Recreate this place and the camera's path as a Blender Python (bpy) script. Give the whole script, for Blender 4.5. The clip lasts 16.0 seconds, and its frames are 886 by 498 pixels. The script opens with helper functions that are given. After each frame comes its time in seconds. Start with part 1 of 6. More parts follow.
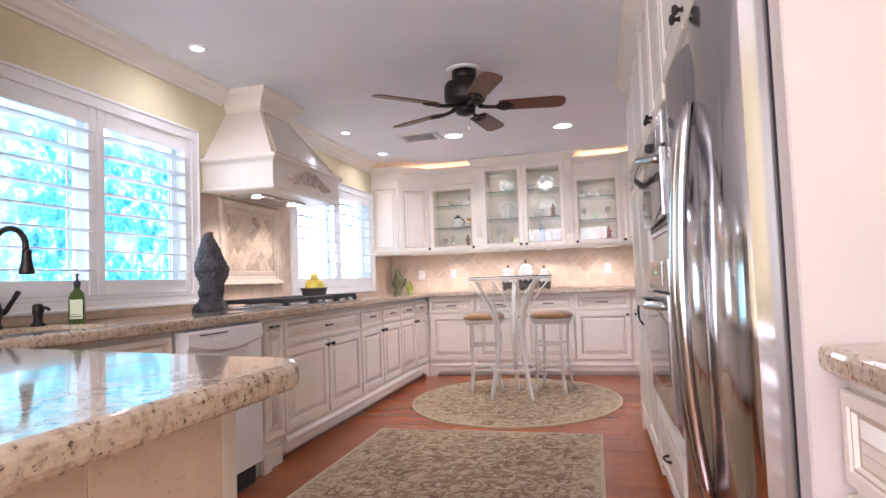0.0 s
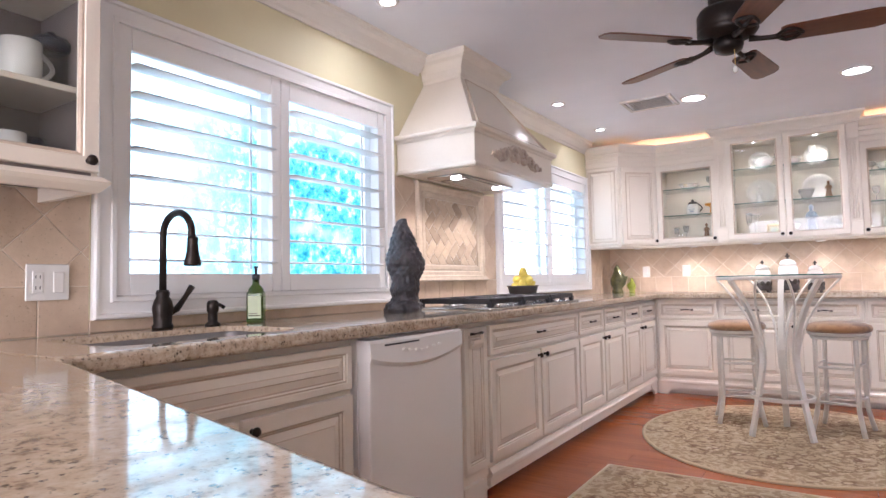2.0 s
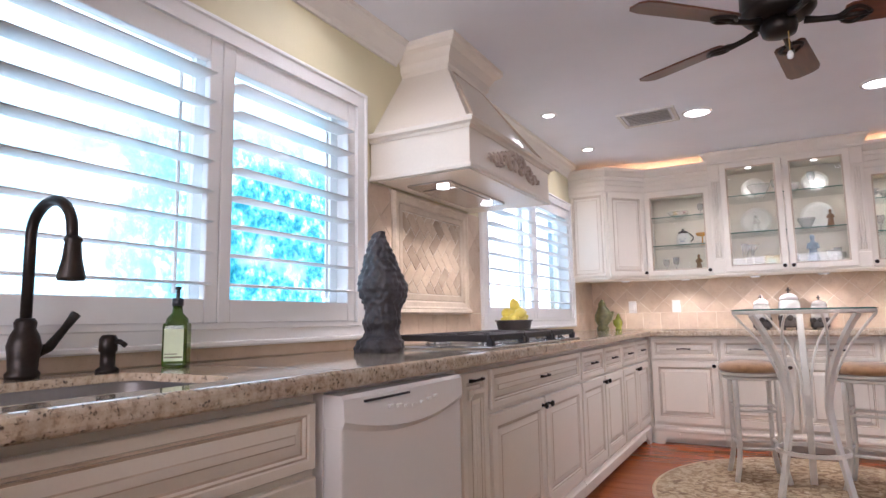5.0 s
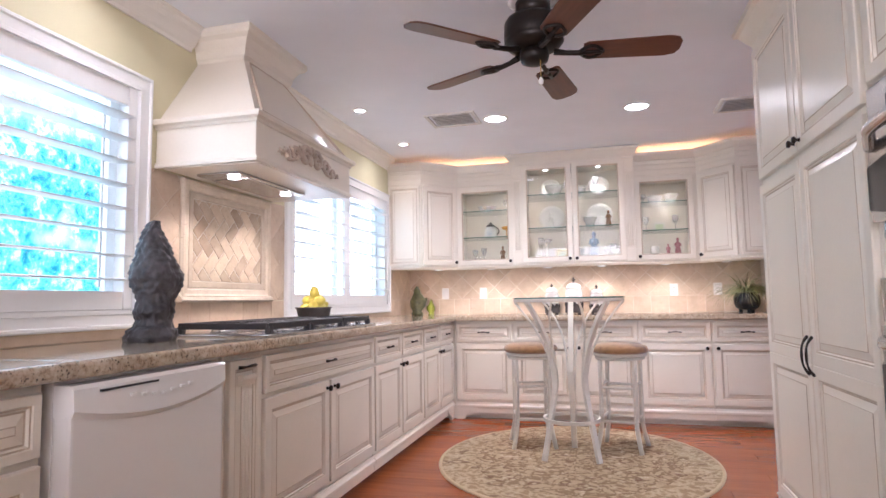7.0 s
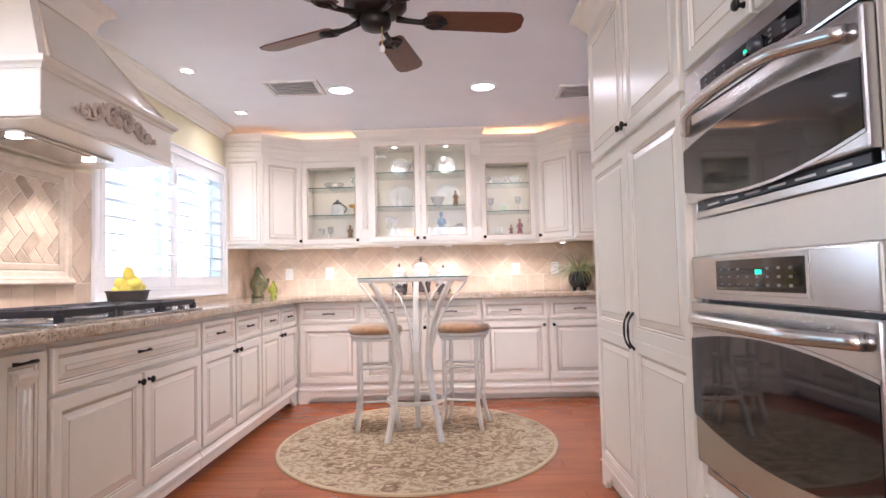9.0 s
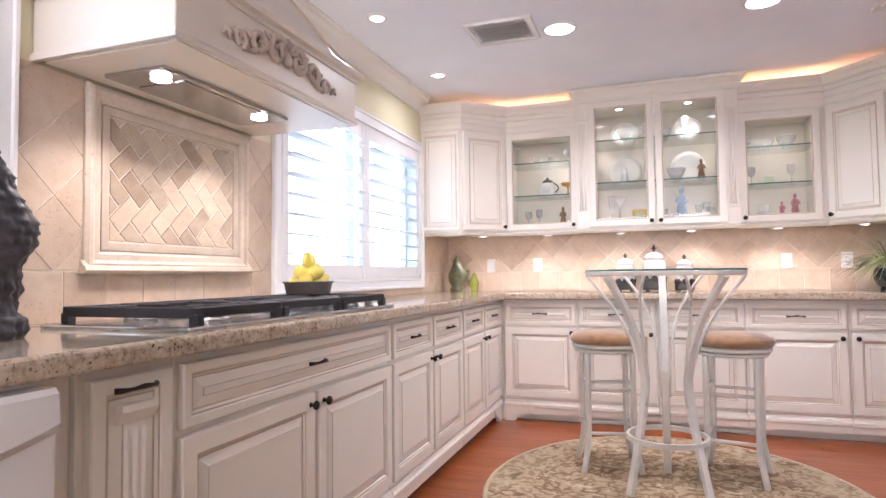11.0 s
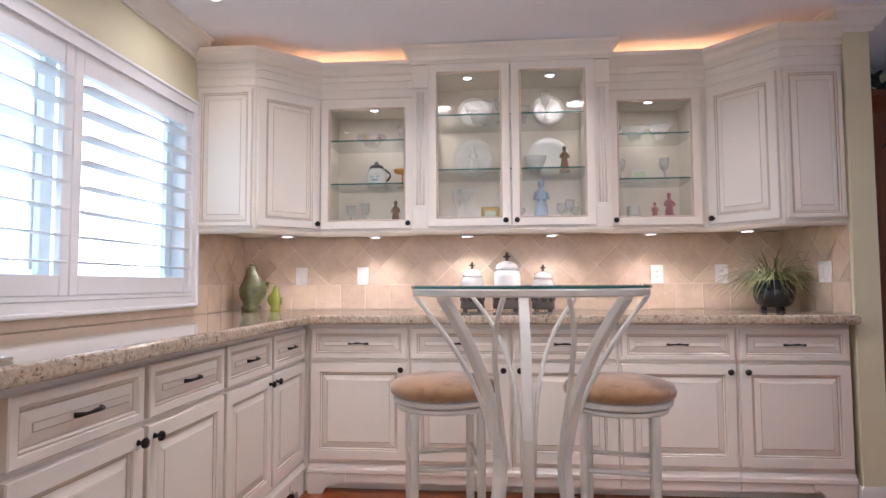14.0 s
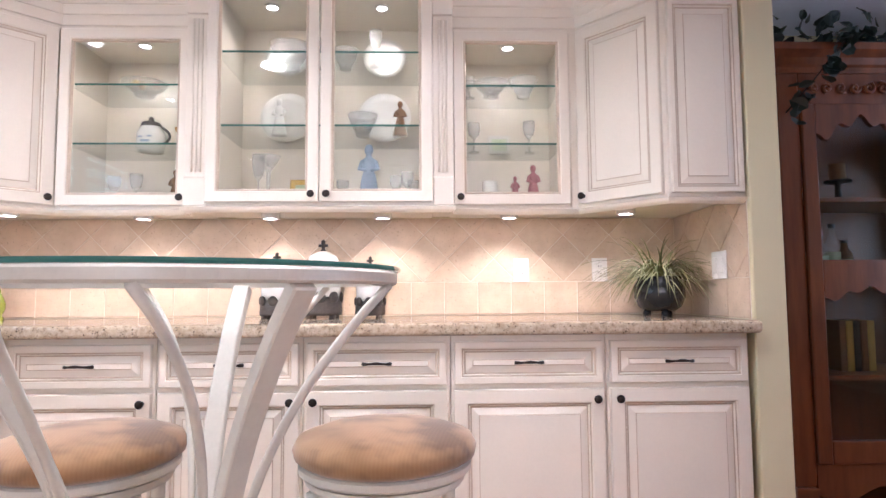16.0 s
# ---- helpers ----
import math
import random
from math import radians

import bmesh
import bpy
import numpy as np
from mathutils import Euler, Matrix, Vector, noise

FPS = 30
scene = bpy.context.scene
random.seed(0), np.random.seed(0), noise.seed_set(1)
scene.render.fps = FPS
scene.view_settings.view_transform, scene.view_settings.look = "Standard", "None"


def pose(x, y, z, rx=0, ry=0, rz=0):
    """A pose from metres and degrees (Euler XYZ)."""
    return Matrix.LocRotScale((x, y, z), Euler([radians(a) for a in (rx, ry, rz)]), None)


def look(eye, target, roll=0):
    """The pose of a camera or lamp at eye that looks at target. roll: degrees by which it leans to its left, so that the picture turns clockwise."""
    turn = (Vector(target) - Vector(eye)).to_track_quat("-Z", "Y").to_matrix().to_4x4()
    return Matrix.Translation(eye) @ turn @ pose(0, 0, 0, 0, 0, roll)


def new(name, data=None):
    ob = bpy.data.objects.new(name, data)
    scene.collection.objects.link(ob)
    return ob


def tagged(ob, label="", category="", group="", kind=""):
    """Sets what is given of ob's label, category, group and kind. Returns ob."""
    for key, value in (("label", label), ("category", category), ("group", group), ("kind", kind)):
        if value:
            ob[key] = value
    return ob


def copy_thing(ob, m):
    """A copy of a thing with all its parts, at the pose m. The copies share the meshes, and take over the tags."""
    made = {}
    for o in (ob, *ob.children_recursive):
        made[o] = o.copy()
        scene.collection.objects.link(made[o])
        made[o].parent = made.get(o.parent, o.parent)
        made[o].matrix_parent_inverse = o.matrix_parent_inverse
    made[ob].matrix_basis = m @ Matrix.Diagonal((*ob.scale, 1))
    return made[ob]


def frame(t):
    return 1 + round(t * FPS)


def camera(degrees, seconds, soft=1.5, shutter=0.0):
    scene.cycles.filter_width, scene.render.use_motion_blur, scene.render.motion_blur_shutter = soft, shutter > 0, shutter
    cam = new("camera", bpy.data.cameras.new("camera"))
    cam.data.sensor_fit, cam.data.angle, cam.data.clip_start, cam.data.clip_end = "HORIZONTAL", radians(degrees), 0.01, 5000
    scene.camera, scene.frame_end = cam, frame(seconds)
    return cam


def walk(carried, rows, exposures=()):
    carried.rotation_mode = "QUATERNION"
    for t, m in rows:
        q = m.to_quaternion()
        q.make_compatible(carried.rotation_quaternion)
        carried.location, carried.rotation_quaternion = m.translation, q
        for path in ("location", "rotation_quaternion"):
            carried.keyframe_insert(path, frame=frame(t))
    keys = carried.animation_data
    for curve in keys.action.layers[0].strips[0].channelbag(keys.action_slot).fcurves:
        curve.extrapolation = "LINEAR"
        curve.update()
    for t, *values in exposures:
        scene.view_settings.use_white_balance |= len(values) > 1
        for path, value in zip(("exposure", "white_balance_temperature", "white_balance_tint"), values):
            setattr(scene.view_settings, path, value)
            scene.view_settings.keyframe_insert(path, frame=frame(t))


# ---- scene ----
cam = camera(73.0, 16.0)
EXPOSURES = [(t, s, 5350, 20) for t, s in ((0.0, 0.27), (1.5, 0.22), (3.0, 0.20), (5.5, -0.05), (7.0, 0.3), (8.0, 0.5), (9.0, 0.5), (10.0, 0.45), (12.5, 0.20), (13.0, 0.0), (13.5, -0.12), (14.0, -0.12), (14.5, 0.0), (15.0, 0.15), (15.5, 0.30), (16.0, 0.5))]
PATH = [
    (0, (0.346, -0.031, 1.054), (-0.141, 1.906, 1.16), -2.1),
    (0.5, (0.348, 0.122, 1.059), (-0.310, 2.008, 1.167), -1.9),
    (1, (0.282, 0.315, 1.045), (-0.542, 2.135, 1.145), -1.6),
    (1.5, (0.134, 0.506, 1.08), (-0.856, 2.241, 1.181), -1.4),
    (2, (-0.030, 0.667, 1.067), (-1.132, 2.332, 1.179), -1.2),
    (2.5, (-0.216, 0.832, 1.074), (-1.396, 2.441, 1.209), -0.9),
    (3, (-0.414, 0.957, 1.059), (-1.604, 2.555, 1.238), -0.8),
    (3.2, (-0.500, 1.003, 1.06), (-1.692, 2.597, 1.253), -0.8),
    (5.3, (-0.509, 1.147, 1.034), (-1.401, 2.92, 1.273), -1.0),
    (5.5, (-0.469, 1.152, 1.031), (-1.313, 2.949, 1.27), -1.0),
    (6, (-0.374, 1.162, 1.036), (-1.126, 3.001, 1.264), -1.0),
    (6.5, (-0.268, 1.133, 1.046), (-0.918, 3.013, 1.248), -0.9),
    (7, (-0.165, 1.091, 1.059), (-0.673, 3.018, 1.233), -0.9),
    (7.5, (-0.104, 1.058, 1.067), (-0.426, 3.026, 1.217), -1.2),
    (8, (-0.071, 1.056, 1.066), (-0.211, 3.047, 1.201), -1.3),
    (8.5, (-0.098, 1.098, 1.054), (-0.140, 3.095, 1.163), -1.4),
    (9, (-0.115, 1.245, 1.059), (-0.149, 3.243, 1.157), -1.4),
    (9.5, (-0.095, 1.425, 1.057), (-0.325, 3.409, 1.159), -1.3),
    (10, (-0.138, 1.614, 1.031), (-0.577, 3.563, 1.125), -0.7),
    (10.2, (-0.187, 1.728, 1.033), (-0.674, 3.665, 1.127), -0.7),
    (12.3, (-0.762, 2.688, 1.114), (-1.557, 4.521, 1.193), -0.4),
    (12.5, (-0.768, 2.765, 1.124), (-1.508, 4.621, 1.209), -0.1),
    (13, (-0.726, 2.97, 1.127), (-1.265, 4.894, 1.221), -0.3),
    (13.5, (-0.613, 3.19, 1.086), (-0.974, 5.153, 1.217), -0.2),
    (14, (-0.500, 3.354, 1.079), (-0.670, 5.343, 1.197), -0.3),
    (14.5, (-0.435, 3.587, 1.058), (-0.370, 5.582, 1.194), -0.4),
    (15, (-0.312, 3.797, 1.042), (-0.161, 5.787, 1.182), -0.5),
    (15.5, (-0.134, 4.04, 1.044), (0.013, 6.029, 1.188), -0.5),
    (16, (0.025, 4.248, 1.03), (0.088, 6.242, 1.175), -0.4),
]
walk(cam, [(t, look(eye, target, roll)) for t, eye, target, roll in PATH], EXPOSURES)

# ---- world, sun and large lights ----
world = bpy.data.worlds.new("sky")
scene.world = world
world.use_nodes = True
sky = world.node_tree.nodes.new("ShaderNodeTexSky")
sky.sky_type, sky.sun_disc, sky.sun_elevation, sky.sun_rotation = "NISHITA", False, radians(50), radians(200)
world.node_tree.links.new(sky.outputs[0], world.node_tree.nodes["Background"].inputs[0])
world.node_tree.nodes["Background"].inputs[1].default_value = 0.15
sun = new("sun", bpy.data.lights.new("sun", "SUN"))
sun.data.energy, sun.data.angle, sun.data.color = 3.0, radians(0.5), (1.0, 0.95, 0.88)
sun.matrix_world = look((0, 0, 9), (-0.5, 3.0, 0))


def lamp(name, kind, watts, colour, m, size=0.1, size_y=0.0, cone=0.0):
    light = bpy.data.lights.new(name, kind)
    light.energy, light.color = watts, colour
    if kind == "AREA":
        light.shape, light.size = ("RECTANGLE", size) if size_y else ("DISK", size)
        if size_y:
            light.size_y = size_y
        if cone:
            light.spread = radians(cone)
    elif kind == "SPOT":
        light.spot_size, light.spot_blend, light.shadow_soft_size = radians(cone), 0.7, size
    else:
        light.shadow_soft_size = size
    ob = new(name, light)
    ob.matrix_world = m
    return ob


WARM, AMBER = (1.0, 0.84, 0.66), (1.0, 0.48, 0.20)
# unseen fill lamps, added to brighten the kitchen and the dining room
lamp("room_light", "AREA", 125, (1.0, 0.90, 0.81), pose(-0.5, -2.2, 1.5, 96, 0, 6), 2.4, 1.6)
lamp("room_light", "AREA", 24, (0.95, 0.96, 1.0), pose(4.4, 5.2, 1.5, 0, 90, 0), 1.4, 1.4)


# ---- materials ----
def shader(name, colour, rough=0.5, metal=0.0, **more):
    m = bpy.data.materials.new(name)
    m.use_nodes = True
    b = m.node_tree.nodes["Principled BSDF"]
    b.inputs["Base Color"].default_value = (*colour, 1)
    b.inputs["Roughness"].default_value, b.inputs["Metallic"].default_value = rough, metal
    for key, value in more.items():
        b.inputs[key.replace("_", " ")].default_value = value
    return m


def add(m, kind, **values):
    n = m.node_tree.nodes.new(kind)
    for key, value in values.items():
        n.inputs[key.replace("_", " ")].default_value = value
    return n


def link(m, a, b):
    m.node_tree.links.new(a, b)


def coords(m, scale=(1, 1, 1), kind="Object", turn=0.0):
    c = m.node_tree.nodes.new("ShaderNodeTexCoord")
    p = add(m, "ShaderNodeMapping", Scale=scale, Rotation=(0, 0, turn))
    link(m, c.outputs[kind], p.inputs["Vector"])
    return p.outputs[0]


def ramp(m, source, stops):
    r = m.node_tree.nodes.new("ShaderNodeValToRGB")
    while len(r.color_ramp.elements) < len(stops):
        r.color_ramp.elements.new(0.5)
    for e, (at, c) in zip(r.color_ramp.elements, stops):
        e.position, e.color = at, (*c, 1)
    link(m, source, r.inputs[0])
    return r.outputs[0]


def mix(m, fac, a, b, blend="MIX"):
    n = m.node_tree.nodes.new("ShaderNodeMix")
    n.data_type, n.blend_type = "RGBA", blend
    for src, at in ((fac, 0), (a, 6), (b, 7)):
        if isinstance(src, (int, float)):
            n.inputs[at].default_value = src
        elif isinstance(src, tuple):
            n.inputs[at].default_value = (*src, 1)
        else:
            link(m, src, n.inputs[at])
    return n.outputs[2]


def noise_tex(m, vec, scale, detail=4.0, rough=0.55):
    n = add(m, "ShaderNodeTexNoise", Scale=scale, Detail=detail, Roughness=rough)
    link(m, vec, n.inputs["Vector"])
    return n.outputs["Fac"]


def bsdf(m):
    return m.node_tree.nodes["Principled BSDF"]


def bump(m, source, strength, distance=0.01):
    b = add(m, "ShaderNodeBump", Strength=strength, Distance=distance)
    link(m, source, b.inputs["Height"])
    link(m, b.outputs[0], bsdf(m).inputs["Normal"])


def worn(name, colour, rough=0.5, metal=0.0, vary=0.08, grain=60, patch=3.0, relief=0.05, **more):
    """A surface of one colour with broad patches and a fine grain in tone, gloss and relief."""
    m = shader(name, colour, rough, metal, **more)
    v = coords(m)
    fine, broad = noise_tex(m, v, grain), noise_tex(m, v, patch, 3)
    dark = tuple(c * (1 - 2 * vary) for c in colour)
    light = tuple(min(1, c * (1 + vary)) for c in colour)
    c1 = ramp(m, broad, [(0.3, dark), (0.7, light)])
    c2 = mix(m, 0.25, c1, ramp(m, fine, [(0.35, dark), (0.65, light)]))
    link(m, c2, bsdf(m).inputs["Base Color"])
    if relief:
        bump(m, fine, relief, 0.004)
    rr = add(m, "ShaderNodeMapRange")
    rr.inputs[3].default_value, rr.inputs[4].default_value = max(0.02, rough - 0.06), rough + 0.08
    link(m, broad, rr.inputs[0])
    link(m, rr.outputs[0], bsdf(m).inputs["Roughness"])
    return m


M = {}
M["paint"] = worn("antique_white_paint", (0.79, 0.72, 0.62), 0.32, vary=0.03, grain=90, patch=2.0, relief=0.03)
# shade of the unlit wall cabinet, put into the colour of its inside
M["cabinet_inside"] = worn("painted_shade_inside", (0.20, 0.165, 0.15), 0.6, vary=0.08, grain=80)
M["glaze"] = worn("brown_glaze", (0.58, 0.47, 0.36), 0.45, vary=0.15, grain=120)
M["wall"] = worn("yellow_wall_paint", (0.72, 0.66, 0.44), 0.6, vary=0.03, grain=200, relief=0.06)
M["ceiling"] = worn("ceiling_paint", (0.83, 0.84, 0.90), 0.8, vary=0.02, grain=250, relief=0.08)
M["trim"] = worn("white_trim_paint", (0.82, 0.78, 0.72), 0.35, vary=0.02, grain=120, relief=0.02)
M["shutter"] = worn("white_shutter_paint", (0.88, 0.87, 0.86), 0.35, vary=0.02, grain=120, relief=0.02)
M["bronze"] = worn("oil_rubbed_bronze", (0.03, 0.022, 0.018), 0.4, 0.6, vary=0.25, grain=80)
M["iron"] = worn("black_cast_iron", (0.025, 0.022, 0.024), 0.5, 0.2, vary=0.2, grain=150, relief=0.2)
M["grout"] = worn("grout", (0.76, 0.70, 0.61), 0.85, vary=0.06, grain=200)
M["white_plastic"] = worn("white_plastic", (0.82, 0.80, 0.77), 0.25, vary=0.01, relief=0)
M["enamel"] = worn("white_enamel", (0.83, 0.80, 0.77), 0.12, vary=0.01, relief=0)
M["black"] = shader("black_glass", (0.006, 0.006, 0.008), 0.04)
M["vent_grey"] = worn("grey_duct", (0.66, 0.64, 0.62), 0.6)
M["key_grey"] = worn("grey_key_print", (0.14, 0.14, 0.15), 0.4, vary=0.05, relief=0)
M["side_panel"] = worn("tan_wall_paint", (0.53, 0.47, 0.42), 0.55, vary=0.03, grain=150)
M["dark"] = worn("dark_plastic", (0.03, 0.03, 0.035), 0.35, vary=0.1)
M["cream_metal"] = worn("cream_painted_metal", (0.66, 0.62, 0.55), 0.38, 0.0, vary=0.05, grain=120, patch=9)
M["china"] = worn("white_china", (0.82, 0.80, 0.76), 0.12, vary=0.03, relief=0)
M["pewter"] = worn("dark_pewter", (0.10, 0.085, 0.075), 0.45, 0.5, vary=0.3, grain=90, relief=0.3)
M["gold"] = worn("gilt", (0.75, 0.52, 0.18), 0.3, 0.9, vary=0.1, grain=90)
M["blue"] = worn("blue_glaze", (0.42, 0.50, 0.62), 0.2, vary=0.3, grain=60, relief=0)
M["rose"] = worn("rose_glaze", (0.55, 0.22, 0.24), 0.35, vary=0.3, grain=40, relief=0)
M["brown"] = worn("brown_glazed_ceramic", (0.28, 0.14, 0.06), 0.35, vary=0.3, grain=50)
M["amber"] = worn("amber_glaze", (0.75, 0.36, 0.07), 0.25, vary=0.2, grain=40)
M["lemon"] = worn("lemon_peel", (0.76, 0.62, 0.11), 0.4, vary=0.06, grain=220, patch=8, relief=0.25)
M["green_ceramic"] = worn("olive_ceramic", (0.12, 0.12, 0.045), 0.3, vary=0.35, grain=40, patch=14)
M["lime_glass"] = shader("lime_glass", (0.55, 0.62, 0.10), 0.1, Transmission_Weight=0.6, IOR=1.45)
M["bottle"] = shader("green_bottle_glass", (0.10, 0.17, 0.025), 0.06, Transmission_Weight=0.55, IOR=1.45)
M["label"] = worn("paper_label", (0.62, 0.70, 0.48), 0.6, vary=0.05, relief=0)
M["pot"] = worn("black_glazed_pot", (0.015, 0.017, 0.02), 0.22, vary=0.2, relief=0.05)
M["slate"] = worn("carved_dark_stone", (0.055, 0.05, 0.055), 0.5, vary=0.4, grain=70, patch=12, relief=0.5)
M["crystal"] = shader("crystal", (0.98, 0.98, 0.97), 0.10, Transmission_Weight=0.45, IOR=1.3, Alpha=0.33, Specular_IOR_Level=1.0)
M["shelf_edge"] = shader("green_glass_edge", (0.05, 0.16, 0.14), 0.1)


def clear_pane():
    """Thin flat glass: mostly clear, with a mirror's share of gloss."""
    m = bpy.data.materials.new("clear_glass")
    m.use_nodes = True
    nt = m.node_tree
    nt.nodes.remove(nt.nodes["Principled BSDF"])
    out = nt.nodes["Material Output"]
    t, g = nt.nodes.new("ShaderNodeBsdfTransparent"), nt.nodes.new("ShaderNodeBsdfGlossy")
    t.inputs[0].default_value, g.inputs["Roughness"].default_value = (0.93, 0.95, 0.94, 1), 0.01
    f, s = nt.nodes.new("ShaderNodeLayerWeight"), nt.nodes.new("ShaderNodeMixShader")
    f.inputs[0].default_value = 0.5
    p = nt.nodes.new("ShaderNodeMath")
    p.operation, p.inputs[1].default_value = "POWER", 4.0
    k = nt.nodes.new("ShaderNodeMath")
    k.operation, k.inputs[1].default_value, k.inputs[2].default_value = "MULTIPLY_ADD", 0.45, 0.03
    nt.links.new(f.outputs["Facing"], p.inputs[0])
    nt.links.new(p.outputs[0], k.inputs[0])
    for a, b in ((k.outputs[0], s.inputs[0]), (t.outputs[0], s.inputs[1]), (g.outputs[0], s.inputs[2]), (s.outputs[0], out.inputs[0])):
        nt.links.new(a, b)
    return m


M["clear"] = clear_pane()


def glow(name, colour, strength):
    return shader(name, colour, 0.5, Emission_Color=(*colour, 1), Emission_Strength=strength)


M["bulb"] = glow("lit_bulb", (1.0, 0.93, 0.82), 14)
M["bulb_soft"] = glow("lit_lens", (1.0, 0.95, 0.88), 5)
M["green_digits"] = glow("green_digits", (0.05, 0.9, 0.35), 1.2)


def steel(name="brushed_steel", tone=(0.56, 0.55, 0.54), smooth=0.14, rough=0.30):
    m = shader(name, tone, 0.24, 1.0)
    v = coords(m, (4, 4, 260))
    n = noise_tex(m, v, 3, 3)
    r = add(m, "ShaderNodeMapRange")
    r.inputs[3].default_value, r.inputs[4].default_value = smooth, rough
    link(m, n, r.inputs[0])
    link(m, r.outputs[0], bsdf(m).inputs["Roughness"])
    bump(m, n, 0.04, 0.002)
    return m


def granite():
    m = shader("granite", (0.6, 0.55, 0.45), 0.09)
    v = coords(m)
    soft = ramp(m, noise_tex(m, v, 14, 5, 0.6), [(0.3, (0.28, 0.20, 0.13)), (0.5, (0.48, 0.385, 0.275)), (0.72, (0.62, 0.535, 0.42))])
    mid = ramp(m, noise_tex(m, v, 60, 5, 0.65), [(0.36, (0.16, 0.10, 0.065)), (0.46, (0.48, 0.38, 0.27)), (0.68, (0.66, 0.575, 0.455))])
    base = mix(m, 0.55, soft, mid)
    w = add(m, "ShaderNodeTexVoronoi", Scale=95.0, Randomness=1.0)
    link(m, v, w.inputs["Vector"])
    speck = ramp(m, w.outputs["Color"], [(0.10, (0, 0, 0)), (0.16, (1, 1, 1))])
    where = ramp(m, noise_tex(m, v, 34, 4, 0.7), [(0.52, (0, 0, 0)), (0.60, (1, 1, 1))])
    spot = ramp(m, noise_tex(m, v, 110, 3, 0.6), [(0.31, (1, 1, 1)), (0.38, (0, 0, 0))])
    c = mix(m, spot, base, (0.055, 0.045, 0.04))
    c = mix(m, mix(m, 1.0, where, ramp(m, w.outputs["Distance"], [(0.25, (1, 1, 1)), (0.4, (0, 0, 0))]), "MULTIPLY"), c, (0.10, 0.075, 0.055))
    link(m, c, bsdf(m).inputs["Base Color"])
    bsdf(m).inputs["Coat Weight"].default_value = 0.3
    return m


def travertine(name, light, dark, tones=0.28):
    m = shader(name, light, 0.42)
    v = coords(m, (1, 1, 1))
    info = m.node_tree.nodes.new("ShaderNodeObjectInfo")
    shift = add(m, "ShaderNodeVectorMath")
    shift.operation = "ADD"
    link(m, v, shift.inputs[0])
    sc = add(m, "ShaderNodeMath")
    sc.operation = "MULTIPLY"
    sc.inputs[1].default_value = 37.0
    link(m, info.outputs["Random"], sc.inputs[0])
    link(m, sc.outputs[0], shift.inputs[1])
    cloud = ramp(m, noise_tex(m, shift.outputs[0], 11, 5, 0.6), [(0.3, dark), (0.7, light)])
    tone = ramp(m, info.outputs["Random"], [(0.0, tuple(c * 0.82 for c in dark)), (0.5, light), (1.0, tuple(min(1, c * 1.06) for c in light))])
    c = mix(m, tones, cloud, tone)
    pits = noise_tex(m, shift.outputs[0], 90, 3, 0.7)
    c = mix(m, ramp(m, pits, [(0.30, (0.7, 0.7, 0.7)), (0.38, (0, 0, 0))]), c, tuple(0.6 * d for d in dark))
    link(m, c, bsdf(m).inputs["Base Color"])
    bump(m, pits, 0.25, 0.003)
    return m


def plank_wood(name, light, dark, scale=(1.2, 18, 18), rough=0.22, random_tone=True):
    m = shader(name, light, rough)
    v = coords(m, scale)
    info = m.node_tree.nodes.new("ShaderNodeObjectInfo")
    shift = add(m, "ShaderNodeVectorMath")
    shift.operation = "ADD"
    link(m, v, shift.inputs[0])
    sc = add(m, "ShaderNodeMath")
    sc.operation = "MULTIPLY"
    sc.inputs[1].default_value = 53.0
    link(m, info.outputs["Random"], sc.inputs[0])
    link(m, sc.outputs[0], shift.inputs[1])
    g = noise_tex(m, shift.outputs[0], 2.2, 6, 0.6)
    c = ramp(m, g, [(0.3, dark), (0.72, light)])
    if random_tone:
        c = mix(m, 0.35, c, ramp(m, info.outputs["Random"], [(0, dark), (1, light)]))
    link(m, c, bsdf(m).inputs["Base Color"])
    bump(m, g, 0.06, 0.003)
    return m


def rug_weave(name, ground, leaf, deep, edge):
    m = shader(name, ground, 0.95)
    v = coords(m)
    warp = add(m, "ShaderNodeTexNoise", Scale=5.0, Detail=2.0)
    link(m, v, warp.inputs["Vector"])
    bent = mix(m, 0.12, v, warp.outputs["Color"])
    w = add(m, "ShaderNodeTexVoronoi", Scale=11.0, Randomness=0.8)
    w.feature = "SMOOTH_F1"
    link(m, bent, w.inputs["Vector"])
    ring = ramp(m, w.outputs["Distance"], [(0.18, (0, 0, 0)), (0.24, (0.8, 0.8, 0.8)), (0.29, (0.8, 0.8, 0.8)), (0.36, (0, 0, 0))])
    vine = noise_tex(m, bent, 17, 3, 0.5)
    line = ramp(m, vine, [(0.43, (0, 0, 0)), (0.48, (1, 1, 1)), (0.54, (1, 1, 1)), (0.59, (0, 0, 0))])
    c = mix(m, line, ground, leaf)
    c = mix(m, mix(m, 1.0, ring, ramp(m, noise_tex(m, v, 6, 2), [(0.4, (0, 0, 0)), (0.55, (1, 1, 1))]), "MULTIPLY"), c, deep)
    fleck = ramp(m, noise_tex(m, bent, 26, 2), [(0.60, (0, 0, 0)), (0.66, (1, 1, 1))])
    c = mix(m, fleck, c, edge)
    pile = noise_tex(m, v, 320, 2)
    c = mix(m, 0.3, c, mix(m, 1.0, c, ramp(m, pile, [(0.3, (0.5, 0.5, 0.5)), (0.7, (1, 1, 1))]), "MULTIPLY"))
    link(m, c, bsdf(m).inputs["Base Color"])
    bump(m, pile, 0.5, 0.004)
    return m


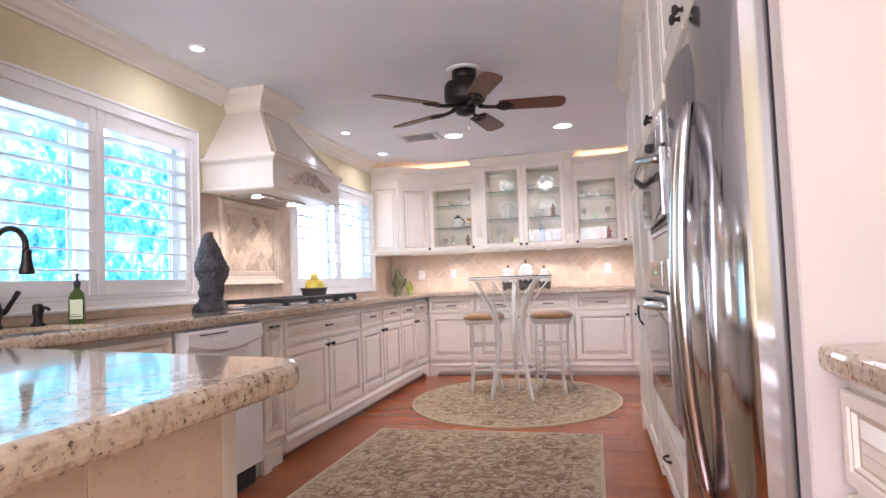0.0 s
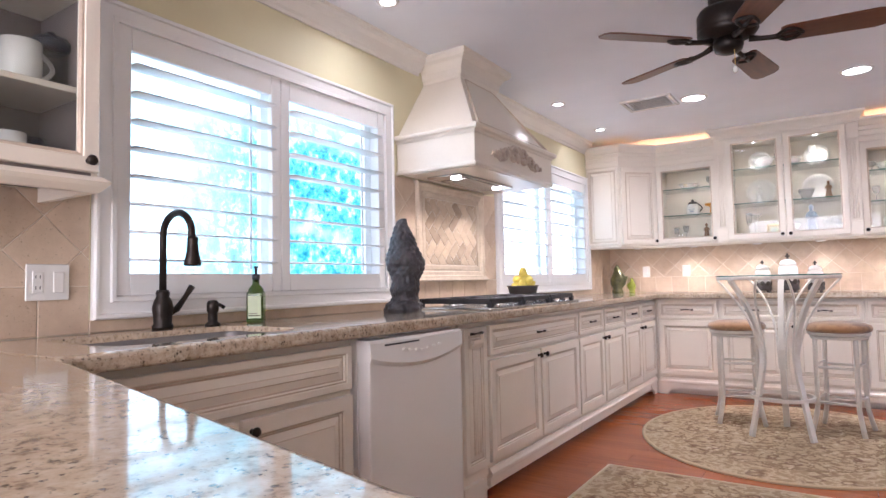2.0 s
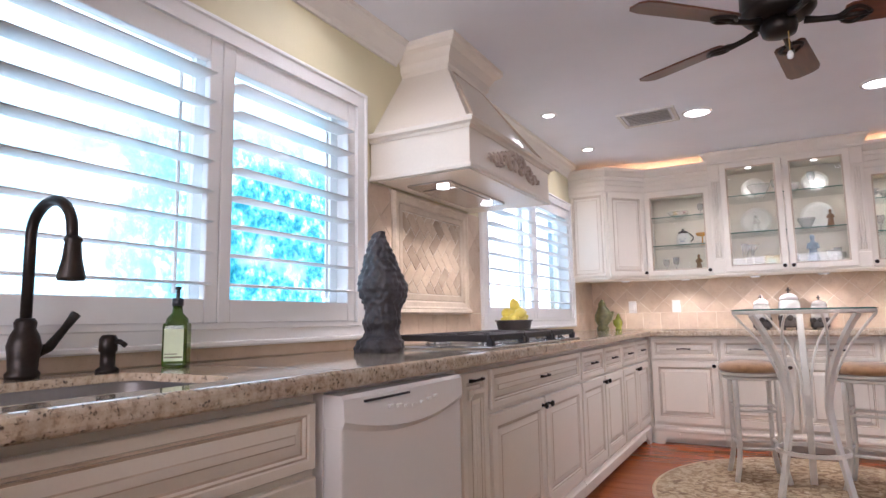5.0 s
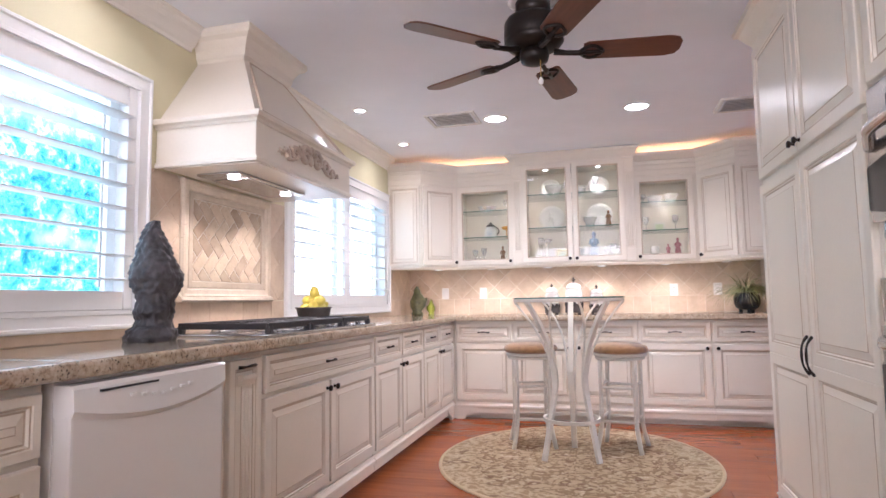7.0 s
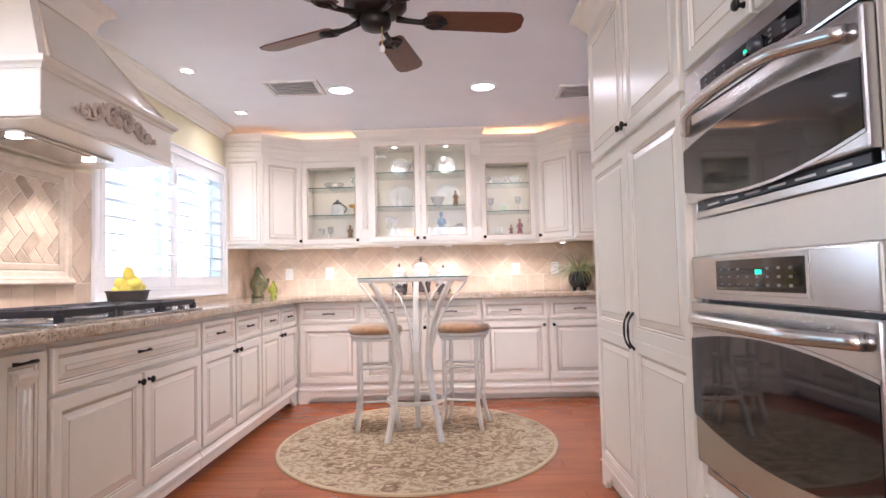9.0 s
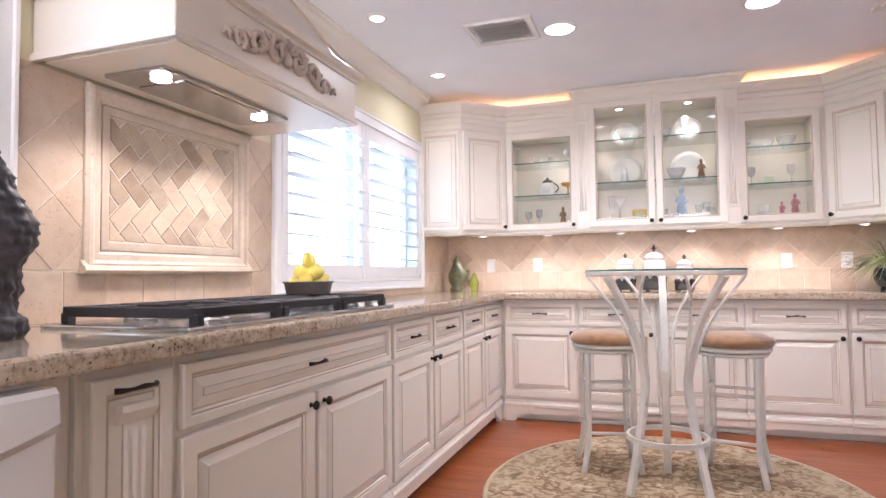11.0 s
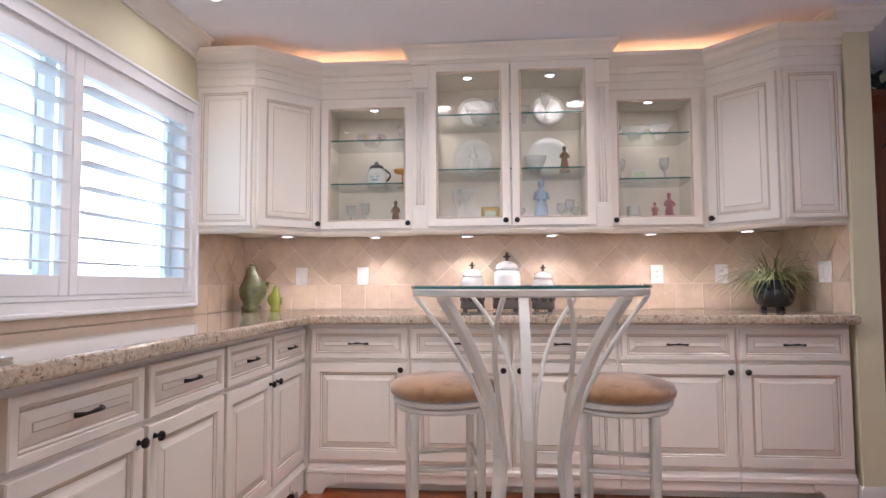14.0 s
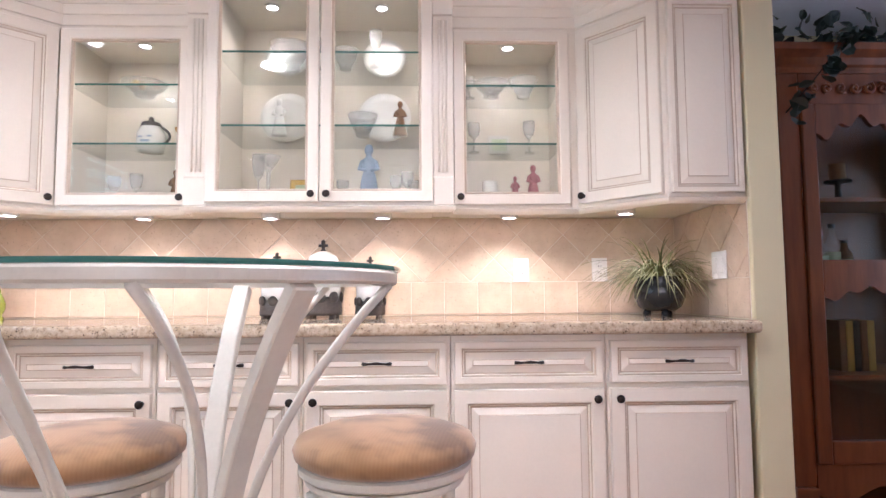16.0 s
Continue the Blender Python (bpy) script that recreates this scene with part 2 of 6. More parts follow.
def suede():
    m = shader("tan_suede", (0.45, 0.27, 0.13), 0.9)
    v = coords(m)
    c = ramp(m, noise_tex(m, v, 6, 3), [(0.38, (0.14, 0.07, 0.032)), (0.5, (0.33, 0.18, 0.08)), (0.7, (0.40, 0.23, 0.11))])
    wave = add(m, "ShaderNodeTexWave", Scale=42.0, Distortion=2.0, Detail=2.0)
    link(m, v, wave.inputs["Vector"])
    c = mix(m, 0.07, c, ramp(m, wave.outputs["Fac"], [(0.2, (0.20, 0.11, 0.05)), (0.8, (0.42, 0.25, 0.12))]))
    link(m, c, bsdf(m).inputs["Base Color"])
    bsdf(m).inputs["Sheen Weight"].default_value = 0.4
    bump(m, wave.outputs["Fac"], 0.10, 0.002)
    return m


def garden():
    """A glowing garden backdrop: leaves and pale sky, with overexposed glare painted white upwards and along y."""
    m = bpy.data.materials.new("garden_backdrop")
    m.use_nodes = True
    nt = m.node_tree
    nt.nodes.remove(nt.nodes["Principled BSDF"])
    v = coords(m)
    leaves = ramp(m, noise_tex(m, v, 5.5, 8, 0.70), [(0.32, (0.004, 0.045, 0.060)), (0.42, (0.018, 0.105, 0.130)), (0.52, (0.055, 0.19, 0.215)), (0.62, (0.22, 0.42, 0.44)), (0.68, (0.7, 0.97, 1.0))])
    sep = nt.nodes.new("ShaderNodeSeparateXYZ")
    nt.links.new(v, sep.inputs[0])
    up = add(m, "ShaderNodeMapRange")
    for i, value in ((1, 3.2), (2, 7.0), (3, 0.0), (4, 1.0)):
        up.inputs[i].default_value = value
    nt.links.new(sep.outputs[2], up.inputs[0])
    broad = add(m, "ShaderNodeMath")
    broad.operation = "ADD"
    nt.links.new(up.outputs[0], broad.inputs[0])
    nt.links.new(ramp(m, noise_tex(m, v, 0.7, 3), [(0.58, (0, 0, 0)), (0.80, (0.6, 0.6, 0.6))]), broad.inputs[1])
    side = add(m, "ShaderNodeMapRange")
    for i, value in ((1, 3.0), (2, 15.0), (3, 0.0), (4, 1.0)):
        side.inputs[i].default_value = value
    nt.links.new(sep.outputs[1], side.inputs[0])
    washout = add(m, "ShaderNodeMath")
    washout.operation, washout.use_clamp = "ADD", True
    nt.links.new(broad.outputs[0], washout.inputs[0])
    nt.links.new(ramp(m, side.outputs[0], [(0.0, (0.28, 0.28, 0.28)), (0.20, (0.12, 0.12, 0.12)), (0.30, (0, 0, 0)), (0.58, (0, 0, 0)), (0.74, (1, 1, 1))]), washout.inputs[1])
    c = mix(m, washout.outputs[0], leaves, (0.92, 0.98, 1.0))
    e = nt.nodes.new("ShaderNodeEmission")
    # the backdrop glows in place of daylight, and lights the room
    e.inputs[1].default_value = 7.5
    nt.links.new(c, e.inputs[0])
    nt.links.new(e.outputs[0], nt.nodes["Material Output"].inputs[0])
    return m


M["steel"] = steel()
M["fridge_steel"] = steel("polished_brushed_steel", (0.62, 0.62, 0.63), 0.05, 0.17)
M["sink_steel"] = worn("satin_sink_steel", (0.36, 0.35, 0.35), 0.38, 1.0, vary=0.08, grain=120)
M["granite"] = granite()
M["tile"] = travertine("travertine_tile", (0.66, 0.53, 0.40), (0.50, 0.375, 0.265))
M["panel_tile"] = travertine("travertine_mosaic", (0.66, 0.54, 0.40), (0.36, 0.26, 0.17), 0.55)
M["tile_trim"] = travertine("travertine_moulding", (0.70, 0.60, 0.47), (0.52, 0.42, 0.31))
M["applique"] = travertine("carved_beige_resin", (0.60, 0.50, 0.41), (0.36, 0.28, 0.21))
M["floor_wood"] = plank_wood("red_oak_floor", (0.40, 0.112, 0.030), (0.25, 0.064, 0.017))
M["blade"] = plank_wood("walnut_blade", (0.14, 0.045, 0.022), (0.075, 0.024, 0.013), (2, 22, 22), 0.35, False)
M["hutch_wood"] = plank_wood("cherry_wood", (0.22, 0.070, 0.022), (0.10, 0.028, 0.010), (7, 7, 0.9), 0.28, False)
M["rug"] = rug_weave("floral_wool", (0.45, 0.335, 0.205), (0.25, 0.165, 0.085), (0.16, 0.075, 0.035), (0.55, 0.44, 0.30))
M["rug_border"] = rug_weave("floral_wool_border", (0.33, 0.23, 0.125), (0.50, 0.385, 0.245), (0.15, 0.075, 0.032), (0.52, 0.41, 0.27))
M["rug_edge"] = worn("rug_binding", (0.52, 0.40, 0.25), 0.95, vary=0.08, grain=300, relief=0.3)
M["suede"] = suede()
M["garden"] = garden()
# pale so that the unseen ground outside works as a reflector
M["patio"] = worn("pale_bounce_ground", (0.60, 0.60, 0.58), 0.8, vary=0.08, grain=40, patch=0.6)
M["leaf"] = worn("grass_leaf", (0.27, 0.28, 0.11), 0.5, vary=0.5, grain=8, patch=5, relief=0)
M["ivy"] = worn("dusty_ivy_leaf", (0.03, 0.055, 0.05), 0.5, vary=0.3, grain=12, relief=0)


# ---- builders ----
def thing(name, label, category, m=None, group="", kind=""):
    ob = tagged(new(name), label, category, group, kind)
    ob.empty_display_size = 0.05
    if m is not None:
        ob.matrix_basis = m
    return ob


def part(name, bm, material, parent=None, label="", smooth=False, m=None):
    """Links a bmesh as ONE mesh object under a thing or a part."""
    me = bpy.data.meshes.new(name)
    if smooth:
        for f in bm.faces:
            f.smooth = True
    bm.to_mesh(me)
    bm.free()
    for one in material if isinstance(material, (list, tuple)) else [material]:
        me.materials.append(M[one])
    ob = new(name, me)
    ob.parent = parent
    if m is not None:
        ob.matrix_basis = m
    if label:
        ob["label"] = label
    return ob


def structure(name, bm, material, label, category="", smooth=False):
    return tagged(part(name, bm, material, None, "", smooth), label, category or name.split("_")[0], "", "structure")


def B(*boxes, bev=0.0, seg=1):
    """Boxes (x0, y0, z0, x1, y1, z1), each with softened edges."""
    bm = bmesh.new()
    for x0, y0, z0, x1, y1, z1 in boxes:
        m = Matrix.LocRotScale(((x0 + x1) / 2, (y0 + y1) / 2, (z0 + z1) / 2), None, (abs(x1 - x0), abs(y1 - y0), abs(z1 - z0)))
        bmesh.ops.create_cube(bm, size=1, matrix=m)
    if bev:
        bmesh.ops.bevel(bm, geom=list(bm.edges), offset=bev, segments=seg, affect="EDGES", profile=0.6)
    return bm


def lathe(profile, seg=24, bm=None, m=None):
    """A turned body from (radius, height) pairs."""
    bm = bm or bmesh.new()
    rings = []
    for r, z in profile:
        if r < 1e-5:
            rings.append([bm.verts.new((0, 0, z))])
        else:
            rings.append([bm.verts.new((r * math.cos(2 * math.pi * i / seg), r * math.sin(2 * math.pi * i / seg), z)) for i in range(seg)])
    made = [v for r in rings for v in r]
    for a, b in zip(rings, rings[1:]):
        for i in range(seg):
            j = (i + 1) % seg
            if len(a) == 1 and len(b) == 1:
                continue
            if len(a) == 1:
                bm.faces.new((a[0], b[j], b[i]))
            elif len(b) == 1:
                bm.faces.new((a[i], a[j], b[0]))
            else:
                bm.faces.new((a[i], a[j], b[j], b[i]))
    if m is not None:
        bmesh.ops.transform(bm, matrix=m, verts=made)
    return bm


def tube(points, r, seg=10, bm=None, flat=1.0):
    """A bar swept along points; r one radius or one for each point; flat squeezes its section."""
    bm = bm or bmesh.new()
    pts = [Vector(p) for p in points]
    rs = r if isinstance(r, (list, tuple)) else [r] * len(pts)
    rings, side = [], None
    for i, p in enumerate(pts):
        d = (pts[min(i + 1, len(pts) - 1)] - pts[max(i - 1, 0)]).normalized()
        if side is None:
            side = d.orthogonal().normalized()
        side = (side - d * side.dot(d)).normalized()
        up = d.cross(side)
        rings.append([bm.verts.new(p + rs[i] * (math.cos(2 * math.pi * k / seg) * side + flat * math.sin(2 * math.pi * k / seg) * up)) for k in range(seg)])
    for a, b in zip(rings, rings[1:]):
        for k in range(seg):
            j = (k + 1) % seg
            bm.faces.new((a[k], a[j], b[j], b[k]))
    bm.faces.new(rings[0][::-1])
    bm.faces.new(rings[-1])
    return bm


def arc(fn, n=12):
    return [fn(i / (n - 1)) for i in range(n)]


def prism(poly, z0, z1, bev=0.0, seg=2):
    """An upright slab on a plan outline."""
    bm = bmesh.new()
    f = bm.faces.new([bm.verts.new((x, y, z0)) for x, y in poly])
    f.normal_update()
    if f.normal.z > 0:
        f.normal_flip()
    out = bmesh.ops.extrude_face_region(bm, geom=[f])
    bmesh.ops.translate(bm, vec=(0, 0, z1 - z0), verts=[v for v in out["geom"] if isinstance(v, bmesh.types.BMVert)])
    bmesh.ops.recalc_face_normals(bm, faces=bm.faces)
    if bev:
        bmesh.ops.bevel(bm, geom=[e for e in bm.edges if abs(e.verts[0].co.z - e.verts[1].co.z) < 1e-4], offset=bev, segments=seg, affect="EDGES", profile=0.5)
    return bm


def moulding(path, profile, bm=None, closed=False):
    """A profile of (outward, height) swept along a plan line with mitred corners; outward is to the right of the way."""
    bm = bm or bmesh.new()
    pts = [Vector((*p, 0)) for p in path]
    n = len(pts)
    rings = []
    for i, p in enumerate(pts):
        a = pts[i - 1] if (i or closed) else None
        b = pts[(i + 1) % n] if (i < n - 1 or closed) else None
        d1 = (p - a).normalized() if a is not None else (b - p).normalized()
        d2 = (b - p).normalized() if b is not None else d1
        n1, n2 = Vector((d1.y, -d1.x, 0)), Vector((d2.y, -d2.x, 0))
        k = (n1 + n2) / max(0.2, 1 + n1.dot(n2))
        rings.append([bm.verts.new(p + k * o + Vector((0, 0, z))) for o, z in profile])
    pairs = list(zip(rings, rings[1:])) + ([(rings[-1], rings[0])] if closed else [])
    for a, b in pairs:
        for k in range(len(profile)):
            j = (k + 1) % len(profile)
            bm.faces.new((a[k], a[j], b[j], b[k]))
    if not closed:
        bm.faces.new(rings[0][::-1])
        bm.faces.new(rings[-1])
    bmesh.ops.recalc_face_normals(bm, faces=bm.faces)
    return bm


def nested(w, h, rings, bm=None, x=0.0, z=0.0, hole=False, glazed=()):
    """A board facing -y, w by h, whose face steps through (inset, depth) rings; those in glazed hold the dark glaze."""
    bm = bm or bmesh.new()
    loops = []
    for inset, y in rings:
        x0, x1, z0, z1 = x + inset, x + w - inset, z + inset, z + h - inset
        loops.append([bm.verts.new(c) for c in ((x0, y, z0), (x1, y, z0), (x1, y, z1), (x0, y, z1))])
    for n, (a, b) in enumerate(zip(loops, loops[1:])):
        for k in range(4):
            j = (k + 1) % 4
            f = bm.faces.new((a[k], a[j], b[j], b[k]))
            f.material_index = 1 if n in glazed else 0
    if hole:
        a, b = loops[-1], loops[0]
        for k in range(4):
            j = (k + 1) % 4
            bm.faces.new((a[k], a[j], b[j], b[k]))
    else:
        bm.faces.new(loops[-1])
        bm.faces.new(loops[0][::-1])
    return bm


def raised(w, h, frame_w=0.06, bm=None, x=0.0, z=0.0):
    k = frame_w
    return nested(w, h, [(0, 0), (0, -0.017), (0.003, -0.021), (k - 0.012, -0.021), (k - 0.009, -0.017), (k - 0.004, -0.017), (k, -0.010), (k + 0.005, -0.009),
                         (k + 0.03, -0.017), (k + 0.033, -0.019)], bm, x, z, glazed=(4, 6, 8))


def ease(bm):
    bmesh.ops.recalc_face_normals(bm, faces=bm.faces)
    return bm


def knob(parent, x, z, y=-0.021):
    bm = lathe([(0.0, 0.0), (0.009, 0.0), (0.006, 0.006), (0.006, 0.012), (0.014, 0.017), (0.0155, 0.022), (0.012, 0.028), (0.0, 0.030)], 14, m=pose(x, y, z, 90, 0, 0))
    return part("knob", bm, "bronze", parent, "dark bronze knob", True)


def pull(parent, x, z, w=0.10, y=-0.021, upright=False):
    """An arched bronze bar handle."""
    def at(t):
        u = (t - 0.5) * w
        bow = -0.026 * (1 - abs(2 * t - 1) ** 3)
        wave = 0.002 * math.cos(math.pi * 2 * (t - 0.5)) - 0.002
        return (x, y + bow, z + u) if upright else (x + u, y + bow, z + wave)
    bm = tube(arc(at, 13), [0.007, 0.006, 0.0045, 0.004, 0.0045, 0.0055, 0.006, 0.0055, 0.0045, 0.004, 0.0045, 0.006, 0.007], 8)
    return part("handle", bm, "bronze", parent, "dark bronze arched pull", True)


def door(parent, x, z, w, h, knob_at=None, frame_w=0.06):
    d = part("door", ease(raised(w, h, frame_w)), ["paint", "glaze"], parent, m=pose(x, 0, z))
    if knob_at:
        knob(d, *knob_at)
    return d


def drawer(parent, x, z, w, h, handle=0.10):
    d = part("drawer_front", ease(raised(w, h, 0.036)), ["paint", "glaze"], parent, m=pose(x, 0, z))
    pull(d, w / 2, h / 2 + 0.004, handle)
    return d


def glass_door(parent, x, z, w, h, knob_at, f=0.055):
    d = part("door", ease(nested(w, h, [(0, 0), (0, -0.018), (0.003, -0.021), (f - 0.014, -0.021), (f - 0.011, -0.017), (f - 0.005, -0.016), (f, -0.008), (f, 0)], hole=True, glazed=(4, 5))),
             ["paint", "glaze"], parent, m=pose(x, 0, z))
    p = part("pane", B((f - 0.004, -0.007, f - 0.004, w - f + 0.004, -0.004, h - f + 0.004)), "clear", d, "clear glass pane")
    p.visible_shadow = False
    knob(d, *knob_at)
    return d


# ---- the rooms: floor, walls, ceiling ----
LX, BY, H = -2.13, 7.14, 2.44          # left wall, back wall, ceiling height
CT = 0.922                             # worktop height
Z0, Z1 = 1.04, 2.02                    # window openings
WINS = [(1.765, 3.25), (4.61, 6.415)]

floor = structure("floor", B((-2.4, -2.6, -0.12, 4.7, 8.2, -0.012)), "grout", "red oak plank floor", "floor")
structure("ceiling", B((-2.4, -2.6, H, 4.7, 8.2, H + 0.12)), "ceiling", "smooth white ceiling", "ceiling")
bits, y = [], -2.5
for a, b in WINS:
    bits += [(LX - 0.15, y, 0, LX, a, H), (LX - 0.15, a, 0, LX, b, Z0), (LX - 0.15, a, Z1, LX, b, H)]
    y = b
bits.append((LX - 0.15, y, 0, LX, BY + 0.15, H))
structure("wall_west", B(*bits), "wall", "pale yellow painted window wall", "wall")
structure("wall_north", B((LX, BY, 0, 1.378, BY + 0.15, H)), "wall", "pale yellow painted back wall", "wall")
structure("wall_stub", B((1.254, 6.45, 0, 1.378, BY, H), bev=0.004), "wall", "pale yellow end of the wall beside the worktop", "wall")
structure("wall_south", B((LX - 0.15, -2.55, 0, 4.6, -2.4, H)), "wall", "pale yellow painted wall behind", "wall")
structure("wall_east", B((1.36, -2.4, 0, 1.5, 4.37, H)), "wall", "pale yellow painted wall behind the tall cabinets", "wall")
structure("wall_dining_north", B((1.378, 7.42, 0, 4.6, 7.57, H)), "wall", "dining room wall behind the hutch", "wall")
structure("wall_dining_east", B((4.5, -2.4, 0, 4.65, 7.42, H)), "wall", "dining room side wall", "wall")

CROWN = [(0, H - 0.11), (0.012, H - 0.11), (0.016, H - 0.095), (0.03, H - 0.085), (0.055, H - 0.045), (0.075, H - 0.03), (0.08, H - 0.012), (0.095, H - 0.008), (0.095, H - 0.001), (0, H - 0.001)]
structure("crown_moulding_1", moulding([(LX, -2.4), (LX, 3.595)], CROWN), "trim", "cream crown moulding along the window wall", "moulding")
structure("crown_moulding_2", moulding([(LX, 4.185), (LX, 6.48)], CROWN), "trim", "cream crown moulding along the window wall", "moulding")
structure("crown_moulding_3", moulding([(1.254, 6.60), (1.254, 6.45), (1.378, 6.45), (1.378, 7.1)], CROWN), "trim", "cream crown moulding round the wall end", "moulding")
structure("baseboard", moulding([(1.254, 6.52), (1.254, 6.45), (1.378, 6.45), (1.378, 7.1)], [(0, 0), (0.014, 0), (0.014, 0.085), (0.008, 0.10), (0, 0.10)]), "trim", "white baseboard round the wall end", "baseboard")
structure("backdrop_garden", B((-7.02, -6, -1.0, -7.0, 20, 6.5)), "garden", "glowing backdrop of garden foliage and sky, washed white in parts", "backdrop")
# unseen reflector: bounces sun up onto the slats and the ceiling
structure("ground_outside", B((-60, -60, -0.3, LX - 0.2, 60, -0.2)), "patio", "unseen ground outside, made pale to bounce sun indoors", "ground")


# ---- windows with plantation shutters ----
def shutter_window(n, a, b):
    w = thing("window_%d" % n, "white plantation shutters with open slats over a sunlit window", "window", pose(LX, a, 0, 0, 0, 90), kind="structure")
    L = b - a
    t = 0.075
    # casing proud of the wall, with a stepped outer bead
    casing = nested(L + 2 * t, Z1 - Z0 + 2 * t - 0.01, [(0, 0), (0, -0.022), (0.006, -0.028), (0.016, -0.028), (0.02, -0.02), (t - 0.018, -0.018), (t - 0.014, -0.024), (t, -0.024), (t, 0)], x=-t, z=Z0 - t, hole=True)
    part("window_frame", ease(casing), "shutter", w)
    part("reveal", B((0, 0.0, Z0 - 0.002, L, 0.15, Z0 + 0.004), (0, 0, Z1 - 0.004, L, 0.15, Z1 + 0.002), (-0.002, 0, Z0, 0.004, 0.15, Z1), (L - 0.004, 0, Z0, L + 0.002, 0.15, Z1)), "shutter", w)
    for x0 in (0.004, L / 2 + 0.002):
        width = L / 2 - 0.006
        s = part("shutter_panel", B((x0, -0.012, Z0 + 0.004, x0 + 0.05, 0.018, Z1 - 0.004), (x0 + width - 0.05, -0.012, Z0 + 0.004, x0 + width, 0.018, Z1 - 0.004),
                                    (x0 + 0.05, -0.010, Z0 + 0.004, x0 + width - 0.05, 0.016, Z0 + 0.082), (x0 + 0.05, -0.010, Z1 - 0.095, x0 + width - 0.05, 0.016, Z1 - 0.004), bev=0.003), "shutter", w)
        span = Z1 - 0.095 - Z0 - 0.082
        count = 8
        for i in range(count):
            zc = Z0 + 0.082 + span * (i + 0.5) / count
            slat = bmesh.new()
            sec = [(0.057 * math.cos(u), 0.0055 * math.sin(u)) for u in [2 * math.pi * k / 12 for k in range(12)]]
            for x in (x0 + 0.052, x0 + width - 0.052):
                for p, q in sec:
                    slat.verts.new((x, p, q))
            slat.verts.ensure_lookup_table()
            for k in range(12):
                j = (k + 1) % 12
                slat.faces.new([slat.verts[i2] for i2 in (k, j, 12 + j, 12 + k)])
            slat.faces.new(slat.verts[:12]), slat.faces.new(slat.verts[12:])
            part("slat", ease(slat), "shutter", s, smooth=True, m=pose(0, 0.004, zc, 3))
        part("tilt_rod", B((x0 + width - 0.115, 0.055, Z0 + 0.10, x0 + width - 0.103, 0.066, Z1 - 0.11), bev=0.002), "shutter", s)
    part("sash", B((0, 0.09, Z0, 0.05, 0.12, Z1), (L - 0.05, 0.09, Z0, L, 0.12, Z1), (L / 2 - 0.03, 0.09, Z0, L / 2 + 0.03, 0.12, Z1), (0.05, 0.09, Z0, L - 0.05, 0.12, Z0 + 0.05), (0.05, 0.09, Z1 - 0.05, L - 0.05, 0.12, Z1), bev=0.002), "shutter", w)
    for p0, p1 in ((0.05, L / 2 - 0.03), (L / 2 + 0.03, L - 0.05)):
        p = part("pane", B((p0, 0.103, Z0 + 0.05, p1, 0.107, Z1 - 0.05)), "clear", w)
        p.visible_shadow = False
    return w


for n, (a, b) in enumerate(WINS, 1):
    shutter_window(n, a, b)


# ---- base cabinets ----
FX, FY = -1.52, 6.475       # cabinet faces
def base_unit(label, m, w, depth=0.60, group="base cabinets", doors=2, drawers=1, door_knobs=None):
    c = thing("base_cabinet", label, "cabinet", m, group)
    part("body", B((0.0005, 0, 0.12, w - 0.0005, depth, 0.875), bev=0.002), "paint", c)
    part("plinth", B((0.0005, 0.075, 0.0, w - 0.0005, depth, 0.119)), "paint", c)
    part("base_moulding", moulding([(0.001, 0), (w - 0.001, 0)], [(-0.01, 0.06), (0.012, 0.06), (0.012, 0.10), (0.022, 0.108), (0.022, 0.125), (0.014, 0.135), (0.008, 0.15), (-0.01, 0.15)]), "paint", c)
    g = 0.006
    if drawers:
        dw = w / drawers
        for i in range(drawers):
            drawer(c, i * dw + g + 0.008, 0.695, dw - 2 * g - 0.016, 0.155)
    if doors:
        dw = w / doors
        z0, h = (0.175, 0.50) if drawers else (0.175, 0.675)
        for i in range(doors):
            ww = dw - 2 * g - 0.010
            if door_knobs:
                side = door_knobs[i]
            else:
                side = "r" if i == 0 else "l"
            door(c, i * dw + g + 0.005, z0, ww, h, ((ww - 0.03, h - 0.035) if side == "r" else (0.03, h - 0.035)) if side else None)
    return c


def left(y):
    return pose(FX, y, 0, 0, 0, 90)


WHITE = "antique white glazed base cabinet "
sink_cab = base_unit(WHITE + "with two doors under the sink", left(1.31), 0.988)
for d in [o for o in sink_cab.children if o.name.startswith("drawer_front")]:
    for k in d.children:
        bpy.data.objects.remove(k)
base_unit(WHITE + "with a wide drawer below the cooktop", left(3.285), 1.225)
base_unit(WHITE + "with paired small drawers and doors", left(4.512), 1.02, drawers=2)
base_unit(WHITE + "with paired small drawers at the corner", left(5.533), 0.955, drawers=2)
base_unit(WHITE + "with a drawer beside the inner corner", pose(-1.478, FY, 0), 0.532, doors=1, door_knobs="r")
base_unit(WHITE + "with a drawer behind the bar table", pose(-0.945, FY, 0), 0.527, doors=1, door_knobs="r")
base_unit(WHITE + "with a drawer behind the bar table", pose(-0.417, FY, 0), 0.536, doors=1, door_knobs="l")
base_unit(WHITE + "with a drawer and one door", pose(0.120, FY, 0), 0.575, doors=1, door_knobs="r")
base_unit(WHITE + "with a drawer beside the wall end", pose(0.696, FY, 0), 0.540, doors=1, door_knobs="l")
corner = tagged(part("corner_filler", B((-2.12, 6.492, 0.0, -1.485, 7.09, 0.875)), "paint"), "blind white corner cabinet under the worktop", "cabinet")

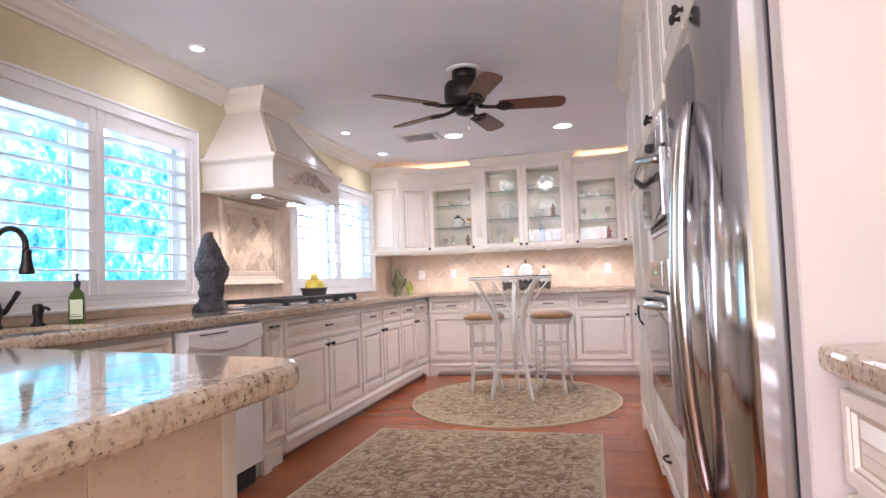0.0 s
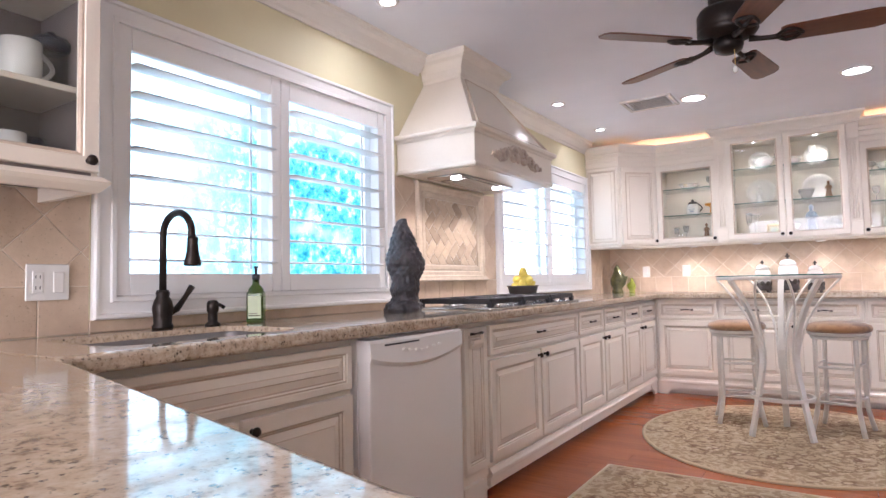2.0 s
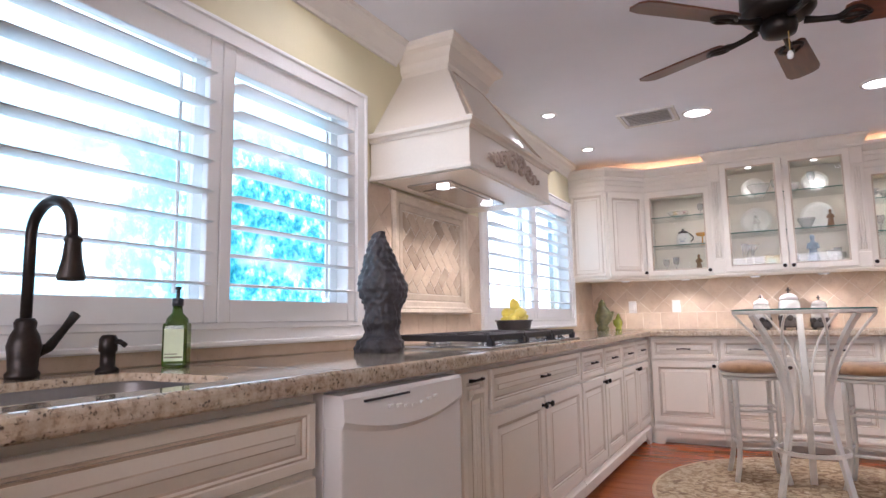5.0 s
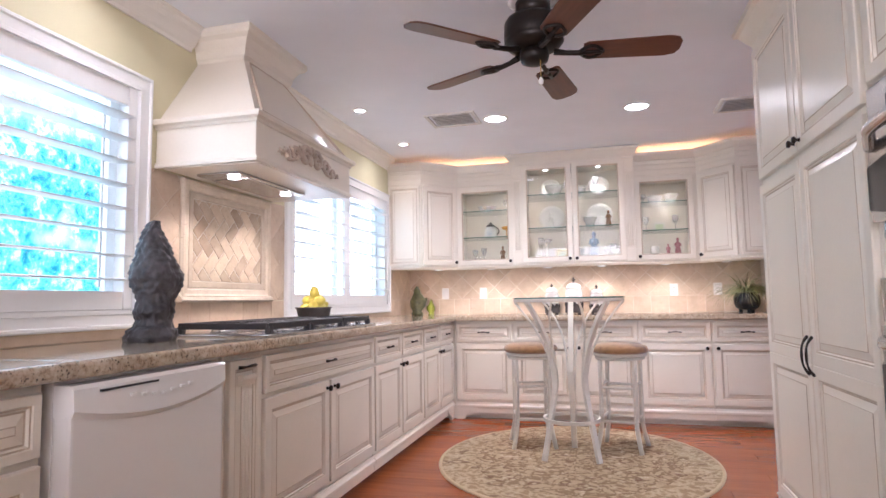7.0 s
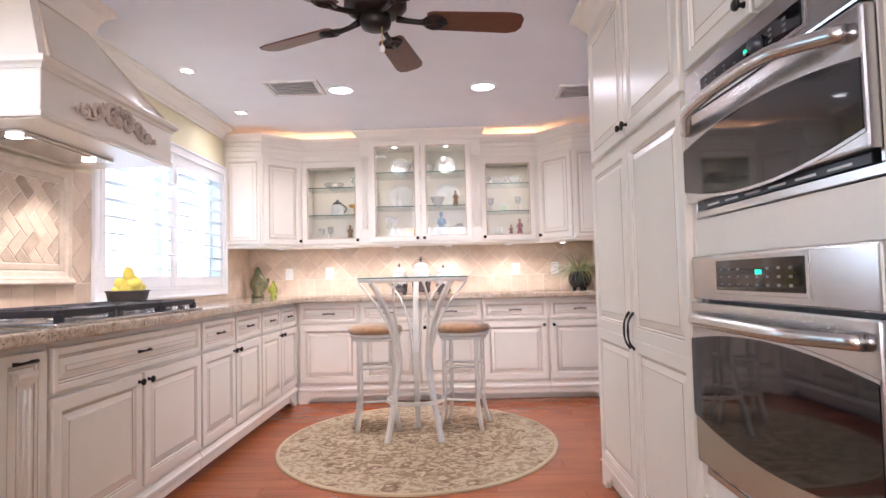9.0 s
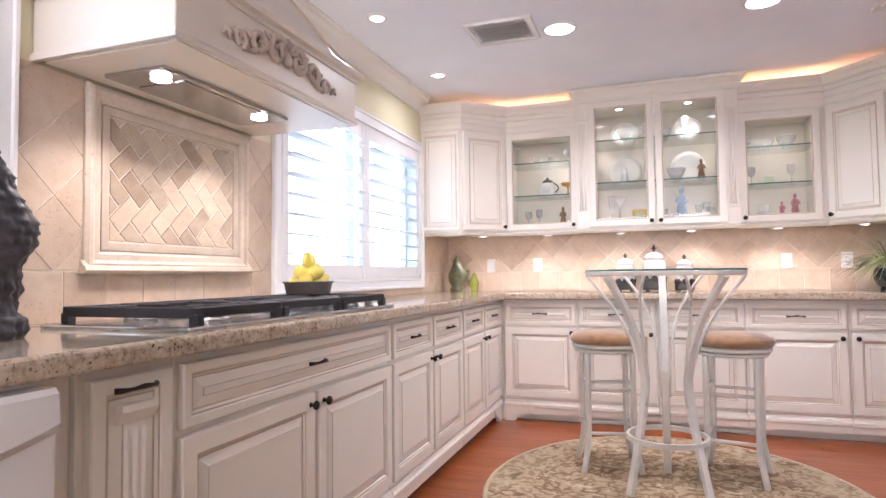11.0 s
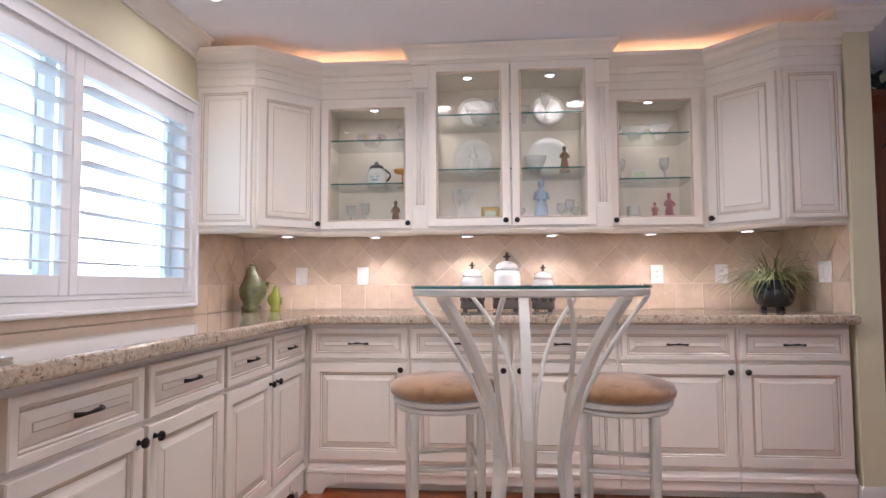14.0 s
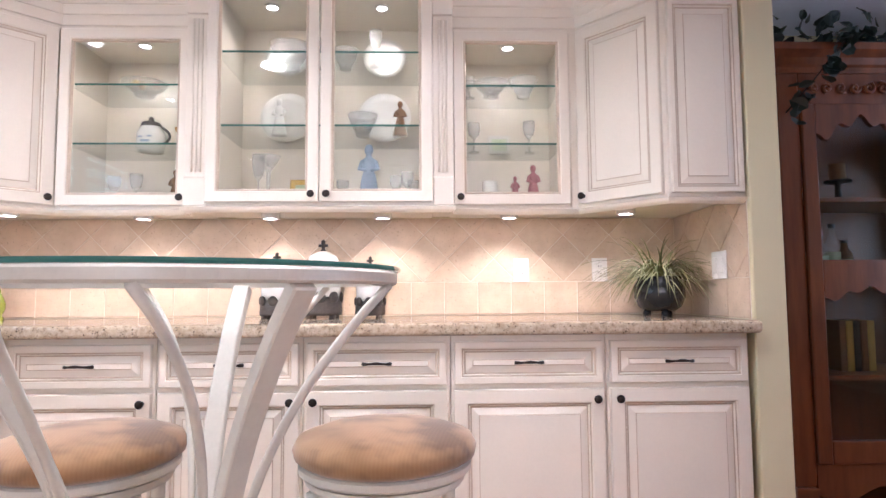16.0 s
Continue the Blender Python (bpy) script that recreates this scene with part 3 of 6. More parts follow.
# fluted pilaster between the dishwasher and the cooktop cabinet
pil = thing("pilaster_cabinet", "narrow antique white pull-out with a fluted front", "cabinet", left(3.03))
part("body", B((0.001, 0, 0.12, 0.254, 0.60, 0.875), bev=0.002), "paint", pil)
part("plinth", B((0.001, 0.01, 0, 0.254, 0.60, 0.119)), "paint", pil)
pf = part("front", ease(raised(0.215, 0.675, 0.045)), ["paint", "glaze"], pil, m=pose(0.02, 0, 0.175))
for x in (0.085, 0.108, 0.131):
    part("flute", tube([(x, -0.018, 0.08), (x, -0.018, 0.56)], 0.006, 8), "paint", pf, smooth=True)
part("capital", moulding([(0.06, -0.02), (0.155, -0.02)], [(-0.004, 0.575), (0.004, 0.575), (0.016, 0.60), (0.016, 0.615), (-0.004, 0.615)]), "paint", pf)
pull(pf, 0.108, 0.65, 0.11)


def bracket_foot(label, m, w=0.20, h=0.12):
    """A scrolled furniture foot at a cabinet's base."""
    bm = bmesh.new()
    pts = [(0, 0), (0.075, 0), (0.085, 0.018)] + [(0.085 + (w - 0.085) * t, 0.018 + 0.05 * math.sin(t * math.pi / 2) + 0.012 * math.sin(3 * math.pi * t)) for t in [i / 8 for i in range(1, 9)]] + [(w, h), (0, h)]
    f = bm.faces.new([bm.verts.new((x, 0, z)) for x, z in pts])
    out = bmesh.ops.extrude_face_region(bm, geom=[f])
    bmesh.ops.translate(bm, vec=(0, -0.024, 0), verts=[v for v in out["geom"] if isinstance(v, bmesh.types.BMVert)])
    o = part("bracket_foot", ease(bm), "paint")
    o.matrix_basis = m
    return tagged(o, label, "foot", "bracket feet")


FOOT = "scrolled white bracket foot under the cabinets"
bracket_foot(FOOT, pose(-1.478, FY + 0.006, 0, 0, 0, 0))
bracket_foot(FOOT, pose(FX - 0.006, 3.03, 0, 0, 0, 90))
bracket_foot(FOOT, pose(1.234, FY - 0.018, 0, 0, 0, 180))
bracket_foot(FOOT, pose(FX + 0.018, 6.466, 0, 0, 0, -90))

# ---- dishwasher ----
dw = thing("dishwasher", "white built-in dishwasher with a curved control panel", "dishwasher", pose(-1.475, 2.305, 0, 0, 0, 90))
W = 0.635
part("body", B((0.01, 0.03, 0.10, W, 0.60, 0.872)), "enamel", dw)
part("door", B((0.012, -0.028, 0.115, W - 0.004, 0.03, 0.790), bev=0.008, seg=2), "enamel", dw)
bm = bmesh.new()
n = 14
rows = []
for i in range(n + 1):
    t = i / n
    x = 0.012 + (W - 0.016) * t
    dip = 0.040 * (1 - (2 * t - 1) ** 2)
    bulge = 0.012 * (1 - (2 * t - 1) ** 2)
    rows.append([bm.verts.new(v) for v in ((x, 0.03, 0.862), (x, -0.024, 0.862), (x, -0.032 - 0.4 * bulge, 0.852), (x, -0.036 - bulge, 0.800 - dip), (x, -0.030, 0.784 - dip), (x, 0.03, 0.784 - dip))])
for a, b in zip(rows, rows[1:]):
    for k in range(6):
        j = (k + 1) % 6
        bm.faces.new((a[k], a[j], b[j], b[k]))
bm.faces.new(rows[0]), bm.faces.new(rows[-1])
cp = part("control_panel", ease(bm), "enamel", dw)
part("vent_slot", B((0.09, -0.041, 0.838, 0.30, -0.030, 0.844)), "dark", cp)
for i in range(7):
    part("button", B((0.19 + i * 0.040, -0.047, 0.812 - 0.004 * min(i, 6 - i), 0.21 + i * 0.040, -0.036, 0.820 - 0.004 * min(i, 6 - i)), bev=0.001), "white_plastic", cp)
part("toe_panel", B((0.02, 0.02, 0.0, W - 0.01, 0.05, 0.10)), "dark", dw)

tagged(part("filler_strip", B((-2.1, 2.942, 0.0, -1.535, 3.029, 0.874)), "paint"), "plain white filler strip beside the dishwasher", "filler")

# ---- worktops ----
def slab(name, label, poly, z=CT, t=0.047):
    bm = prism(poly, z - t, z, 0.014, 3)
    return tagged(part(name, bm, "granite", None, "", False), label, "worktop")


SX0, SX1, SY0, SY1 = -1.965, -1.54, 1.47, 2.12   # sink cutout
EX = -1.452
slab("worktop", "speckled beige granite worktop with a rounded edge",
     [(EX, 2.34), (EX, 6.40), (1.252, 6.40), (1.252, 7.138), (LX + 0.002, 7.138), (LX + 0.002, 2.34)])
sinktop = bmesh.new()
outer = [(LX + 0.002, 1.292), (EX, 1.292), (EX, 2.34), (LX + 0.002, 2.34)]
inner = []
for cx, cy, a0 in ((SX0 + 0.05, SY0 + 0.05, 180), (SX1 - 0.12, SY0 + 0.12, 270), (SX1 - 0.12, SY1 - 0.12, 0), (SX0 + 0.05, SY1 - 0.05, 90)):
    r = 0.05 if cx < -1.8 else 0.12
    inner += [(cx + r * math.cos(radians(a0 + 90 * i / 5)), cy + r * math.sin(radians(a0 + 90 * i / 5))) for i in range(6)]


def ring_slab(bm, outer, inner, z0, z1):
    """A slab with a hole: each side of the outline is joined to its stretch of the hole."""
    n = len(inner) // 4
    for z, flip in ((z1, False), (z0, True)):
        vo = [bm.verts.new((*p, z)) for p in outer]
        vi = [bm.verts.new((*p, z)) for p in inner]
        for q in range(4):
            run = [vi[(q * n + i) % len(inner)] for i in range(n)]
            f = bm.faces.new([vo[q]] + run[::-1]) if n > 1 else None
            last, first = run[-1], vi[((q + 1) * n) % len(inner)]
            bm.faces.new([vo[q], last, first, vo[(q + 1) % 4]])
        if flip:
            vo0, vi0 = vo, vi
        else:
            vo1, vi1 = vo, vi
    for a, b in ((vo0, vo1), (vi1, vi0)):
        for k in range(len(a)):
            j = (k + 1) % len(a)
            bm.faces.new((a[k], a[j], b[j], b[k]))
    return ease(bm)


ring_slab(sinktop, outer, inner, CT - 0.020, CT)
bmesh.ops.create_cube(sinktop, size=1, matrix=Matrix.LocRotScale((EX - 0.020, (1.292 + 2.34) / 2, CT - 0.0335), None, (0.040, 1.048, 0.027)))
edge = [e for e in sinktop.edges if all(abs(v.co.x - EX) < 1e-4 for v in e.verts) and abs(e.verts[0].co.z - e.verts[1].co.z) < 1e-4 and not CT - 0.04 < e.verts[0].co.z < CT - 0.01]
bmesh.ops.bevel(sinktop, geom=edge, offset=0.014, segments=3, affect="EDGES", profile=0.5)
tagged(part("sink_worktop", sinktop, "granite"), "speckled beige granite worktop round the sink", "worktop")
sink = thing("kitchen_sink", "brushed steel undermount sink", "sink", pose((SX0 + SX1) / 2, (SY0 + SY1) / 2, CT))
bm = bmesh.new()
cx, cy = (SX0 + SX1) / 2, (SY0 + SY1) / 2
loops = [[bm.verts.new(((x - cx) * k, (y - cy) * k, z)) for x, y in inner] for k, z in ((1.01, -0.0205), (0.995, -0.028), (0.97, -0.20), (0.90, -0.225))]
for a, b in zip(loops, loops[1:]):
    for k in range(len(a)):
        bm.faces.new((a[k], a[(k + 1) % len(a)], b[(k + 1) % len(a)], b[k]))
bm.faces.new(loops[-1])
for f in bm.faces:
    f.normal_flip()
part("basin", bm, "sink_steel", sink, smooth=True)
part("drain", lathe([(0, -0.224), (0.04, -0.224), (0.045, -0.221), (0.0, -0.221)], 20), "dark", sink)

# peninsula with an angled granite top and a travertine-clad base
pen = [(-1.455, 1.29), (-1.31, 1.262), (-0.30, 1.015)]
pen += [(-0.275 + 0.115 * math.cos(radians(a)), 0.895 + 0.118 * math.sin(radians(a))) for a in (78, 60, 42, 24, 8, 0)]
pen += [(-0.165, 0.40), (-0.175, -0.30), (LX + 0.002, -0.30), (LX + 0.002, 1.29)]
slab("peninsula_worktop", "polished beige granite peninsula worktop with a rounded corner", pen, CT, 0.047)
pb = [(-1.50, 1.24), (-0.36, 0.955), (-0.27, 0.90), (-0.24, 0.82), (-0.24, -0.24), (LX + 0.002, -0.24), (LX + 0.002, 1.24)]
pen_base = structure("peninsula_base", prism(pb, 0, 0.874), "grout", "travertine-clad base of the peninsula", "peninsula")

# ---- hood ----
HY0, HY1 = 3.375, 4.385
hood = thing("range_hood", "antique white wooden range hood with carved scrollwork", "range hood", pose(LX, (HY0 + HY1) / 2, 0))
hw, hd = (HY1 - HY0) / 2, 0.522
part("apron", B((0.002, -hw, 1.70, hd, hw, 1.885), bev=0.003), "paint", hood)
part("bottom", B((0.03, -hw + 0.02, 1.685, hd - 0.012, hw - 0.02, 1.699)), "paint", hood)
rim = [(0.0, -hw), (hd, -hw), (hd, hw), (0.0, hw)]
part("ledge_moulding", moulding(rim, [(-0.01, 1.866), (0.006, 1.866), (0.01, 1.878), (0.026, 1.886), (0.030, 1.902), (0.022, 1.912), (0.0, 1.918), (-0.01, 1.918)]), "paint", hood)
part("lower_bead", moulding(rim, [(-0.01, 1.688), (0.006, 1.688), (0.008, 1.700), (0.002, 1.712), (-0.01, 1.712)]), "paint", hood)
bm = bmesh.new()
tw, td = 0.215, 0.262
lo = [bm.verts.new(v) for v in ((0.002, -hw + 0.01, 1.91), (hd - 0.012, -hw + 0.01, 1.91), (hd - 0.012, hw - 0.01, 1.91), (0.002, hw - 0.01, 1.91))]
hi = [bm.verts.new(v) for v in ((0.002, -tw, 2.30), (td, -tw, 2.30), (td, tw, 2.30), (0.002, tw, 2.30))]
for k in range(4):
    bm.faces.new((lo[k], lo[(k + 1) % 4], hi[(k + 1) % 4], hi[k]))
bm.faces.new(hi)
part("tapered_body", ease(bm), "paint", hood)
# moulded triangle frame on the sloping front
fl, fr = Vector((hd - 0.008, -hw + 0.06, 1.925)), Vector((hd - 0.008, hw - 0.06, 1.925))
tl, tr = Vector((td + 0.006, -tw + 0.045, 2.285)), Vector((td + 0.006, tw - 0.045, 2.285))
part("panel_moulding", tube([fl, tl, tr, fr, fl], 0.008, 6), "glaze", hood)
part("neck", B((0.002, -tw, 2.29, td, tw, 2.40)), "paint", hood)
part("crown", moulding([(0, -tw), (td, -tw), (td, tw), (0, tw)], [(-0.01, 2.285), (0.008, 2.285), (0.012, 2.30), (0.02, 2.31), (0.026, 2.345), (0.05, 2.385), (0.075, 2.40), (0.085, 2.415), (0.085, 2.439), (-0.01, 2.439)]), "paint", hood)
# carved applique
def scroll(turns, r0, r1, cx, cz, flip, start=0.0):
    return arc(lambda t: (hd + 0.008, cx + flip * (r0 + (r1 - r0) * t) * math.cos(start + turns * 2 * math.pi * t), cz + (r0 + (r1 - r0) * t) * math.sin(start + turns * 2 * math.pi * t)), 22)


ap = part("carved_scrollwork", lathe([(0, -0.005), (0.026, -0.004), (0.030, 0.006), (0.018, 0.012), (0, 0.014)], 16, m=pose(hd, 0, 1.795, 0, 90, 0)), "applique", hood, "beige carved applique", True)
for f in (-1, 1):
    bm = bmesh.new()
    tube(scroll(1.4, 0.010, 0.052, f * 0.062, 1.805, f), [0.007 + 0.009 * (i / 21) for i in range(22)], 8, bm)
    tube(scroll(1.3, 0.008, 0.040, f * 0.165, 1.79, f, 1.2), [0.006 + 0.008 * (i / 21) for i in range(22)], 8, bm)
    tube(scroll(1.3, 0.006, 0.030, f * 0.255, 1.775, f, 2.2), [0.005 + 0.006 * (i / 21) for i in range(22)], 8, bm)
    tube(arc(lambda t: (hd + 0.005, f * (0.06 + 0.27 * t), 1.785 - 0.022 * t + 0.016 * math.sin(9 * t)), 18), [0.013 - 0.008 * i / 17 for i in range(18)], 8, bm)
    for k in range(5):
        x, z = f * (0.10 + 0.048 * k), 1.835 - 0.014 * k
        tube([(hd + 0.004, x, z - 0.02), (hd + 0.011, x + f * 0.012, z), (hd + 0.005, x + f * 0.03, z + 0.012)], [0.004, 0.010, 0.003], 7, bm)
    part("scroll", bm, "applique", ap, smooth=True)
for k in range(5):
    a = math.pi * (0.12 + 0.19 * k)
    part("shell_rib", tube([(hd + 0.004, 0.012 * math.cos(a), 1.815 + 0.01 * math.sin(a)), (hd + 0.013, 0.04 * math.cos(a), 1.815 + 0.036 * math.sin(a)), (hd + 0.006, 0.058 * math.cos(a), 1.815 + 0.050 * math.sin(a))], [0.006, 0.013, 0.009], 8), "applique", ap, smooth=True)
ins = part("steel_insert", B((0.11, -0.36, 1.672, 0.345, 0.28, 1.686), bev=0.004), "steel", hood, "brushed steel liner")
part("filter", B((0.135, -0.25, 1.668, 0.320, 0.14, 1.673), bev=0.002), "steel", ins)
for yy in (-0.30, 0.187):
    part("bulb", lathe([(0, 0.0), (0.030, 0.0), (0.030, 0.004), (0, 0.004)], 18, m=pose(0.275, yy, 1.663)), "bulb", ins)
    lamp("hood_light", "SPOT", 17, WARM, pose(LX + 0.275, (HY0 + HY1) / 2 + yy, 1.655), 0.03, cone=130)


# ---- upper cabinets ----
UZ0, UZ1 = 1.39, 2.165
def glass_unit(label, m, w, z1, depth, doors):
    c = thing("display_cabinet", label, "cabinet", m, "display cabinets")
    t = 0.018
    for name, box in (("side", (0, 0, UZ0, t, depth, z1)), ("side", (w - t, 0, UZ0, w, depth, z1)), ("back", (t, depth - 0.012, UZ0, w - t, depth, z1)), ("bottom", (t, 0.004, UZ0, w - t, depth - 0.012, UZ0 + 0.045)), ("top", (t, 0, z1 - t, w - t, depth - 0.012, z1))):
        part(name, B(box), "paint", c)
    g = 0.004
    dw = w / doors
    for i in range(doors):
        ww, h = dw - 2 * g, z1 - UZ0 - 2 * g - 0.01
        left_knob = doors == 2 and i == 1 or doors == 1 and m.translation.x > 0
        glass_door(c, i * dw + g, UZ0 + g + 0.008, ww, h, (0.027, 0.03) if left_knob else (ww - 0.027, 0.03))
    n = 2
    span = z1 - UZ0
    for i in range(n):
        zs = UZ0 + span * (i + 1) / (n + 1) + 0.02
        s = part("shelf", B((t + 0.002, 0.0225, zs, w - t - 0.002, depth - 0.014, zs + 0.008)), "clear", c, "clear glass shelf")
        part("shelf_edge", B((t + 0.002, 0.02, zs, w - t - 0.002, 0.0223, zs + 0.008)), "shelf_edge", s, "green glass edge")
        s.visible_shadow = False
    return c


glass_unit("antique white display cabinet with a lit glass door", pose(-1.513, 6.78, 0), 0.553, UZ1, 0.355, 1)
glass_unit("tall antique white display cabinet with two glass doors", pose(-0.868, 6.695, 0), 0.932, 2.335, 0.44, 2)
glass_unit("antique white display cabinet with a lit glass door", pose(0.150, 6.78, 0), 0.508, UZ1, 0.355, 1)
for x0, x1 in ((-0.959, -0.869), (0.065, 0.149)):
    p = thing("cabinet_pilaster", "narrow white fluted pilaster beside the tall cabinet", "pilaster", pose(x0, 6.71, 0), "pilasters")
    w = x1 - x0
    part("post", B((0, 0, UZ0, w, 0.385, 2.335), bev=0.002), "paint", p)
    part("plinth_block", B((-0.002, -0.012, UZ0, w + 0.002, 0.0, UZ0 + 0.12), bev=0.004), "paint", p)
    part("cap_block", B((-0.002, -0.012, 2.20, w + 0.002, 0.0, 2.335), bev=0.004), "paint", p)
    for fx in (0.3, 0.5, 0.7):
        part("flute", tube([(w * fx, -0.001, UZ0 + 0.14), (w * fx, -0.001, 2.18)], 0.005, 8), "paint", p, smooth=True)


def corner_unit(label, poly, p0, p1, side, knob_side):
    """A corner cabinet with a diagonal door from p0 to p1 and a flat side panel."""
    c = thing("corner_cabinet", label, "cabinet", None, "corner cabinets")
    part("body", prism(poly, UZ0, UZ1 + 0.03), "paint", c)
    v = Vector((p1[0] - p0[0], p1[1] - p0[1]))
    ang = math.degrees(math.atan2(v.y, v.x))
    w, h = v.length - 0.03, UZ1 - UZ0 - 0.02
    d = part("door", ease(raised(w, h, 0.055)), ["paint", "glaze"], c, m=pose(p0[0], p0[1], UZ0 + 0.012, 0, 0, ang) @ pose(0.015, 0, 0))
    knob(d, w - 0.025 if knob_side == "r" else 0.025, 0.03)
    s0, s1 = side
    part("side_panel", ease(raised(s1 - s0 - 0.02, h, 0.03)), ["paint", "glaze"], c, m=pose(s0 + 0.01, poly[0][1], UZ0 + 0.012))
    return c


corner_unit("antique white corner wall cabinet beside the window", [(-2.128, 6.49), (-1.80, 6.49), (-1.514, 6.78), (-1.514, 7.138), (-2.128, 7.138)], (-1.80, 6.49), (-1.514, 6.78), (-2.128, -1.80), "r")
corner_unit("antique white corner wall cabinet beside the wall end", [(1.252, 6.475), (0.955, 6.475), (0.690, 6.78), (0.660, 6.78), (0.660, 7.138), (1.252, 7.138)], (0.690, 6.78), (0.955, 6.475), (0.955, 1.252), "l")

FRIEZE = [(-0.02, UZ1 - 0.005), (0.004, UZ1 - 0.005), (0.006, UZ1 + 0.008), (0.012, UZ1 + 0.012), (0.012, UZ1 + 0.055), (0.007, UZ1 + 0.058), (0.012, UZ1 + 0.062), (0.014, UZ1 + 0.10), (0.008, UZ1 + 0.104), (0.016, UZ1 + 0.110),
          (0.020, UZ1 + 0.135), (0.014, UZ1 + 0.139), (0.030, UZ1 + 0.15), (0.046, UZ1 + 0.175), (0.062, UZ1 + 0.190), (0.066, UZ1 + 0.212), (-0.02, UZ1 + 0.212)]


def cornice(name, label, path, profile):
    bm = moulding(path, profile)
    return tagged(part(name, bm, "paint"), label, "cornice")


cornice("cabinet_cornice", "stepped antique white cornice over the wall cabinets", [(-2.128, 6.49), (-1.80, 6.49), (-1.513, 6.78), (-0.960, 6.78)], FRIEZE)
cornice("cabinet_cornice", "stepped antique white cornice over the wall cabinets", [(0.151, 6.78), (0.690, 6.78), (0.955, 6.475), (1.252, 6.475)], FRIEZE)
cornice("tall_cornice", "antique white crown over the tall display cabinet", [(-0.959, 6.95), (-0.959, 6.695), (0.149, 6.695), (0.149, 6.95)],
        [(-0.02, 2.337), (0.004, 2.337), (0.006, 2.35), (0.014, 2.355), (0.02, 2.375), (0.04, 2.405), (0.052, 2.415), (0.054, 2.435), (-0.02, 2.435)])
for path in ([(-2.128, 6.49), (-1.80, 6.49), (-1.513, 6.78), (-0.960, 6.78)], [(-0.959, 6.73), (-0.959, 6.695), (0.149, 6.695), (0.149, 6.73)], [(0.151, 6.78), (0.690, 6.78), (0.955, 6.475), (1.252, 6.475)]):
    cornice("light_rail", "antique white light rail under the wall cabinets", path, [(-0.03, 1.362), (-0.005, 1.362), (0.006, 1.372), (0.012, 1.384), (0.004, 1.3895), (-0.03, 1.3895)])


def puck(x, y, z, watts, r=0.03, cone=120):
    p = thing("puck_light", "small round lit puck light", "light", pose(x, y, z), "puck lights")
    part("rim", lathe([(0, 0.0195 if z < 1.38 else 0.0), (r + 0.010, 0.0195 if z < 1.38 else 0.0), (r + 0.010, 0), (r + 0.008, -0.008), (r, -0.008), (r, 0)], 20), "white_plastic", p)
    part("lens", lathe([(0, -0.003), (r, -0.003), (r, -0.0005), (0, -0.0005)], 20), "bulb", p)
    lamp("puck_lamp", "SPOT", watts, WARM, pose(x, y, z - 0.012), 0.02, cone=cone)


for x, y in ((-1.72, 6.80), (-1.22, 6.93), (-0.66, 6.93), (-0.16, 6.93), (0.41, 6.93), (0.90, 6.80)):
    puck(x, y, 1.370, 9, cone=140)
for x, y, z in ((-1.22, 6.90, UZ1 - 0.019), (-0.65, 6.87, 2.315), (-0.16, 6.87, 2.315), (0.41, 6.90, UZ1 - 0.019)):
    puck(x, y, z, 5.5, 0.024, 150)
# rope light above the cornices
for x, y, L in ((-1.45, 6.98, 0.85), (0.60, 6.98, 0.75)):
    lamp("cove_light", "AREA", 3.0, AMBER, pose(x, y + 0.02, 2.22, 180, 0, 0), L, 0.06)

# ---- ceiling lights and vents ----
def can(x, y, r, watts, lens):
    c = thing("recessed_light", "lit recessed ceiling light with a white rim", "ceiling light", pose(x, y, H), "recessed lights")
    part("rim", lathe([(r, -0.001), (r + 0.018, -0.001), (r + 0.014, -0.008), (r, -0.010)], 28), "white_plastic", c)
    part("lens", lathe([(0, -0.004), (r, -0.004), (r, -0.001), (0, -0.001)], 28), lens, c)
    lamp("can_lamp", "AREA", watts, (1.0, 0.90, 0.78), pose(x, y, H - 0.014), r * 1.8, cone=150)


can(-0.90, 5.50, 0.080, 13, "bulb")
can(0.127, 5.52, 0.080, 13, "bulb")
for y in (2.90, 5.01, 5.99):
    can(-1.80, y, 0.038, 2.5, "bulb")


def vent(x, y, w, d, rz):
    v = thing("ceiling_vent", "white slatted ceiling air vent", "vent", pose(x, y, H, 0, 0, rz), "ceiling vents")
    part("frame", moulding([(-w / 2, -d / 2), (-w / 2, d / 2), (w / 2, d / 2), (w / 2, -d / 2)], [(0, -0.001), (0.0, -0.012), (-0.022, -0.014), (-0.026, -0.001)], closed=True), "white_plastic", v)
    part("backing", B((-w / 2 + 0.02, -d / 2 + 0.02, -0.004, w / 2 - 0.02, d / 2 - 0.02, -0.001)), "vent_grey", v)
    for i in range(7):
        yy = -d / 2 + 0.034 + (d - 0.068) * i / 6
        part("slat", B((-w / 2 + 0.022, -0.015, -0.001, w / 2 - 0.022, 0.015, 0.001)), "white_plastic", v, m=pose(0, yy, -0.013, 24))


vent(-1.21, 5.42, 0.33, 0.27, 0)
vent(0.88, 5.69, 0.33, 0.27, 0)


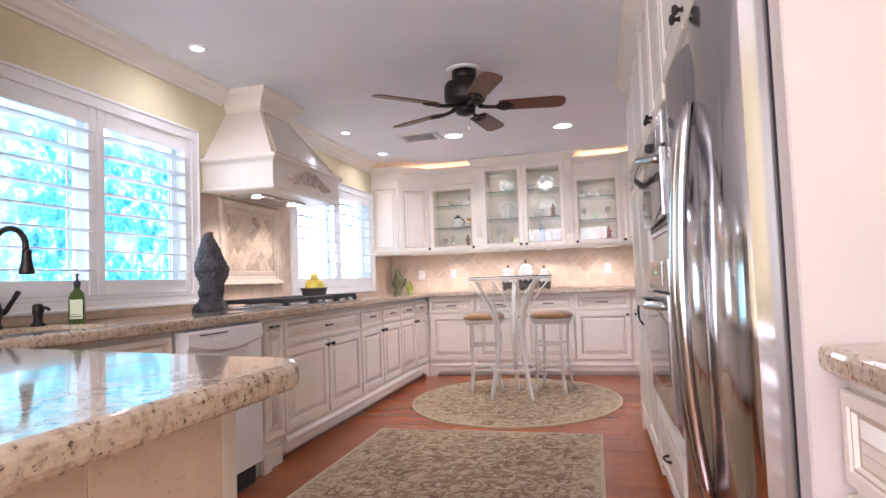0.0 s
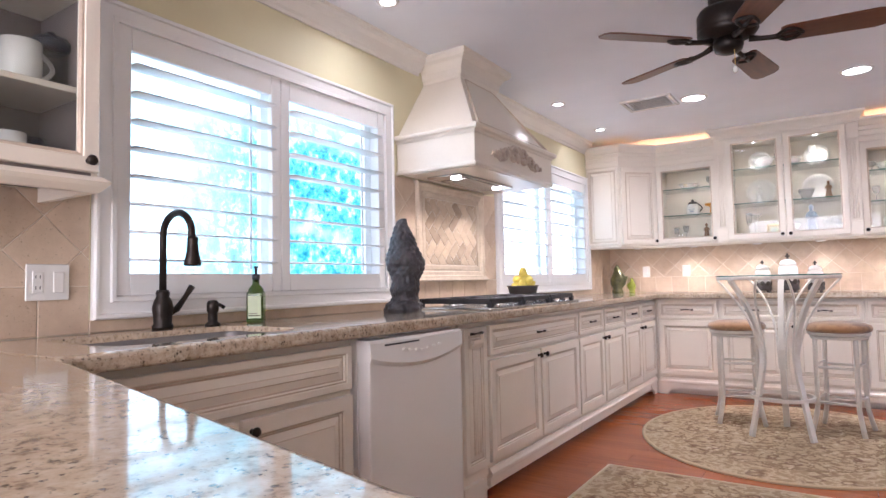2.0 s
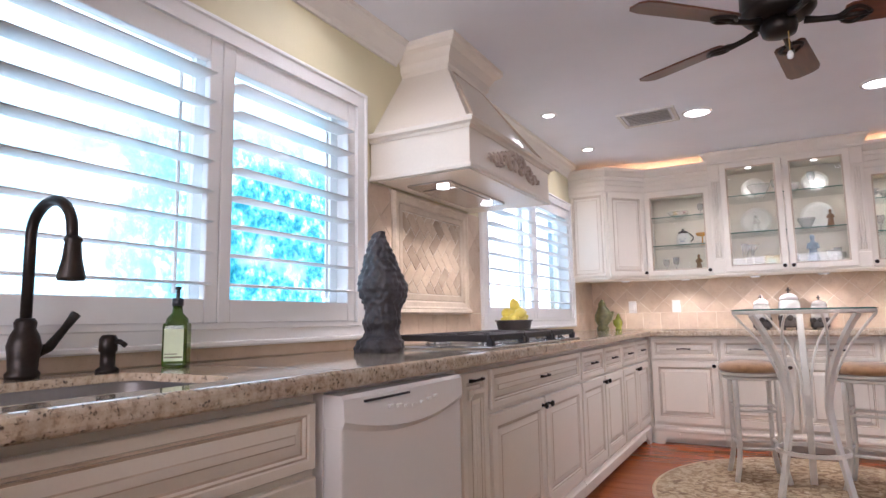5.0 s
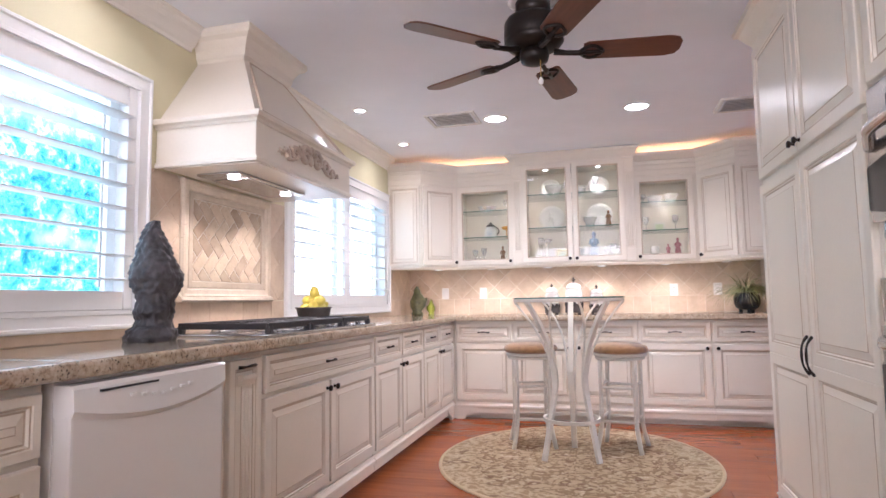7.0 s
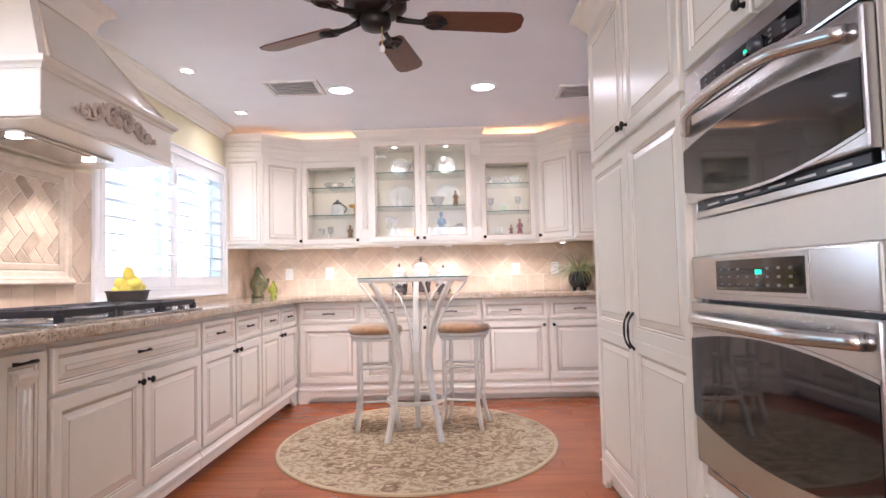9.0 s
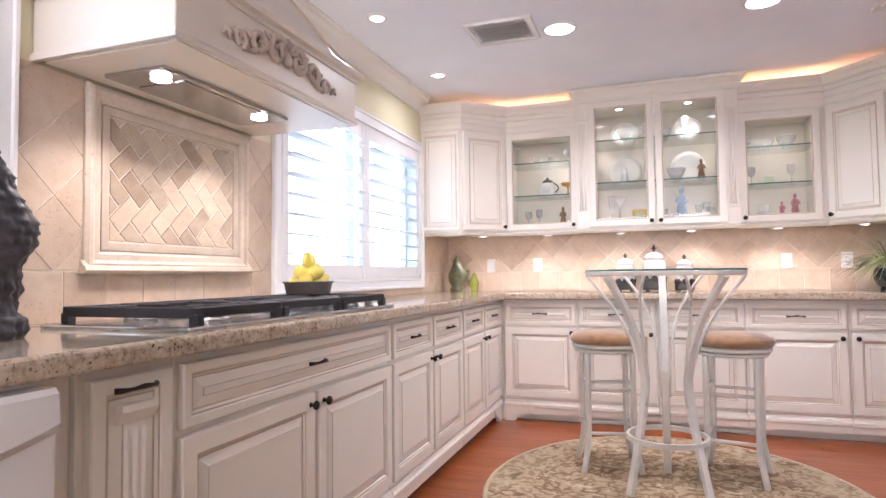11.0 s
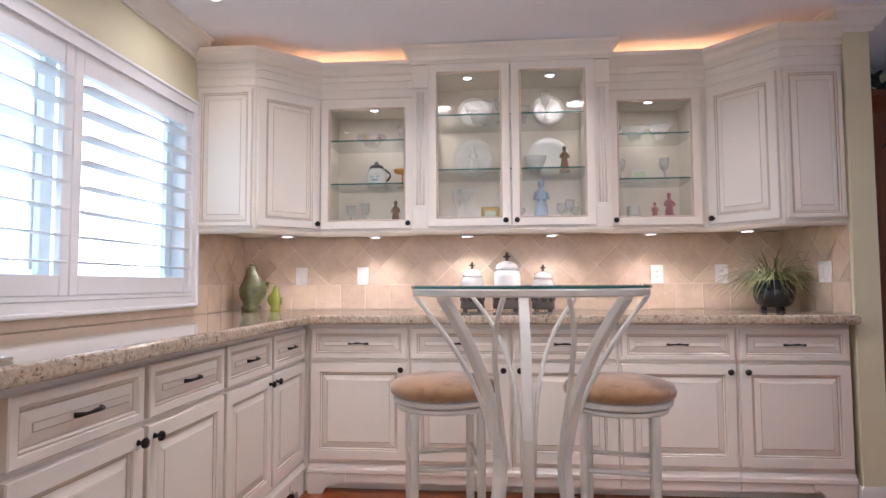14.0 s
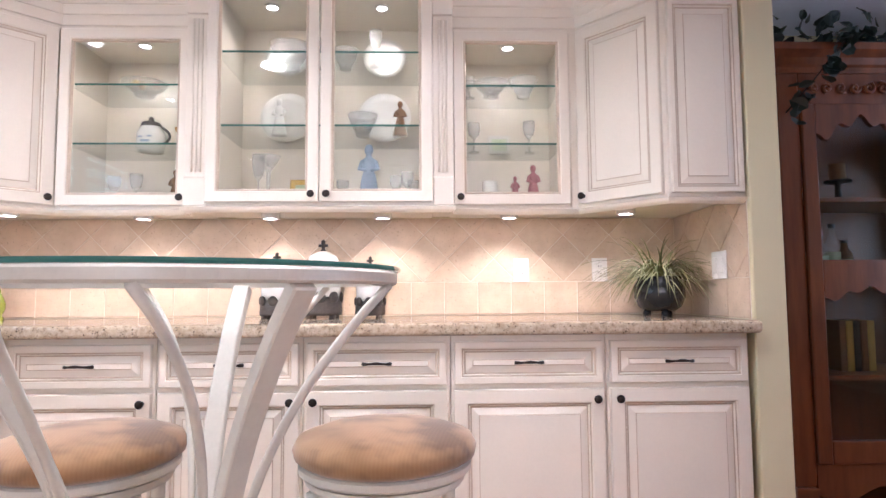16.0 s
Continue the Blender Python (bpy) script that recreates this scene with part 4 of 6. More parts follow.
# ---- ceiling fan ----
FAN = (-0.425, 3.775)
BZ = 2.185
fan = thing("ceiling_fan", "dark bronze ceiling fan with five walnut blades at rest", "ceiling fan", pose(*FAN, 0))
part("ceiling_plate", lathe([(0, H - 0.0005), (0.115, H - 0.0005), (0.115, H - 0.008), (0.09, H - 0.014), (0, H - 0.014)], 36), "white_plastic", fan, "white ceiling plate", True)
part("canopy", lathe([(0, H - 0.013), (0.080, H - 0.013), (0.080, H - 0.05), (0.066, H - 0.085), (0, H - 0.085)], 32), "bronze", fan, smooth=True)
part("motor", lathe([(0, 2.358), (0.08, 2.357), (0.122, 2.345), (0.134, 2.325), (0.136, 2.255), (0.132, 2.245), (0.136, 2.235), (0.12, 2.215), (0.09, 2.20), (0, 2.20)], 40), "bronze", fan, smooth=True)
part("switch_housing", lathe([(0, 2.203), (0.064, 2.20), (0.068, 2.17), (0.060, 2.145), (0.03, 2.132), (0, 2.13)], 28), "bronze", fan, smooth=True)
for i in range(5):
    a = 8 + 72 * i
    bl = part("blade", prism([(0.22, -0.05), (0.24, -0.062), (0.59, -0.072), (0.632, -0.06), (0.65, -0.03), (0.65, 0.03), (0.632, 0.06), (0.59, 0.072), (0.24, 0.062), (0.22, 0.05)], -0.004, 0.004, 0.002, 1), "blade", fan,
              m=pose(0, 0, BZ, 0, 0, a) @ pose(0, 0, 0, -12))
    bm = tube([(0.09, 0, 0.004), (0.14, 0, -0.006), (0.19, 0, -0.010), (0.22, 0, -0.008)], [0.016, 0.012, 0.012, 0.016], 8)
    for s in (-1, 1):
        tube(arc(lambda t: (0.20 + 0.11 * t, s * 0.045 * math.sin(math.pi * t) , -0.008), 10), 0.008, 8, bm)
    tube([(0.21, 0, -0.008), (0.31, 0, -0.008)], 0.010, 8, bm)
    part("blade_iron", bm, "bronze", bl, smooth=True)
chain = part("pull_chain", tube([(0.03, -0.03, 2.14), (0.03, -0.03, 2.06)], 0.002, 6), "gold", fan)
part("pendant", lathe([(0, -0.02), (0.010, -0.014), (0.013, 0), (0.008, 0.012), (0.003, 0.018), (0, 0.02)], 12, m=pose(0.03, -0.03, 2.042)), "china", chain, smooth=True)

# ---- tall cabinets, ovens, refrigerator ----
RX = 0.635
def right(y):
    return pose(RX, y, 0, 0, 0, -90)


pantry = thing("pantry_cabinet", "tall antique white pantry with panelled doors", "cabinet", right(4.37))
PW = 1.265
part("body", B((0.001, 0, 0.10, PW, 0.65, 2.33), bev=0.003), "paint", pantry)
part("plinth", B((0.02, 0.02, 0.0, PW, 0.65, 0.10)), "paint", pantry)
for i, side in enumerate("rl"):
    x0, ww = 0.02 + i * (PW - 0.03) / 2, (PW - 0.03) / 2 - 0.012
    door(pantry, x0, 1.635, ww, 0.66, (ww - 0.028 if side == "r" else 0.028, 0.04))
    bm = raised(ww, 0.665, 0.06)
    raised(ww, 0.815, 0.06, bm, 0.0, 0.665)
    d = part("door", ease(bm), ["paint", "glaze"], pantry, m=pose(x0, 0, 0.125))
    pull(d, ww - 0.022 if side == "r" else 0.022, 0.70, 0.15, upright=True)
part("base_moulding", moulding([(0.001, 0.65), (0.001, 0), (PW, 0)], [(-0.01, 0.07), (0.014, 0.07), (0.014, 0.10), (0.020, 0.112), (0.008, 0.125), (-0.01, 0.125)]), "paint", pantry)
ov = thing("oven_cabinet", "tall antique white oven housing with a drawer below", "cabinet", right(3.10))
OW = 0.875
for name, box in (("side", (0, 0, 0.10, 0.07, 0.65, 2.33)), ("side", (OW - 0.05, 0, 0.10, OW, 0.65, 2.33)), ("base", (0.07, 0, 0.10, OW - 0.05, 0.65, 0.455)), ("head", (0.07, 0, 1.66, OW - 0.05, 0.65, 2.33)), ("rail", (0.07, -0.006, 1.107, OW - 0.05, 0.55, 1.216)), ("back", (0.07, 0.55, 0.455, OW - 0.05, 0.65, 1.66))):
    part(name, B(box, bev=0.0015), "paint", ov)
part("plinth", B((0, 0.02, 0.0, OW, 0.65, 0.10)), "paint", ov)
for i, side in enumerate("rl"):
    ww = OW / 2 - 0.022
    door(ov, 0.014 + i * (OW / 2 - 0.004), 1.68, ww, 0.615, (ww - 0.028 if side == "r" else 0.028, 0.032))
drawer(ov, 0.03, 0.15, OW - 0.06, 0.25)
cornice("tall_cabinet_crown", "antique white crown over the tall cabinets", [(1.33, 4.37), (RX, 4.37), (RX, 2.222)][::-1],
        [(-o, z) for o, z in ((-0.02, 2.315), (0.006, 2.315), (0.01, 2.335), (0.03, 2.36), (0.06, 2.405), (0.08, 2.415), (0.085, 2.438), (-0.02, 2.438))])
bracket_foot(FOOT, pose(RX + 0.006, 4.365, 0, 0, 0, -90))


def arched_panel(w, z_lo, z_hi, arch_lo, arch_hi, y, thick, bm=None):
    """A plate whose lower and upper edges bow upwards in the middle."""
    bm = bm or bmesh.new()
    n, rows = 16, []
    for i in range(n + 1):
        t = i / n
        k = 1 - (2 * t - 1) ** 2
        x = w * t
        rows.append([bm.verts.new(v) for v in ((x, y, z_lo + arch_lo * k), (x, y, z_hi + arch_hi * k), (x, y + thick, z_hi + arch_hi * k), (x, y + thick, z_lo + arch_lo * k))])
    for a, b in zip(rows, rows[1:]):
        for k in range(4):
            bm.faces.new((a[k], a[(k + 1) % 4], b[(k + 1) % 4], b[k]))
    bm.faces.new(rows[0]), bm.faces.new(rows[-1])
    return ease(bm)


def oven(name, label, z0, z1, panel_h, arch_top, win, disp, knob_x=None):
    """disp: left, right, bottom and top of the dark display on the control panel."""
    o = thing(name, label, "oven", right(3.065))
    w = 0.80
    part("body", B((0.004, 0.0, z0 + 0.004, w - 0.004, 0.50, z1 - 0.004)), "dark", o)
    part("trim", B((0, -0.012, z0, w, 0.0, z0 + 0.022), (0, -0.012, z0 + 0.022, 0.012, 0.0, z1), (w - 0.012, -0.012, z0 + 0.022, w, 0.0, z1), bev=0.002), "steel", o)
    cp = part("control_panel", B((0.0, -0.032, z1 - panel_h, w, -0.0125, z1), bev=0.006, seg=2), "steel", o)
    a, b, lo, hi = disp
    part("bezel", B((a - 0.012, -0.0345, lo - 0.010, b + 0.012, -0.032, hi + 0.010), bev=0.001), "steel", cp, "polished steel bezel")
    part("display", B((a, -0.0365, lo, b, -0.0345, hi), bev=0.0008), "black", cp)
    mid, tall = a + 0.52 * (b - a), hi - lo
    part("clock", B((mid, -0.0372, lo + 0.52 * tall, mid + 0.016, -0.0366, lo + 0.66 * tall), (mid + 0.019, -0.0372, lo + 0.52 * tall, mid + 0.028, -0.0366, lo + 0.66 * tall)), "green_digits", cp)
    for i in range(8):
        for j in range(3):
            if 3 <= i <= 4 and j == 2:
                continue
            x, z = a + (b - a) * (0.06 + 0.115 * i), lo + tall * (0.16 + 0.25 * j)
            part("key", B((x, -0.0369, z, x + 0.014, -0.0366, z + 0.006)), "key_grey", cp)
    if knob_x is not None:
        part("dial", lathe([(0, 0), (0.020, 0), (0.022, 0.004), (0.017, 0.020), (0.012, 0.023), (0, 0.023)], 20, m=pose(knob_x, -0.0366, (lo + hi) / 2 - 0.004, 90, 0, 0)), "dark", cp, "black selector dial", True)
    dz0, dz1 = z0 + 0.045, z1 - panel_h - 0.008
    d = part("door", B((0.002, -0.040, dz0, w - 0.002, -0.0125, dz1), bev=0.006, seg=2), "steel", o)
    part("window_rim", arched_panel(w - 0.008, win[0] - 0.008, win[1] + 0.008, win[2], win[3], -0.042, 0.003), "steel", d, "bright steel rim", m=pose(0.004, 0, 0))
    part("window", arched_panel(w - 0.010, *win, -0.0445, 0.003), "black", d, "black oven glass", m=pose(0.005, 0, 0))
    part("handle", tube(arc(lambda t: (0.035 + (w - 0.07) * t, -0.042 - 0.058 * min(1, 5 * min(t, 1 - t) + 0.05), dz1 - 0.042 + arch_top * (1 - (2 * t - 1) ** 2)), 24), 0.0165, 14), "steel", d, "brushed steel bar handle", True)
    part("vent_slot", B((0.03, -0.016, z0 + 0.024, w - 0.03, -0.0125, z0 + 0.043)), "dark", o)
    for i in range(6):
        part("slot", B((0.10 + 0.11 * i, -0.0185, z0 + 0.029, 0.17 + 0.11 * i, -0.016, z0 + 0.034)), "vent_grey", o)
    return o


oven("wall_oven", "stainless steel wall oven with a black arched window", 0.46, 1.105, 0.125, 0.0, (0.645, 0.862, -0.045, 0.034), (0.175, 0.585, 1.010, 1.088))
oven("microwave_oven", "stainless steel built-in microwave with a bowed handle", 1.218, 1.655, 0.128, 0.032, (1.30, 1.422, -0.040, 0.034), (0.13, 0.62, 1.555, 1.607), 0.455)

fr = thing("refrigerator", "stainless steel side-by-side refrigerator with bowed doors", "refrigerator", pose(0.640, 2.212, 0, 0, 0, -90))
FW = 0.995
part("body", B((0.006, 0.05, 0.03, FW - 0.006, 0.70, 1.675)), "dark", fr)


def bowed(w, z0, z1, depth, bow):
    bm = bmesh.new()
    n, rows = 14, []
    for i in range(n + 1):
        t = i / n
        y = -bow * (1 - abs(2 * t - 1) ** 3.2) - 0.008 * min(1, 8 * min(t, 1 - t))
        rows.append([bm.verts.new(v) for v in ((w * t, y, z0), (w * t, y, z1), (w * t, depth, z1), (w * t, depth, z0))])
    for a, b in zip(rows, rows[1:]):
        for k in range(4):
            f = bm.faces.new((a[k], a[(k + 1) % 4], b[(k + 1) % 4], b[k]))
            f.smooth = True
    bm.faces.new(rows[0]), bm.faces.new(rows[-1])
    ease(bm)
    return bm


SPLIT = 0.55
d1 = part("door", bowed(SPLIT - 0.008, 0.06, 1.68, 0.05, 0.032), "fridge_steel", fr, "stainless freezer door", m=pose(0.003, 0, 0))
d2 = part("door", bowed(FW - SPLIT - 0.008, 0.06, 1.68, 0.05, 0.032), "fridge_steel", fr, "stainless door", m=pose(SPLIT + 0.004, 0, 0))
for d, x in ((d1, SPLIT - 0.06), (d2, 0.05)):
    part("handle", tube(arc(lambda t: (x, -0.02 - 0.06 * math.sin(math.pi * min(1, max(0, 0.04 + 0.92 * t))) ** 0.6, 0.47 + 1.02 * t), 20), 0.016, 12), "fridge_steel", d, "curved steel handle", True)
disp = part("dispenser", B((0.10, -0.048, 0.98, 0.39, -0.012, 1.42), bev=0.010, seg=2), "vent_grey", d1, "water dispenser")
part("recess", B((0.125, -0.051, 1.01, 0.365, -0.047, 1.25), bev=0.001), "black", disp)
for i in range(3):
    part("button", B((0.14, -0.051, 1.275 + 0.042 * i, 0.17, -0.047, 1.297 + 0.042 * i), bev=0.002), "white_plastic", disp)
part("toe_grille", B((0.01, 0.03, 0.0, FW - 0.01, 0.06, 0.055)), "dark", fr)
of = thing("over_fridge_cabinet", "antique white cabinet over the refrigerator", "cabinet", pose(RX, 2.221, 0, 0, 0, -90))
part("body", B((0, 0, 1.70, 1.012, 0.65, 2.33), bev=0.002), "paint", of)
for i, side in enumerate("rl"):
    door(of, 0.012 + i * 0.496, 1.73, 0.488, 0.57, (0.460 if side == "r" else 0.028, 0.04))
part("crown", moulding([(0, 0), (1.012, 0)], [(-0.02, 2.315), (0.006, 2.315), (0.01, 2.335), (0.03, 2.36), (0.06, 2.405), (0.08, 2.415), (0.085, 2.438), (-0.02, 2.438)]), "paint", of)
structure("wall_fridge_side", B((0.69, 1.135, 0, 1.36, 1.206, H), bev=0.004), "side_panel", "tan panel beside the refrigerator", "wall")
slab("side_worktop", "speckled beige granite side worktop", [(0.712, 1.133), (0.712, -1.2), (1.358, -1.2), (1.358, 1.133)])
base_unit(WHITE + "under the side worktop", pose(0.755, 1.13, 0, 0, 0, -90), 1.08)
base_unit(WHITE + "under the side worktop", pose(0.755, 0.048, 0, 0, 0, -90), 1.24)

# ---- cooktop ----
ck = thing("gas_cooktop", "steel gas cooktop with black cast iron grates", "cooktop", pose(-1.755, 3.93, CT))
part("tray", B((-0.25, -0.61, 0.0, 0.25, 0.61, 0.012), bev=0.005, seg=2), "steel", ck)
for cxk, cyk, r in ((-0.12, -0.38, 0.045), (0.12, -0.38, 0.04), (0.0, 0.0, 0.06), (-0.12, 0.38, 0.045), (0.12, 0.38, 0.04)):
    b = part("burner", lathe([(0, 0.012), (r + 0.015, 0.012), (r + 0.012, 0.020), (r, 0.024), (0, 0.024)], 24, m=pose(cxk, cyk, 0)), "steel", ck, smooth=True)
    part("burner_cap", lathe([(0, 0.024), (r, 0.024), (r, 0.031), (r - 0.006, 0.034), (0, 0.034)], 24, m=pose(cxk, cyk, 0)), "iron", b)
for yk in (-0.38, 0.0, 0.38):
    bars = []
    w = 0.186
    bars += [(-0.225, -w, 0.030, -0.212, w, 0.058), (0.212, -w, 0.030, 0.225, w, 0.058), (-0.212, -w, 0.030, 0.212, -w + 0.013, 0.058), (-0.212, w - 0.013, 0.030, 0.212, w, 0.058)]
    bars += [(-0.212, -0.0065, 0.043, -0.03, 0.0065, 0.058), (0.03, -0.0065, 0.043, 0.212, 0.0065, 0.058)]
    for xk in (-0.12, 0.12):
        bars += [(xk - 0.0065, -w + 0.013, 0.043, xk + 0.0065, -0.035, 0.058), (xk - 0.0065, 0.035, 0.043, xk + 0.0065, w - 0.013, 0.058)]
    for xk in (-0.2185, 0.2185):
        for sk in (-1, 1):
            bars.append((xk - 0.014, sk * (w - 0.015) - 0.014, 0.012, xk + 0.014, sk * (w - 0.015) + 0.014, 0.041))
    part("grate", B(*bars, bev=0.003), "iron", ck, m=pose(0, yk, 0))
for i in range(5):
    part("knob", lathe([(0, 0.012), (0.018, 0.012), (0.018, 0.03), (0.014, 0.035), (0, 0.035)], 16, m=pose(-0.14 + 0.07 * i, 0.587, 0)), "steel", ck, smooth=True)

# ---- rugs ----
rr = thing("round_rug", "round beige floral wool rug under the bar table", "rug", pose(-0.372, 5.235, 0))
def oval(rx, ry, n=72):
    return [(rx * math.cos(2 * math.pi * i / n), ry * math.sin(2 * math.pi * i / n)) for i in range(n)]


part("field", prism(oval(0.66, 0.78), 0.004, 0.0125), "rug", rr)
part("border", prism(oval(0.88, 1.01), 0.002, 0.011), "rug_border", rr)
part("binding", moulding(oval(0.885, 1.015), [(-0.012, 0.0), (0.010, 0.0), (0.012, 0.008), (0.004, 0.0135), (-0.010, 0.0125)], closed=True), "rug_edge", rr)
rg = thing("area_rug", "rectangular beige floral wool rug on the oak floor", "rug", pose(-0.42, 2.90, 0))
part("field", B((-0.60, -1.02, 0.004, 0.60, 1.02, 0.0125)), "rug", rg)
part("border", B((-0.755, -1.175, 0.002, 0.755, 1.175, 0.011)), "rug_border", rg)
part("binding", moulding([(-0.755, -1.175), (-0.755, 1.175), (0.755, 1.175), (0.755, -1.175)], [(-0.012, 0), (0.010, 0), (0.012, 0.008), (0.004, 0.0135), (-0.012, 0.0125)], closed=True), "rug_edge", rg)

# ---- bar table and stools ----
TB = (-0.392, 5.29)
TH = 1.065
tb = thing("bar_table", "cream metal bar table with a round glass top and curved legs", "table", pose(*TB, 0.0125))
top = part("glass_top", lathe([(0, TH - 0.012), (0.372, TH - 0.012), (0.372, TH - 0.004), (0, TH - 0.004)], 64), "clear", tb, "round clear glass top")
part("glass_edge", lathe([(0.3722, TH - 0.012), (0.375, TH - 0.0115), (0.376, TH - 0.008), (0.375, TH - 0.0045), (0.3722, TH - 0.004), (0.3722, TH - 0.012)], 64), "shelf_edge", top, "dark green polished glass edge")
part("rim", lathe([(0.345, TH - 0.034), (0.366, TH - 0.034), (0.370, TH - 0.030), (0.370, TH - 0.016), (0.366, TH - 0.0125), (0.345, TH - 0.0125), (0.345, TH - 0.034)], 64), "cream_metal", tb)


def leg_curve(t):
    """Radius of a leg at the share t of its height: wide top, waist, flared foot."""
    return 0.118 + 0.232 * max(0, (t - 0.38) / 0.62) ** 2.2 + 0.122 * max(0, (0.52 - t) / 0.52) ** 1.15


def flat_bar(points, wide, thick):
    """A flat metal bar in the x-z plane: wide across y."""
    bm = bmesh.new()
    rings = []
    for i, (x, z) in enumerate(points):
        a, b = points[max(i - 1, 0)], points[min(i + 1, len(points) - 1)]
        d = Vector((b[0] - a[0], b[1] - a[1])).normalized()
        nx, nz = d.y * thick / 2, -d.x * thick / 2
        rings.append([bm.verts.new(v) for v in ((x + nx, -wide / 2, z + nz), (x + nx, wide / 2, z + nz), (x - nx, wide / 2, z - nz), (x - nx, -wide / 2, z - nz))])
    for a, b in zip(rings, rings[1:]):
        for k in range(4):
            bm.faces.new((a[k], a[(k + 1) % 4], b[(k + 1) % 4], b[k]))
    bm.faces.new(rings[0]), bm.faces.new(rings[-1])
    ease(bm)
    bmesh.ops.bevel(bm, geom=[e for e in bm.edges if len(e.link_faces) == 2 and e.calc_face_angle() > 1.2], offset=0.003, segments=1, affect="EDGES")
    return bm


LH = TH - 0.034
for a in (223, 317, 90):
    part("leg", flat_bar(arc(lambda t: (leg_curve(t), LH * t), 20), 0.038, 0.024), "cream_metal", tb, m=pose(0, 0, 0, 0, 0, a))
    for s in (-1, 1):
        def rod(t):
            k = 0.40 + 0.60 * t
            ang = radians(s * 31 * t ** 2.0)
            r = leg_curve(k) + 0.004
            return (r * math.cos(ang), r * math.sin(ang) + s * 0.019, LH * k)
        part("rod", tube(arc(rod, 16), 0.0075, 8), "cream_metal", tb, smooth=True, m=pose(0, 0, 0, 0, 0, a))
part("ring", lathe([(0.178, 0.235), (0.192, 0.235), (0.192, 0.258), (0.178, 0.258), (0.178, 0.235)], 48), "cream_metal", tb)


def stool(label, x, y, rz):
    s = thing("bar_stool", label, "stool", pose(x, y, 0.0125, 0, 0, rz), "bar stools")
    SH = 0.655
    part("seat", lathe([(0, SH + 0.01), (0.175, SH + 0.01), (0.192, SH + 0.022), (0.196, SH + 0.040), (0.186, SH + 0.058), (0.14, SH + 0.074), (0.07, SH + 0.082), (0, SH + 0.084)], 40), "suede", s, "tan suede cushion", True)
    part("seat_ring", lathe([(0, SH - 0.012), (0.178, SH - 0.012), (0.184, SH - 0.006), (0.184, SH + 0.006), (0.178, SH + 0.0095), (0, SH + 0.0095)], 40), "cream_metal", s)
    part("swivel", lathe([(0, SH - 0.035), (0.165, SH - 0.035), (0.17, SH - 0.028), (0.17, SH - 0.018), (0.10, SH - 0.0125), (0, SH - 0.0125)], 40), "cream_metal", s)
    for a in (45, 135, 225, 315):
        part("leg", tube(arc(lambda t: (0.165 + 0.045 * max(0, 0.30 - t) ** 1.3 / 0.30 ** 1.3, 0, (SH - 0.034) * t), 12), 0.0155, 8), "cream_metal", s, smooth=True, m=pose(0, 0, 0, 0, 0, a))
    for z, r in ((0.20, 0.170), (0.43, 0.165)):
        d = r * math.sqrt(0.5)
        for a in (0, 90, 180, 270):
            part("stretcher", tube([(d, -d, z + 0.02 * (a % 180 == 0)), (d, d, z + 0.02 * (a % 180 == 0))], 0.009, 8), "cream_metal", s, smooth=True, m=pose(0, 0, 0, 0, 0, a))
    return s


stool("cream metal bar stool with a round tan suede seat", -0.69, 5.57, 12)
stool("cream metal bar stool with a round tan suede seat", -0.06, 5.57, -12)

# ---- floor planks ----
PLANK = 0.125
planks = {}
seeded = random.Random(4)
y, row = 1.0, 0
while y < 6.9:
    x = -1.62 - seeded.random() * 0.6
    while x < 1.59:
        L = round(min(0.9 + 0.3 * seeded.randrange(3), 1.60 - x), 3)
        if x + L > -1.6:
            if L not in planks:
                bmp = B((0, 0.0006, -0.012, L - 0.0012, PLANK - 0.0006, 0.0), bev=0.0008)
                me = bpy.data.meshes.new("plank")
                bmp.to_mesh(me), bmp.free()
                me.materials.append(M["floor_wood"])
                planks[L] = me
            o = new("plank", planks[L])
            o.parent = floor
            o.location = (x, y, 0)
        x += L
    y += PLANK
far = structure("floor_beyond", B((-2.13, -2.4, -0.012, 4.5, 1.0, 0.0), (1.60, 1.0, -0.012, 4.5, 7.42, 0.0), (-2.13, 6.9, -0.012, 1.60, 7.42, -0.0005)), "floor_wood", "red oak floor of the adjoining rooms", "floor")


# ---- wall tiles ----
def clip(poly, u0, v0, u1, v1):
    for axis, bound, keep in ((0, u0, 1), (0, u1, -1), (1, v0, 1), (1, v1, -1)):
        out = []
        for a, b in zip(poly, poly[1:] + poly[:1]):
            ia, ib = keep * (a[axis] - bound) >= -1e-9, keep * (b[axis] - bound) >= -1e-9
            if ia:
                out.append(a)
            if ia != ib:
                t = (bound - a[axis]) / (b[axis] - a[axis])
                out.append((a[0] + t * (b[0] - a[0]), a[1] + t * (b[1] - a[1])))
        poly = out
        if len(poly) < 3:
            return []
    clean = [p for p, q in zip(poly, poly[1:] + poly[:1]) if math.dist(p, q) > 1e-4]
    return clean


def area(poly):
    return abs(sum(a[0] * b[1] - b[0] * a[1] for a, b in zip(poly, poly[1:] + poly[:1]))) / 2


tile_shapes = {}


